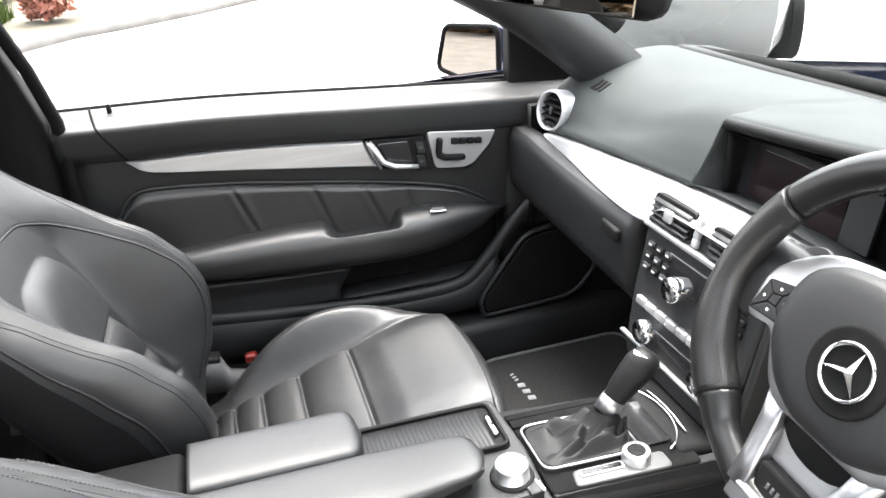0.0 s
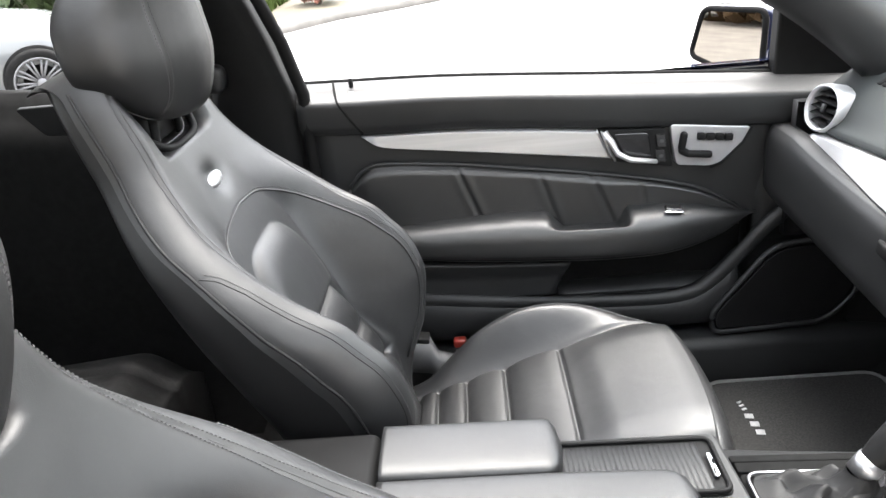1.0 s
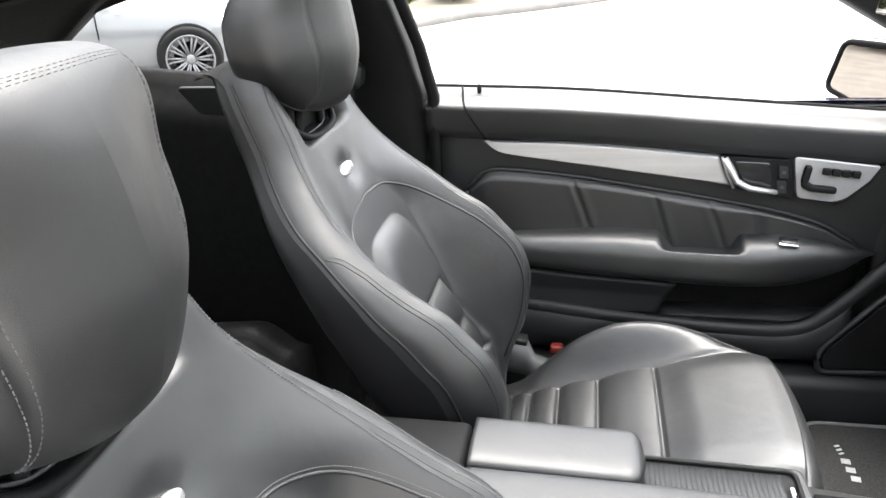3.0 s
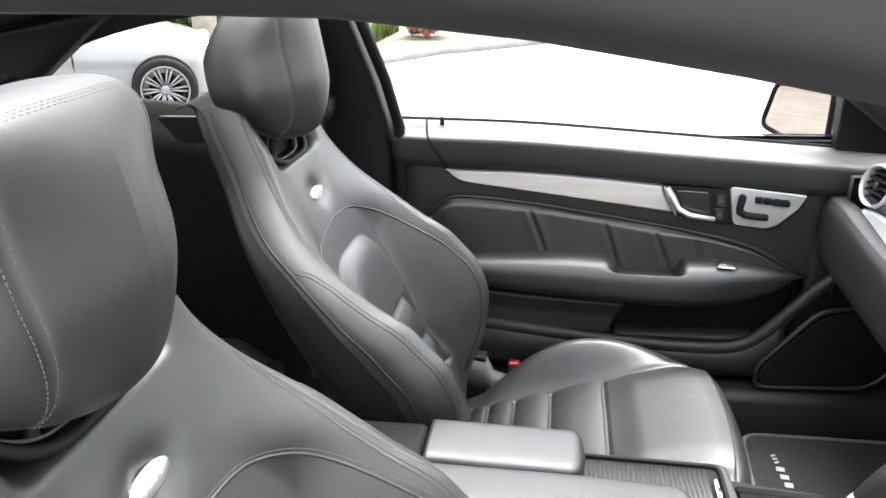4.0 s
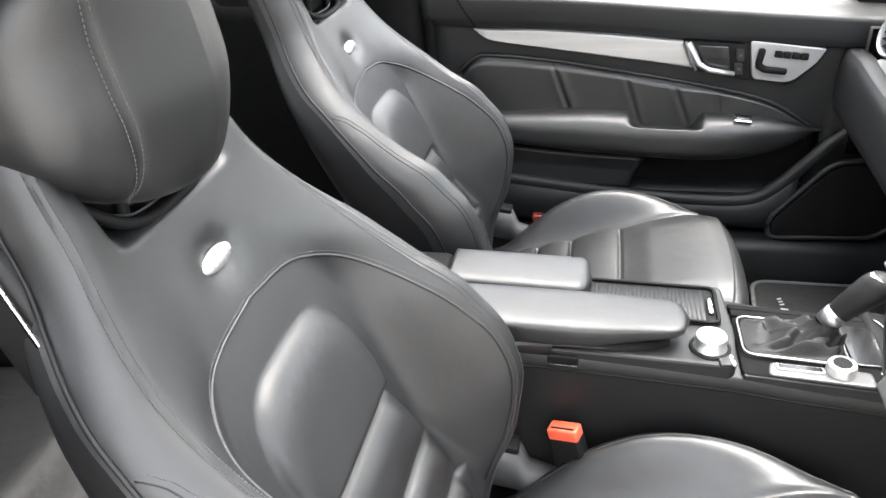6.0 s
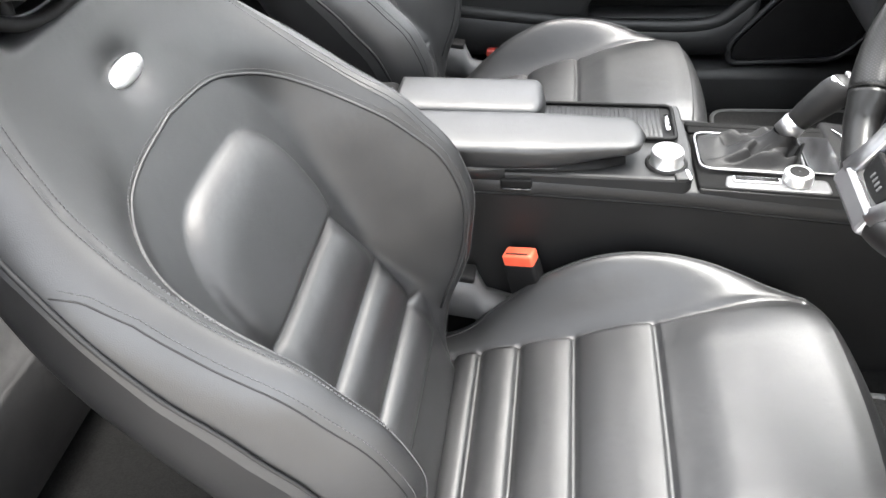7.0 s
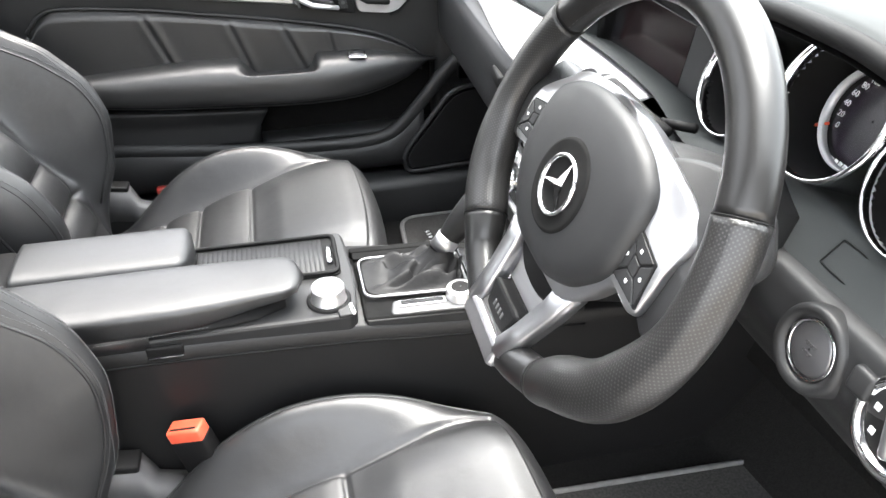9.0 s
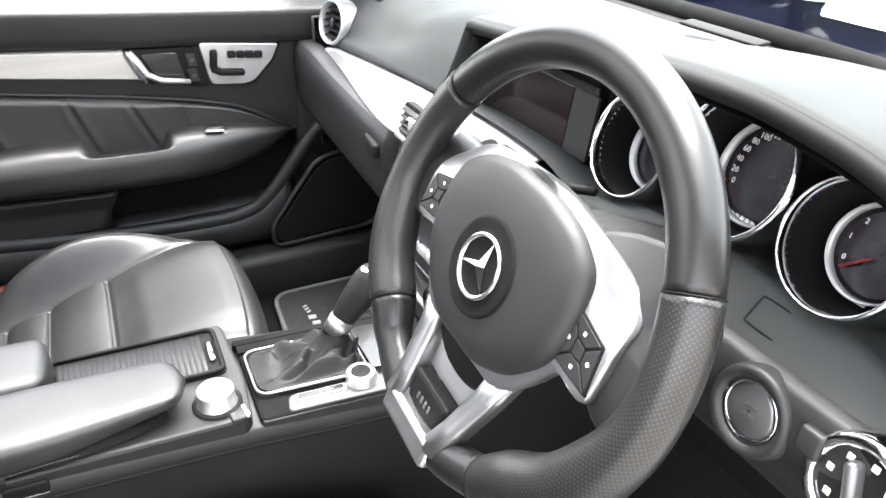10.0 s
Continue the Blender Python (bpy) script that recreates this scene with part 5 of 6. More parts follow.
def dash_profile(y):
    h, d = hood(y), dials(y)
    zt = strip_top(y)
    b = smooth(0.42, 0.16, y)
    low = (zt - 0.022) * (1 - d) + panel_top(y) * d
    plain = [(1.07, 0.893), (1.00, 0.905 + 0.006 * b), (0.92, 0.903 + 0.018 * b), (0.85, 0.890 + 0.036 * b), (0.79, 0.864 + 0.050 * b), (0.755, 0.835 + 0.046 * b), (0.735, zt + 0.022 + 0.010 * b), (0.724, zt + 0.012), (0.721, zt + 0.007), (0.7205, zt + 0.0055), (0.720, zt + 0.004), (0.720, zt)]
    xe, peak = lip(y)
    rise = max(0.0, peak - 0.925)
    hooded = [(1.07, 0.893), (1.00, 0.910 + 0.25 * rise), (0.92, 0.918 + 0.55 * rise), (0.85, 0.925 + 0.86 * rise), (xe + 0.045, peak + 0.004), (xe + 0.012, peak + 0.003), (xe, peak - 0.006), (xe + 0.006, peak - 0.016), (0.812, peak - 0.022), (0.800 + 0.018 * d, low - 0.024 * d), (0.798 - 0.066 * d, low), (0.722 - 0.020 * d, zt + 0.003 + 0.012 * d)]
    return [(a[0] + (b[0] - a[0]) * h , a[1] + (b[1] - a[1]) * h) for a, b in zip(plain, hooded)]


def dash_skin(u, v):
    y = 0.69 - 1.40 * v
    pr = dash_profile(y)
    t = u * (len(pr) - 1)
    k = [(float(i), p[0]) for i, p in enumerate(pr)], [(float(i), p[1]) for i, p in enumerate(pr)]
    return (curve(k[0], t) if hood(y) < 0.5 or t < 5 else lerp(k[0], t), y, curve(k[1], t) if hood(y) < 0.5 or t < 5 else lerp(k[1], t))


part("top_pad", grid(dash_skin, 77, 220), DASH, dash, "dark grey grained upper pad")


def silver_low(y):
    return curve([(-0.112, 0.815), (-0.10, 0.800), (-0.07, 0.797), (0.10, 0.795), (0.15, 0.790), (0.172, 0.766), (0.20, 0.755), (0.30, 0.753), (0.45, 0.758), (0.57, 0.766), (0.62, 0.772), (0.63, 0.778)], y)


def silver(u, v):
    y = -0.108 + 0.731 * u
    zt, zb = strip_top(y) - 0.004, silver_low(y)
    zb = min(zb, zt - 0.001)
    return (0.716 - 0.008 * smooth(0.0, 0.07, v) * smooth(0.0, 0.05, 1 - v) - (0.006 + 0.034 * smooth(0.62, 0.20, y)) * (1 - v), y, zb + (zt - zb) * v)


part("silver_strip", grid(silver, 100, 30, (0.02, 0, 0)), BRUSHED, dash, "brushed aluminium dashboard strip")


def glove(u, v):
    y = 0.715 - 0.50 * u
    zb = silver_low(min(0.62, y))
    x0 = 0.700
    tab = [(0.0, x0 - 0.024, zb), (0.2, x0 - 0.034, zb - 0.022), (0.45, x0 - 0.034, 0.685 - 0.01 * u), (0.62, x0 - 0.026, 0.640 - 0.02 * u), (0.8, x0 + 0.03, 0.595 - 0.02 * u), (1.0, x0 + 0.20, 0.560)]
    return (curve([(a, b) for a, b, c in tab], v), y, curve([(a, c) for a, b, c in tab], v))


gb = part("glovebox", grid(glove, 40, 30, (0.03, 0, 0)), PLASTIC, dash, "black glovebox lid")
part("glovebox_latch", rbox((0.012, 0.06, 0.022), pose(0.664, 0.268, 0.715, 0, 4, -6), 0.005), DARK, gb)
part("side_cheek", grid(lambda u, v: (0.70 + 0.30 * u, 0.70 - 0.005 * v, 0.56 + 0.26 * v), 6, 6, (0, -0.02, 0)), PLASTIC, dash)


def driver_low(u, v):
    y = -0.10 - 0.60 * u
    d = dials(y)
    tab = [(0.0, 0.709 - 0.008 * d, 0.800 + 0.010 * d), (0.12, 0.698 - 0.007 * d, 0.797 + 0.009 * d), (0.3, 0.691 - 0.006 * d, 0.786 + 0.006 * d), (0.5, 0.688 - 0.005 * d, 0.765), (0.7, 0.705, 0.720), (0.85, 0.735, 0.680), (1.0, 0.83, 0.650)]
    return (curve([(a, b) for a, b, c in tab], v), y, curve([(a, c) for a, b, c in tab], v))


part("driver_panel", grid(driver_low, 50, 30, (0.03, 0, 0)), PLASTIC, dash, "black lower switch panel")
part("hood_lip", tube([(lip(y)[0] + 0.007, y, lip(y)[1] - 0.008) for y in [0.128 - 0.70 * i / 60 for i in range(61)]], 0.0085, 10), DARK, dash, "thick dark rounded edge of the hood")
def below_dials(y, k):
    """On the sloping panel below the dials: k from its lower edge up."""
    a, b = dash_profile(y)[-1], dash_profile(y)[-2]
    return (a[0] + (b[0] - a[0]) * k - 0.001, y, a[1] + (b[1] - a[1]) * k)


part("panel_seam", tube([below_dials(y, k) for y, k in rounded([(-0.425, 0.25), (-0.60, 0.25), (-0.60, 0.8), (-0.425, 0.8)], 0.02)], 0.0008, 6, closed=True), DARK, dash)
part("rear_edge", tube([(1.068, 0.66 - 1.32 * i / 30, 0.888 + 0.022 * math.sin(math.pi * i / 30)) for i in range(31)], 0.014, 8), SEAL, dash, "black rubber strip along the windscreen")
# outer air vent
def air_vent(c, z, r):
    fr = frame_at(c, z, (0, -1, 0))
    ob = part("round_vent", lathe([(r * 0.80, -0.03), (r * 0.80, 0.002), (r * 0.86, 0.008), (r * 0.93, 0.006), (r * 0.97, -0.004), (r * 0.96, -0.03)], fr, 48), SATIN, dash, "round air vent with silver ring")
    part("vent_well", lathe([(r * 0.81, -0.035), (r * 0.81, -0.030), (0.001, -0.030)], fr, 32), DARK, ob)
    for k in range(5):
        h = r * (-0.56 + 0.28 * k)
        w = 2 * math.sqrt(max(0.0, (r * 0.79) ** 2 - h * h))
        part("slat", rbox((w, 0.0025, 0.016), fr @ pose(0, h, -0.008, 22, 0, 0), 0.001, 1), DARK, ob)
    part("slider", rbox((0.008, 0.016, 0.006), fr @ pose(0, 0, 0.002), 0.002), PLASTIC, ob)
air_vent((0.722, 0.622, 0.820), (-0.93, -0.25, 0.22), 0.043)
air_vent((0.722, -0.665, 0.806), (-0.93, 0.25, 0.22), 0.043)
for y in (0.585, 0.57, 0.555):
    part("demister_slot", rbox((0.03, 0.010, 0.004), pose(0.80, y, 0.8705, 0, -28, 0), 0.002), DARK, dash)
part("top_slot", rbox((0.02, 0.12, 0.004), pose(0.94, -0.12, 0.938, 0, -4, 0), 0.002), DARK, dash, "narrow red-lit slot")

# dark lining of the recess below the hood
def lining(u, v):
    y = 0.120 - 0.690 * v
    pr = dash_profile(y)
    pts = [pr[7], pr[8], pr[9]]
    p = [(float(i), q[0]) for i, q in enumerate(pts)], [(float(i), q[1]) for i, q in enumerate(pts)]
    return (lerp(p[0], 2 * u) - 0.004, y, lerp(p[1], 2 * u) - 0.003 * (1 - u))


part("recess_lining", grid(lining, 20, 120), DARK, dash, "black lining below the hood")
part("recess_end", grid(lambda u, v: (0.758 + 0.04 * u, 0.1215, 0.805 + 0.095 * v), 4, 4, (0, 0.004, 0)), DARK, dash)
# screen
scf = frame_at((0.7840, 0.006, 0.848), (-0.985, 0, 0.17), (0, -1, 0))
scr = part("screen_frame", plate(rounded([(-0.122, -0.044), (0.118, -0.044), (0.118, 0.046), (-0.122, 0.046)], 0.008), scf, 0.02, 0.002), GLOSS, dash, "glossy black screen surround")
part("display", plate(rounded([(-0.090, -0.034), (0.075, -0.034), (0.075, 0.034), (-0.090, 0.034)], 0.003), scf @ Matrix.Translation((0, 0, 0.0012)), 0.001, 0), SCREEN, scr, "dim reddish display")
part("side_panel", plate(rounded([(0.080, -0.036), (0.125, -0.036), (0.125, 0.036), (0.080, 0.036)], 0.003), scf @ Matrix.Translation((0, 0, 0.004)), 0.004, 0.001), PLASTIC, scr)

# centre stack
A, B = Vector((0.681, 0.052, 0.792)), Vector((0.631, 0.052, 0.560))
up = (A - B).normalized()
sn = Vector((-up.z, 0, up.x))
stf = frame_at((A + B) / 2, sn, (0, -1, 0))
HL = (A - B).length / 2
stack = part("control_panel", plate(rounded([(-0.126, HL), (0.145, HL), (0.142, -HL * 0.2), (0.130, -HL), (-0.105, -HL), (-0.122, -HL * 0.2)], 0.02), stf, 0.12, 0.006, 3), PLASTIC, dash, "black centre stack with silver switch rows")
def on_stack(x, d, z=0.0, rz=0.0):
    """x to the driver's right, d metres down from the top of the stack."""
    return stf @ pose(x, HL - d, z, 0, 0, rz)
for x0, x1 in ((-0.122, -0.018), (0.016, 0.128)):
    v = part("centre_vent", plate(rounded([(x0, 0.020), (x1, 0.020), (x1 - 0.004, -0.022), (x0 + 0.006, -0.022)], 0.012), on_stack(0, 0, 0.003), 0.01, 0.002), DARK, stack, "rectangular air vent")
    for k in range(4):
        part("slat", rbox((x1 - x0 - 0.014, 0.003, 0.012), on_stack((x0 + x1) / 2, -0.011 + 0.009 * k, 0.004) @ pose(0, 0, 0, 28, 0, 0), 0.0012, 1), PLASTIC, v)
    part("slider", rbox((0.020, 0.018, 0.007), on_stack((x0 + x1) / 2, 0.002, 0.009), 0.003), SATIN, v)
for k in range(3):
    part("vent_button", rbox((0.011, 0.014, 0.008), on_stack(-0.0065, -0.012 + 0.014 * k, 0.004), 0.002), GREYPRINT, stack)
part("chrome_line", rbox((0.262, 0.009, 0.010), on_stack(0.004, 0.029, 0.004), 0.003), SATIN, stack, "chrome line below the vents")
for r in range(3):
    for c in range(3):
        part("key", rbox((0.018, 0.011, 0.007), on_stack(-0.098 + 0.022 * c, 0.056 + 0.017 * r, 0.003), 0.003), DARK if (r + c) % 2 else PLASTIC, stack)
        part("key_print", rbox((0.008, 0.003, 0.001), on_stack(-0.098 + 0.022 * c, 0.056 + 0.017 * r, 0.0068), 0.0004, 1), GREYPRINT, stack)
        part("key", rbox((0.018, 0.011, 0.007), on_stack(0.066 + 0.022 * c, 0.056 + 0.017 * r, 0.003), 0.003), DARK, stack)
        part("key_print", rbox((0.008, 0.003, 0.001), on_stack(0.066 + 0.022 * c, 0.056 + 0.017 * r, 0.0068), 0.0004, 1), GREYPRINT, stack)
part("radio_slot", rbox((0.105, 0.040, 0.006), on_stack(-0.002, 0.068, 0.001), 0.004), GLOSS, stack)
part("volume_knob", lathe([(0.0185, -0.002), (0.0185, 0.016), (0.016, 0.020), (0.001, 0.020)], on_stack(-0.016, 0.090, 0), 32), CHROME, stack, "chrome volume knob")
for c in range(8):
    part("climate_key", rbox((0.0245, 0.013, 0.009), on_stack(-0.088 + 0.026 * c, 0.142, 0.003), 0.003), SATIN, stack, "satin silver switch")
part("climate_display", rbox((0.13, 0.020, 0.005), on_stack(-0.002, 0.176, 0.001), 0.003), GLOSS, stack)
for x in (-0.060, 0.080):
    part("climate_knob", lathe([(0.019, -0.002), (0.0185, 0.014), (0.016, 0.018), (0.001, 0.018)], on_stack(x, 0.178, 0), 32), CHROME, stack, "chrome temperature knob")
part("stack_cheek", rbox((0.012, 0.24, 0.10), stf @ pose(0.150, 0, -0.05), 0.005), PLASTIC, stack)
part("silver_edge", rbox((0.25, 0.006, 0.008), on_stack(0.004, 0.206, 0.002), 0.002), SATIN, stack)

# dials under the hood
def dial(name, y, z, r, x, n_marks, marks, label):
    axis = Vector((-0.93, 0.0, 0.36)).normalized()
    fr = frame_at((x, y, z), axis, (0, -1, 0))
    ob = part(name, lathe([(r * 0.90, -0.045), (r * 0.97, -0.01), (r * 0.985, 0.004), (r * 1.02, 0.006), (r * 1.05, 0.0), (r * 1.04, -0.05)], fr, 56), CHROME, dash, label)
    part("well", lathe([(r * 0.985, 0.0), (r * 0.90, -0.044), (r * 0.89, -0.046), (0.001, -0.046)], fr, 48), DARK, ob)
    part("scale_ring", lathe([(r * 0.77, -0.044), (r * 0.775, -0.036), (r * 0.755, -0.034), (r * 0.72, -0.043)], fr, 48), SATIN, ob)
    part("face", lathe([(r * 0.66, -0.0445), (0.001, -0.0445)], fr, 40), PURPLE, ob)
    for k in range(n_marks):
        a = radians(208 - 236 * k / (n_marks - 1))
        part("mark", rbox((r * 0.07, 0.0012, 0.0008), fr @ pose(math.cos(a) * r * 0.83, math.sin(a) * r * 0.83, -0.0445, 0, 0, math.degrees(a)), 0.0003, 1), WHITE, ob)
    for k, txt in enumerate(marks):
        a = radians(208 - 236 * k / max(1, len(marks) - 1))
        lettering(txt, r * 0.13, fr @ pose(math.cos(a) * r * 0.57, math.sin(a) * r * 0.57, -0.0438), WHITE, ob, "numeral")
    return ob, fr
g1, f1 = dial("left_dial", -0.230, 0.879, 0.048, 0.745, 9, (), "small chrome-ringed dial")
g2, f2 = dial("speedometer", -0.352, 0.905, 0.057, 0.745, 29, ("0", "20", "40", "60", "80", "100", "120", "140", "160", "180", "200", "220", "240", "260", "280"), "chrome-ringed speedometer with pale numerals")
g3, f3 = dial("right_dial", -0.463, 0.889, 0.047, 0.743, 15, ("0", "1", "2", "3", "4", "5", "6", "7"), "chrome-ringed rev counter")
part("needle", rbox((0.018, 0.0026, 0.0015), f2 @ pose(-0.041, -0.021, -0.040, 0, 0, 28), 0.0006, 1), RED, g2, "red needle")
part("needle", rbox((0.024, 0.0024, 0.0015), f3 @ pose(-0.012, -0.012, -0.040, 0, 0, 40), 0.0006, 1), DARKRED, g3, "red needle")
for k in range(5):
    part("maker_bars", rbox((0.0042, 0.0042, 0.0008), f2 @ pose(-0.014 + 0.0055 * k, -0.040, -0.0432, 0, 0, -12), 0.0003, 1), WHITE, g2)
part("maker_bars", rbox((0.018, 0.0035, 0.0008), f3 @ pose(0, -0.036, -0.0432), 0.0003, 1), WHITE, g3)

# start button, light switch
fr = frame_at((0.683, -0.471, 0.776), (-0.93, -0.02, 0.20), (0, -1, 0))
st = part("start_bezel", lathe([(0.022, -0.02), (0.022, 0.000), (0.0265, 0.006), (0.031, 0.008), (0.034, 0.003), (0.036, -0.02)], fr, 48), PLASTIC, dash, "round bezel of the start button")
part("ring", lathe([(0.0215, -0.01), (0.0235, 0.002), (0.0225, 0.004), (0.0205, 0.002)], fr, 40), CHROME, st)
part("start_button", lathe([(0.0205, -0.01), (0.0205, 0.001), (0.018, 0.003), (0.001, 0.0034)], fr, 40), DARKSATIN, st, "dark satin metal start button")
for k, txt in enumerate(("START", "STOP")):
    lettering(txt, 0.0040, fr @ pose(0, 0.0035 - 0.007 * k, 0.0036), GREYPL, st)
fr = frame_at((0.684, -0.556, 0.780), (-0.93, -0.02, 0.25), (0, -1, 0))
ls = part("light_switch", lathe([(0.026, -0.02), (0.027, 0.004), (0.031, 0.006), (0.036, 0.002), (0.036, -0.02)], fr, 48), CHROME, dash, "chrome-ringed rotary light switch")
part("dial_face", lathe([(0.026, 0.0), (0.001, 0.001)], fr, 32), DARK, ls)
part("knob", rbox((0.009, 0.038, 0.014), fr @ pose(0, 0, 0.005, 0, 0, 20), 0.004), DARKSATIN, ls)
for k in range(6):
    a = radians(30 + 48 * k)
    part("print", rbox((0.005, 0.005, 0.001), fr @ pose(math.cos(a) * 0.020, math.sin(a) * 0.020, 0.0012), 0.001, 1), WHITE, ls)
part("small_switch", rbox((0.012, 0.020, 0.020), pose(0.684, -0.520, 0.788, 0, 14, 0), 0.004), PLASTIC, dash)

# ---- steering wheel ----
WC = Vector((0.550, -0.343, 0.855))
wf = frame_at(WC, (-0.911, -0.047, 0.410), (0, -1, 0)) @ pose(0, 0, 0, 0, 0, -4.6)      # turned a little from straight ahead
wheel = thing("steering_wheel", WC, "black leather flat-bottomed steering wheel with silver spokes", "steering wheel")


def rim_fat(f):
    """Bar radius of the rim: the lower grips swell towards the hub."""
    f = f % 1.0
    f = min(f, 1.0 - f)
    return 0.0175 + 0.0040 * smooth(0.24, 0.31, f) * (1.0 - 1.3 * smooth(0.36, 0.42, f))


def rim_point(f):
    """f from 0 to 1 clockwise from the top."""
    a = 2 * math.pi * f
    x, y = 0.1655 * math.sin(a), 0.1655 * math.cos(a)
    if y < -0.134:
        y = -0.134 - 0.44 * (-0.134 - y)
    p = Vector((x, y, 0.0))
    return wf @ (p - p.normalized() * (1.1 * (rim_fat(f) - 0.0175) + 0.017 * bell(min(f % 1.0, 1.0 - f % 1.0) - 0.395, 0.060)))


axis = wf.to_3x3() @ Vector((0, 0, 1))
def rim_part(name, f0, f1, mat, n, label="", fat=0.0):
    pts = [rim_point(f0 + (f1 - f0) * i / n) for i in range(n + 1)]
    return part(name, tube(pts, lambda t: rim_fat(f0 + (f1 - f0) * t) + fat, 26, up=axis, uv=430, flat=0.92), mat, wheel, label)
rim_part("rim_top", -0.161, 0.172, RIMHIDE, 60, "smooth black leather rim")
rim_part("rim_side", 0.172, 0.409, PERF, 44, "perforated leather grip", 0.0006)
rim_part("rim_side", -0.370, -0.161, PERF, 40, "perforated leather grip", 0.0006)
rim_part("rim_bottom", 0.409, 0.630, RIMHIDE, 40, "smooth black leather rim")
for f in (0.172, 0.409, -0.161, -0.370):
    p, q = rim_point(f - 0.0004), rim_point(f + 0.0004)
    part("rim_seam", tube([p, q], rim_fat(f) + 0.0009, 22, up=axis, flat=0.93), DARK, wheel)
inner = []
for i in range(241):
    p = rim_point(-0.161 + 0.333 * i / 240)
    n = (WC - p).normalized()
    inner.append((p + n * 0.0158 + axis * 0.0055, (n + axis * 0.35).normalized()))
part("rim_stitching", stitches([inner, [(p - axis * 0.006, n) for p, n in inner]], 0.0028, 0.0022, 0.001), THREAD, wheel)
part("column", loft([[wf @ Vector((a * w, b * w, z)) for a, b in ((1, 0.2), (0.7, 0.8), (0, 1), (-0.7, 0.8), (-1, 0.2), (-0.8, -0.8), (0, -1), (0.8, -0.8))] for z, w in ((-0.020, 0.042), (-0.05, 0.055), (-0.10, 0.060), (-0.22, 0.062))]), PLASTIC, dash, "black steering column shroud")
part("hub_back", loft([[wf @ Vector((x * k, y * k, z)) for x, y in rounded([(-0.085, 0.045), (-0.05, 0.072), (0.05, 0.072), (0.085, 0.045), (0.075, -0.03), (0.03, -0.095), (-0.03, -0.095), (-0.075, -0.03)], 0.03)] for z, k in ((-0.035, 0.7), (-0.02, 0.95), (-0.008, 1.0), (-0.004, 0.96))]), DARK, wheel, "black spoke frame")
PADO = rounded([(1.05 * x, 1.01 * y) for x, y in [(-0.087, -0.006), (-0.087, 0.026), (-0.080, 0.048), (-0.058, 0.064), (-0.022, 0.072), (0.022, 0.072), (0.058, 0.064), (0.080, 0.048), (0.087, 0.026), (0.087, -0.006), (0.080, -0.024), (0.058, -0.050), (0.028, -0.065), (-0.028, -0.065), (-0.058, -0.050), (-0.080, -0.024)]], 0.012, 4)
pad = part("airbag_pad", loft([[wf @ Vector((x * k, y * k + 0.001, z)) for x, y in PADO] for z, k in ((-0.012, 0.97), (0.002, 1.0), (0.007, 0.995), (0.0115, 0.97), (0.0155, 0.90), (0.0180, 0.76), (0.0193, 0.52), (0.0195, 0.34), (0.0195, 0.02))]), PLASTIC, wheel, "black airbag cover")
part("emblem_well", lathe([(0.0385, 0.0180), (0.0365, 0.0210), (0.0345, 0.0212), (0.0300, 0.0203), (0.0245, 0.0201), (0.001, 0.0201)], wf, 48), SEAL, pad, "dark dished ring round the emblem")
part("emblem_ring", lathe([(0.0245, 0.0190), (0.0250, 0.0225), (0.0232, 0.0240), (0.0212, 0.0225), (0.0215, 0.0190)], wf, 48), CHROME, pad, "round chrome emblem")
for k in range(3):
    a = radians(76 + 120 * k)
    c, s_ = math.cos(a), math.sin(a)
    part("emblem_arm", soft_mesh([wf @ Vector(p) for p in ((c * 0.0222, s_ * 0.0222, 0.0222), (-s_ * 0.0042, c * 0.0042, 0.0200), (s_ * 0.0042, -c * 0.0042, 0.0200), (0, 0, 0.0250), (-c * 0.002, -s_ * 0.002, 0.0200))],
                                  [(0, 3, 1), (0, 2, 3), (1, 3, 4), (2, 4, 3)], False), CHROME, pad)
# silver frame round the pad, switch pads, lower spoke
def both(pts):
    """Close a right-hand run of points with its mirror image."""
    return pts + [(-x, y) for x, y in reversed(pts)]
def fallen(x, y, z):
    """The upper shoulders of the spokes fall away from the driver."""
    return wf @ Vector((x, y, z - 0.020 * smooth(0.085, 0.135, math.hypot(x, y)) * smooth(0.018, 0.055, y)))


FRAME = both([(0.0, 0.079), (0.036, 0.0765), (0.070, 0.0700), (0.096, 0.0600), (0.115, 0.0480), (0.1245, 0.034), (0.1265, 0.008), (0.1265, -0.021), (0.095, -0.015), (0.072, -0.052), (0.052, -0.068), (0.018, -0.068)])
spk = part("silver_frame", loft([[fallen(x * k, y * k, z) for x, y in rounded(FRAME, 0.010, 4)] for z, k in ((-0.016, 0.95), (-0.004, 0.99), (0.002, 1.0), (0.0045, 0.988), (0.0055, 0.965), (0.0055, 0.90), (0.0055, 0.83), (0.0055, 0.75), (0.0055, 0.65), (0.0055, 0.02))]), SPOKE, wheel, "satin silver spoke frame round the airbag")
WING = [(0.045, 0.060), (0.074, 0.080), (0.105, 0.087), (0.130, 0.086), (0.156, 0.060), (0.160, 0.010), (0.152, -0.026), (0.132, -0.028), (0.105, -0.012)]
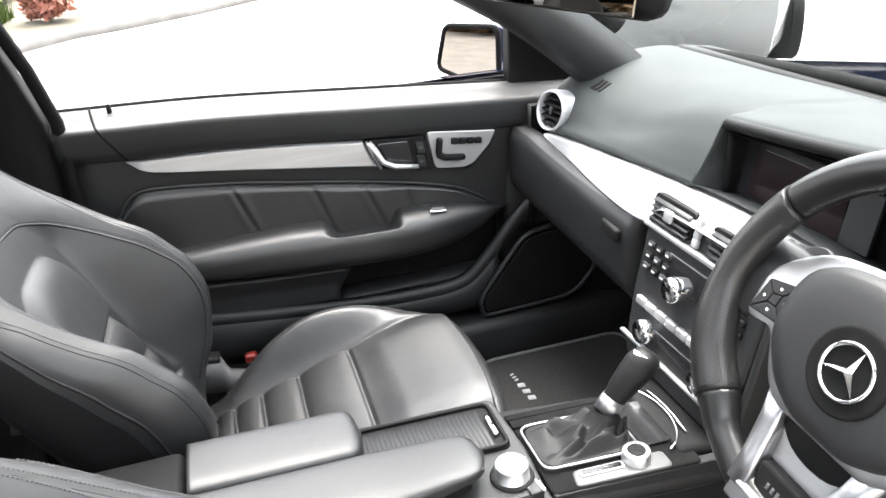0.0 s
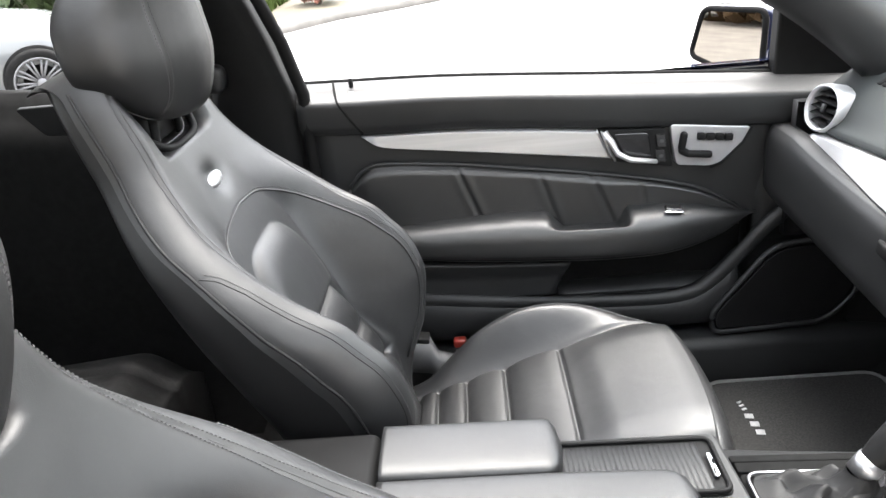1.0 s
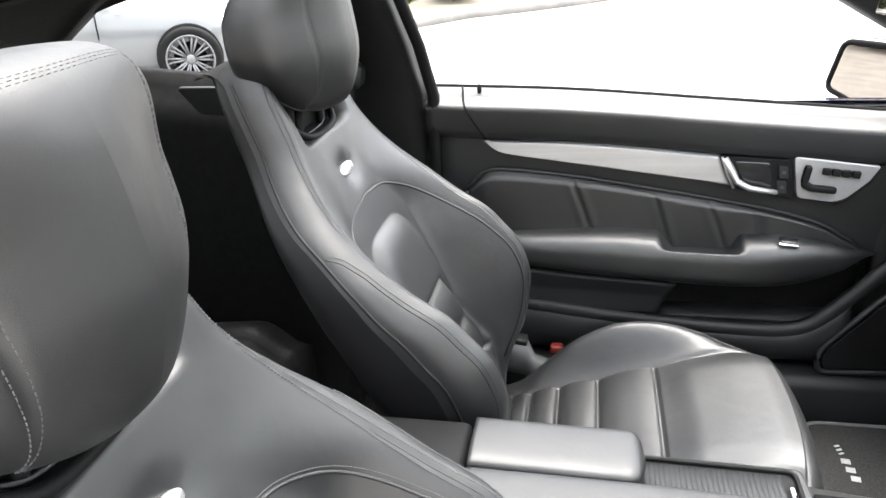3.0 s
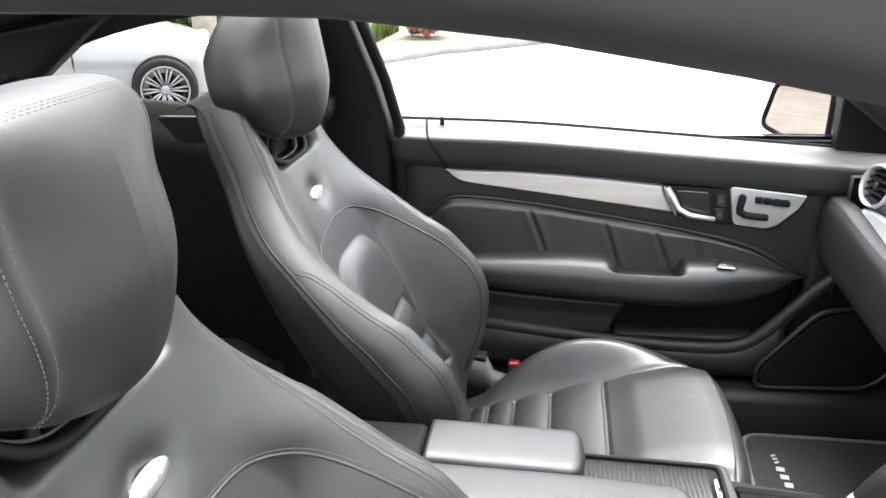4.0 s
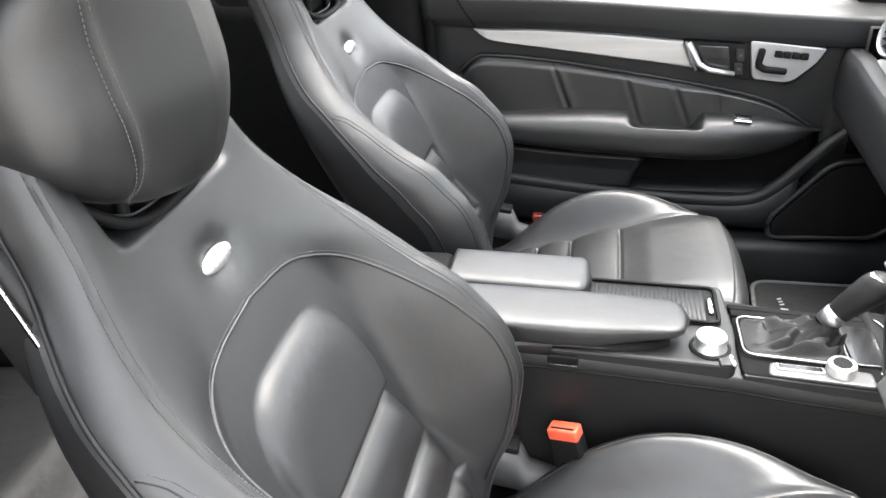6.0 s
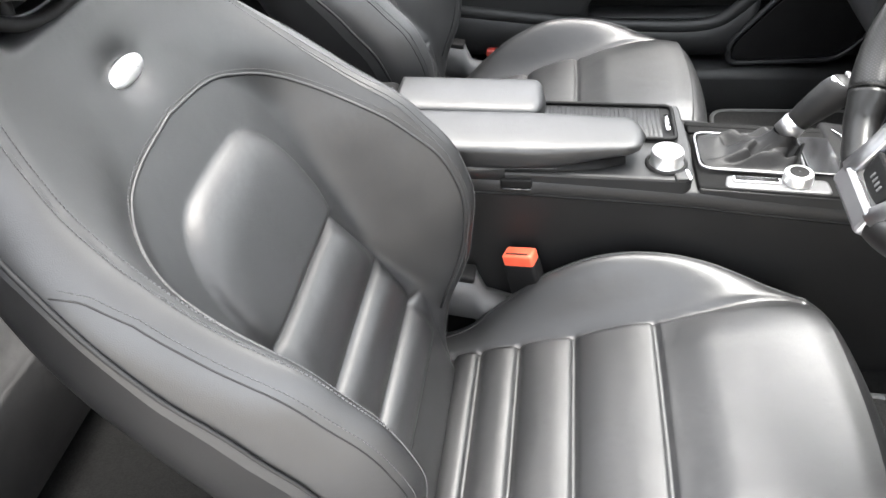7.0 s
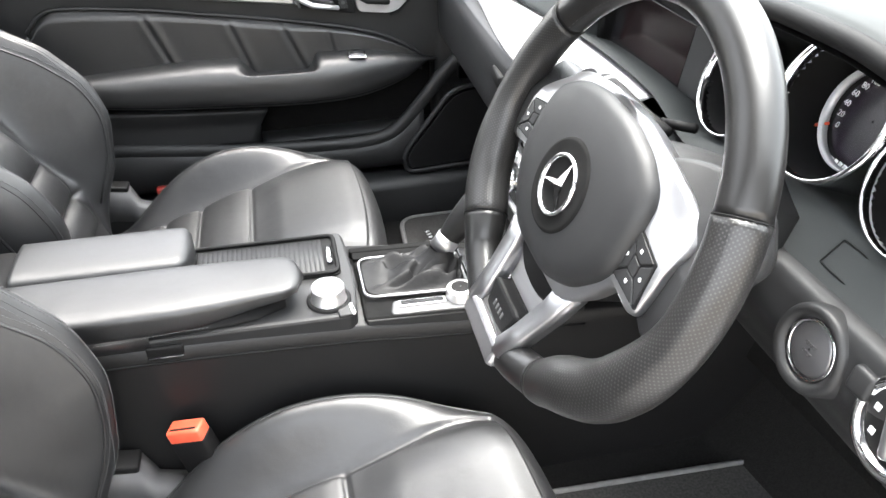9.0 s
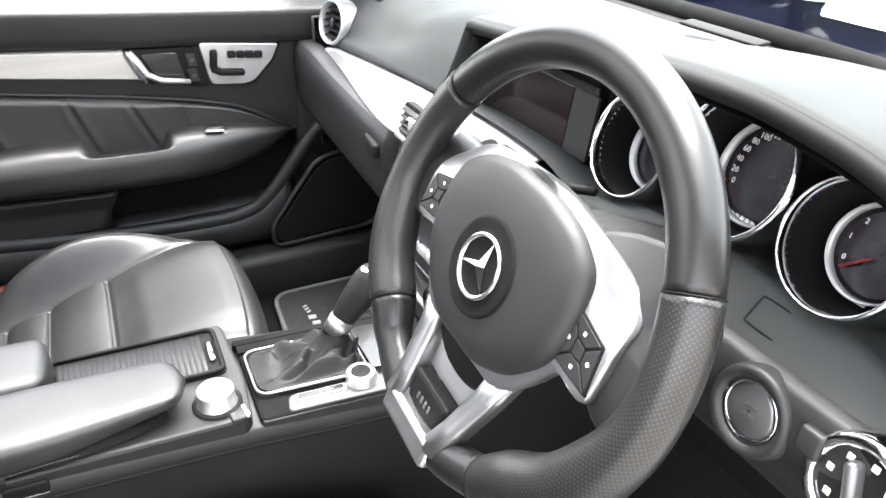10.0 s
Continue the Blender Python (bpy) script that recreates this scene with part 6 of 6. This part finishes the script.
for sx in (-1, 1):
    part("spoke_wing", loft([[fallen(sx * (0.10 + (x - 0.10) * k), 0.03 + (y - 0.03) * k, z) for x, y in (rounded(WING, 0.010, 4) if sx > 0 else reversed(rounded([(x, min(y, 0.050)) for x, y in WING], 0.004, 4)))] for z, k in ((-0.026, 0.86), (-0.016, 0.97), (-0.009, 1.0), (-0.004, 0.985), (-0.002, 0.93), (-0.002, 0.05))]), PLASTIC, wheel, "soft black wing between spoke and rim")
    Q = [(sx * 0.083, 0.028), (sx * 0.118, 0.019), (sx * 0.1235, -0.013), (sx * 0.086, -0.010)]
    cx, cy = sum(q[0] for q in Q) / 4, sum(q[1] for q in Q) / 4
    bed = part("switch_pad", plate(rounded([(cx + (x - cx) * 1.04, cy + (y - cy) * 1.04) for x, y in Q], 0.002), wf @ Matrix.Translation((0, 0, 0.0062)), 0.004, 0.0006), DARK, spk, "black switch pad")
    for i in range(4):
        p, q = Q[i], Q[(i + 1) % 4]
        cp, cq = [(cx + (a - cx) * 0.30, cy + (b - cy) * 0.30) for a, b in (p, q)]
        key = [p, q, cq, cp]
        mx, my = sum(a for a, _ in key) / 4, sum(b for _, b in key) / 4
        part("button", plate(rounded([(mx + (a - mx) * 0.90, my + (b - my) * 0.90) for a, b in key], 0.0015), wf @ Matrix.Translation((0, 0, 0.0072)), 0.002, 0.0006), PLASTIC, bed)
        part("button_print", rbox((0.0026, 0.0026, 0.0004), wf @ pose(mx, my, 0.0073, 0, 0, 45 * i), 0.0001, 1), WHITE, bed)
    part("button", plate(rounded([(cx + (a - cx) * 0.26, cy + (b - cy) * 0.26) for a, b in Q], 0.001), wf @ Matrix.Translation((0, 0, 0.0074)), 0.002, 0.0005), PLASTIC, bed)
    part("lower_spoke", loft([[wf @ Vector((x + a * wd, y, z0 + b * 0.007)) for a, b in ((-1, -1), (-1, 0.75), (-0.86, 1), (0.1, 1.25), (0.86, 1), (1, 0.75), (1, -1))] for x, y, z0, wd in ((sx * 0.053, -0.055, -0.004, 0.0120), (sx * 0.047, -0.082, -0.003, 0.0105), (sx * 0.039, -0.116, 0.003, 0.0100), (sx * 0.033, -0.142, 0.010, 0.0105))]), SPOKE, wheel, "satin silver lower spoke")
part("spoke_end", plate(rounded([(-0.038, -0.158), (0.038, -0.158), (0.038, -0.136), (-0.038, -0.136)], 0.005), wf @ Matrix.Translation((0, 0, 0.0178)), 0.020, 0.004), SPOKE, wheel, "satin silver joint of the lower spoke")
part("spoke_trim", plate(rounded([(-0.022, -0.138), (0.022, -0.138), (0.029, -0.110), (-0.029, -0.110)], 0.006), wf @ Matrix.Translation((0, 0, 0.009)), 0.014, 0.003), DARK, wheel, "dark insert of the lower spoke")
for k in range(4):
    part("maker_bar", rbox((0.003, 0.006, 0.0004), wf @ pose(-0.009 + 0.006 * k, -0.125, 0.0092), 0.0001, 1), GREYPL, wheel)
part("spoke_plate", plate(rounded([(-0.040, -0.112), (0.040, -0.112), (0.048, -0.064), (-0.048, -0.064)], 0.004), wf @ Matrix.Translation((0, 0, -0.008)), 0.004, 0.001), BRUSHED, wheel)
# paddle and stalks on the left
part("paddle", plate(rounded([(-0.137, 0.028), (-0.133, 0.052), (-0.116, 0.062), (-0.100, 0.058), (-0.098, 0.036)], 0.008), wf @ Matrix.Translation((0, 0, -0.030)), 0.004, 0.001), GREYPL, wheel, "satin grey shift paddle")
stk = part("wiper_stalk", tube([(0.672, -0.245, 0.846), (0.668, -0.205, 0.848), (0.665, -0.150, 0.847), (0.664, -0.118, 0.846)], lambda t: 0.0055 + 0.0065 * smooth(0.2, 0.8, t), 16), DARK, dash, "black control stalk")
part("stalk_end", tube([(0.664, -0.134, 0.8465), (0.6638, -0.126, 0.8465)], 0.0122, 16), GREYPL, stk)
part("short_stalk", tube([(0.706, -0.236, 0.842), (0.688, -0.204, 0.837)], 0.0048, 10), DARK, dash, "short black stalk")

# ---- centre console ----
con = thing("centre_console", (0.25, 0.0, 0.25), "black centre console with twin-lid armrest and silver gear surround", "console")
YL, YR = 0.094, -0.098


def con_top(x):
    return curve([(-0.25, 0.578), (0.10, 0.582), (0.38, 0.568), (0.45, 0.560), (0.60, 0.546), (0.72, 0.535)], x)


part("side_wall", loft([[(x, YR, 0.24), (x, YR - 0.002, con_top(x) - 0.026), (x, YR - 0.002, con_top(x) - 0.010), (x, YR + 0.003, con_top(x) - 0.006), (x, YL - 0.010, con_top(x) - 0.006), (x, YL + 0.001, con_top(x) - 0.014), (x, YL + 0.002, con_top(x) - 0.026), (x, YL, 0.24)] for x in [-0.30 + 1.30 * i / 26 for i in range(27)]], False, False), SHELL, con, "black console side")
part("edge_line", tube([(x, YR - 0.002, con_top(x) - 0.028) for x in [-0.20 + 0.88 * i / 30 for i in range(31)]], 0.0022, 6), DARK, con)


def slab(name, pts, z, depth, mat, parent, label="", rc=0.01, bev=0.003, slope=0.0, x0=0.0):
    m = pose(x0, 0, z, 0, slope, 0) @ Matrix.Translation((-x0, 0, 0))
    return part(name, plate(rounded(pts, rc), m, depth, bev), mat, parent, label)


tray = slab("tray", [(0.10, -0.097), (0.388, -0.099), (0.394, -0.02), (0.388, 0.094), (0.10, 0.094)], 0.582, 0.03, PLASTIC, con, "black flat tray", 0.014, 0.004, 1.2, 0.3)
slab("cubby_frame", [(0.185, -0.012), (0.378, -0.014), (0.378, 0.082), (0.185, 0.082)], 0.5845, 0.003, DARK, tray, "", 0.012, 0.001, 1.2, 0.3)
part("cubby_rim", tube([(x, y, 0.5868 - 0.021 * (x - 0.3)) for x, y in rounded([(0.188, -0.009), (0.375, -0.011), (0.375, 0.079), (0.188, 0.079)], 0.012)], 0.0030, 8, closed=True), DARK, tray, "raised dark rim of the roller cover")
for k in range(26):
    part("roller_rib", rbox((0.00635, 0.082, 0.003), pose(0.200 + 0.0062 * k, 0.034, 0.5853 - 0.00013 * k, 0, 1.2, 0), 0.0004, 1), PLASTIC, tray)
part("cover_handle", rbox((0.008, 0.040, 0.006), pose(0.366, 0.030, 0.5865), 0.003), CHROME, tray, "small chrome handle")
kn = part("control_knob", lathe([(0.0245, -0.004), (0.0245, 0.0), (0.0205, 0.002), (0.0205, 0.018), (0.0195, 0.0205), (0.001, 0.0215)], Matrix.Translation((0.357, -0.064, 0.582)), 48), KNOB, con, "large chrome rotary controller")
part("knob_base", lathe([(0.027, -0.004), (0.027, 0.002), (0.0225, 0.003), (0.0225, 0.0)], Matrix.Translation((0.357, -0.064, 0.5815)), 40), DARK, kn)
part("return_button", rbox((0.018, 0.024, 0.005), pose(0.374, -0.089, 0.581, 0, 1, 6), 0.002), PLASTIC, tray)
part("button_edge", rbox((0.006, 0.022, 0.005), pose(0.383, -0.089, 0.5815, 0, 1, 6), 0.002), CHROME, tray)


LID_BACK = -0.012      # rear end of both lids


def lid(name, y0, y1, x1, taper, label):
    secs = []
    for i in range(41):
        t = i / 40
        x = LID_BACK + (x1 - LID_BACK) * t
        e = smooth(0.0, 0.05, 1 - t)
        tip = taper * smooth(0.55, 1.0, t)
        r = math.sqrt(max(0.0, 1 - (max(0.0, t - 0.90) / 0.10) ** 2.4)) * 0.92 + 0.08
        zt = 0.625 - 0.004 * t - 0.006 * (1 - r) - tip * 0.006
        zb = 0.586 + tip * 0.014
        ym, hw = (y0 + y1) / 2 + tip * 0.010, (y1 - y0) / 2 * r * (1 - 0.22 * tip)
        zc, hz = (zt + zb) / 2, (zt - zb) / 2 * (0.35 + 0.65 * r)
        ring = []
        for k in range(56):
            a = 2 * math.pi * k / 56
            ring.append((x, ym + hw * math.copysign(abs(math.cos(a)) ** 0.36, math.cos(a)), zc + hz * math.copysign(abs(math.sin(a)) ** 0.42, math.sin(a)) + 0.003 * math.cos((math.copysign(abs(math.cos(a)) ** 0.35, math.cos(a))) * 1.4)))
        secs.append(ring)
    return part(name, loft(secs), LEATHER, con, label)


lid("armrest_lid", -0.100, -0.001, 0.330, 1.0, "long black leather armrest lid")
lid("armrest_lid", 0.001, 0.096, 0.198, 0.0, "short black leather armrest lid")
part("armrest_body", loft([[(x, YR + 0.004 * k, z) for k, z in ((0, 0.570), (0, 0.592), (2, 0.598))] + [(x, YL - 0.004 * k, z) for k, z in ((2, 0.598), (0, 0.592), (0, 0.570))] for x in (-0.012, 0.07, 0.15)]), LEATHER, con)
part("armrest_hinge", rbox((0.20, 0.188, 0.060), pose(-0.116, -0.002, 0.588), 0.012), DARK, con, "matt black hinge housing behind the armrest")
part("skirt_stitching", stitches([[((0.0 + 0.0022 * i, -0.1002, 0.590 + 0.004 * smooth(0.10, 0.20, 0.0022 * i)), (0, -1, 0)) for i in range(101)]], 0.003, 0.0016, 0.0008), THREAD, con)
part("armrest_chin", loft([[(x, -0.094 + b, 0.575), (x, -0.098 + b, 0.592 - c), (x, -0.012, 0.594 - c), (x, -0.012, 0.575)] for x, b, c in ((0.15, 0.0, 0.0), (0.22, 0.004, 0.002), (0.27, 0.012, 0.004), (0.305, 0.030, 0.006))]), DARK, con)
part("side_slot", rbox((0.042, 0.006, 0.014), pose(0.165, YR - 0.001, con_top(0.165) - 0.011, 0, 1, 0), 0.003), DARK, con)
part("slot_lip", rbox((0.040, 0.005, 0.002), pose(0.165, YR - 0.0035, con_top(0.165) - 0.018, 0, 1, 0), 0.0009, 1), GLOSS, con)
# gear surround
slab("gear_bed", [(0.397, -0.096), (0.60, -0.098), (0.60, 0.034), (0.397, 0.034)], 0.568, 0.018, SEAL, con, "", 0.008, 0.003, 2.6, 0.4)
gp = slab("gear_plate", [(0.428, -0.094), (0.56, -0.096), (0.56, -0.066), (0.434, -0.066)], 0.570, 0.02, GREYPL, con, "dark satin gear surround", 0.008, 0.003, 2.6, 0.4)
slab("side_rail", [(0.398, -0.097), (0.68, -0.099), (0.68, -0.085), (0.398, -0.085)], 0.566, 0.02, PLASTIC, con, "", 0.004, 0.002, 3.0, 0.4)
slab("side_rail", [(0.394, 0.050), (0.68, 0.052), (0.68, 0.064), (0.394, 0.062)], 0.571, 0.02, SEAL, con, "", 0.004, 0.002, 3.0, 0.4)
slab("gloss_strip", [(0.397, 0.034), (0.60, 0.034), (0.60, 0.050), (0.397, 0.050)], 0.5700, 0.004, SEAL, con, "black strip beside the gear surround", 0.003, 0.001, 2.6, 0.4)
slab("gloss_panel", [(0.540, -0.055), (0.60, -0.055), (0.60, 0.034), (0.54, 0.034)], 0.5725, 0.004, GLOSS, con, "glossy black panel", 0.006, 0.001, 2.6, 0.4)
part("boot_frame", tube([(x, y, 0.5735 - 0.045 * (x - 0.4)) for x, y in rounded([(0.402, -0.060), (0.534, -0.062), (0.536, 0.028), (0.402, 0.028)], 0.016)], 0.0019, 8, closed=True), SPOKE, con, "chrome frame of the gear boot")


def boot(u, v):
    a = 2 * math.pi * u
    c, s = math.cos(a), math.sin(a)
    bx, by = 0.469 + 0.064 * math.copysign(abs(c) ** 0.35, c), -0.016 + 0.042 * math.copysign(abs(s) ** 0.35, s)
    tx, ty = 0.510 + 0.015 * c, -0.012 + 0.015 * s
    q = v ** 0.8
    puff = math.sin(math.pi * min(1.0, v * 1.02))
    fold = puff * (0.0050 * math.sin(5 * a + 6 * v) + 0.0035 * math.sin(9 * a - 7 * v + 1) + 0.003 * math.sin(2 * a + 14 * v))
    return (bx + (tx - bx) * q + fold * 0.8, by + (ty - by) * q + fold * 0.6, 0.5735 - 0.045 * (bx + (tx - bx) * q - 0.4) + 0.034 * v ** 4 + 0.008 * puff + fold)


part("gear_boot", grid(boot, 90, 40), BOOT, con, "creased black leather gear boot")
gear = part("gear_lever", loft([[Vector(p) + Vector((0.0, math.cos(2 * math.pi * k / 24) * w, 0)) + Vector((0.78, 0, -0.62)) * (math.sin(2 * math.pi * k / 24) * d) for k in range(24)] for p, w, d in (((0.508, -0.010, 0.594), 0.0125, 0.0125), ((0.517, -0.010, 0.609), 0.0135, 0.014), ((0.530, -0.010, 0.626), 0.0175, 0.017), ((0.544, -0.010, 0.642), 0.0205, 0.0195), ((0.557, -0.010, 0.656), 0.0220, 0.0215), ((0.566, -0.010, 0.666), 0.0205, 0.0195), ((0.572, -0.010, 0.672), 0.013, 0.012))]), BOOT, con, "black leather gear lever")
part("lever_collar", tube([(0.509, -0.010, 0.597), (0.521, -0.010, 0.615)], 0.0160, 24), SPOKE, gear, "satin silver collar")
part("lever_cap", lathe([(0.0165, -0.004), (0.0150, 0.002), (0.010, 0.004), (0.001, 0.0045)], frame_at((0.563, -0.010, 0.671), (0.35, 0, 0.93), (0, -1, 0)), 32), CHROME, gear, "silver lever cap")
slab("gear_display", [(0.440, -0.082), (0.500, -0.082), (0.500, -0.070), (0.440, -0.070)], 0.5720, 0.003, SATIN, gp, "satin-framed gear display", 0.003, 0.001, 2.6, 0.4)
slab("display_window", [(0.443, -0.080), (0.497, -0.080), (0.497, -0.072), (0.443, -0.072)], 0.5726, 0.002, GLOSS, gp, "", 0.002, 0, 2.6, 0.4)
dk = part("drive_knob", lathe([(0.0185, -0.004), (0.0180, 0.010), (0.0165, 0.013), (0.012, 0.0125), (0.001, 0.012)], Matrix.Translation((0.520, -0.072, 0.566)), 36), KNOB, con, "chrome drive mode knob")
part("knob_face", lathe([(0.0118, 0.0132), (0.001, 0.0136)], Matrix.Translation((0.520, -0.072, 0.566)), 24), DARK, dk)
slab("knob_base", [(0.500, -0.088), (0.545, -0.088), (0.545, -0.058), (0.500, -0.058)], 0.5685, 0.004, GLOSS, con, "", 0.004, 0.001, 2.6, 0.4)
part("tray_arc", tube([(0.555 + 0.05 * math.cos(a), 0.0 + 0.075 * math.sin(a), 0.566) for a in [radians(-75 + 120 * i / 24) for i in range(25)]], 0.0016, 8), CHROME, con, "curved chrome edge")
part("front_bin", rbox((0.10, 0.16, 0.03), pose(0.625, 0.0, 0.545, 0, 8, 0), 0.01), DARK, con)
part("bin_edge", tube([(0.605, -0.05 + 0.1 * i / 12, 0.566 + 0.006 * math.sin(math.pi * i / 12)) for i in range(13)], 0.0014, 8), CHROME, con)

# ---- floor mats ----
def floor_mat(pts, z, label, bars):
    ob = thing("floor_mat", (sum(p[0] for p in pts) / len(pts), sum(p[1] for p in pts) / len(pts), z), label, "floor mat", "floor mats")
    part("carpet_top", plate(rounded(pts, 0.04), Matrix.Translation((0, 0, z + 0.010)), 0.012, 0.003), MATPILE, ob)
    part("binding", tube([(x, y, z + 0.008) for x, y in rounded(pts, 0.04)], 0.0055, 8, closed=True), BIND, ob)
    if bars:
        for k in range(3):
            part("maker_bar", rbox((0.010, 0.005, 0.0012), pose(0.600 + 0.0012 * k, 0.566 - 0.011 * k, z + 0.0110, 0, 0, 24), 0.0004, 1), GREYPRINT, ob)
        for k in range(3):
            part("maker_bar", rbox((0.016, 0.014, 0.0012), pose(0.604 + 0.002 * k, 0.522 - 0.024 * k, z + 0.0110, 0, 0, -8), 0.0004, 1), GREYPRINT, ob)
floor_mat([(0.552, 0.638), (0.90, 0.638), (0.90, 0.15), (0.52, 0.15)], 0.252, "black carpet mat with a small pale mark", True)
floor_mat([(0.55, -0.155), (1.0, -0.175), (1.0, -0.60), (0.55, -0.60)], 0.252, "black carpet mat with a raised bound edge", False)
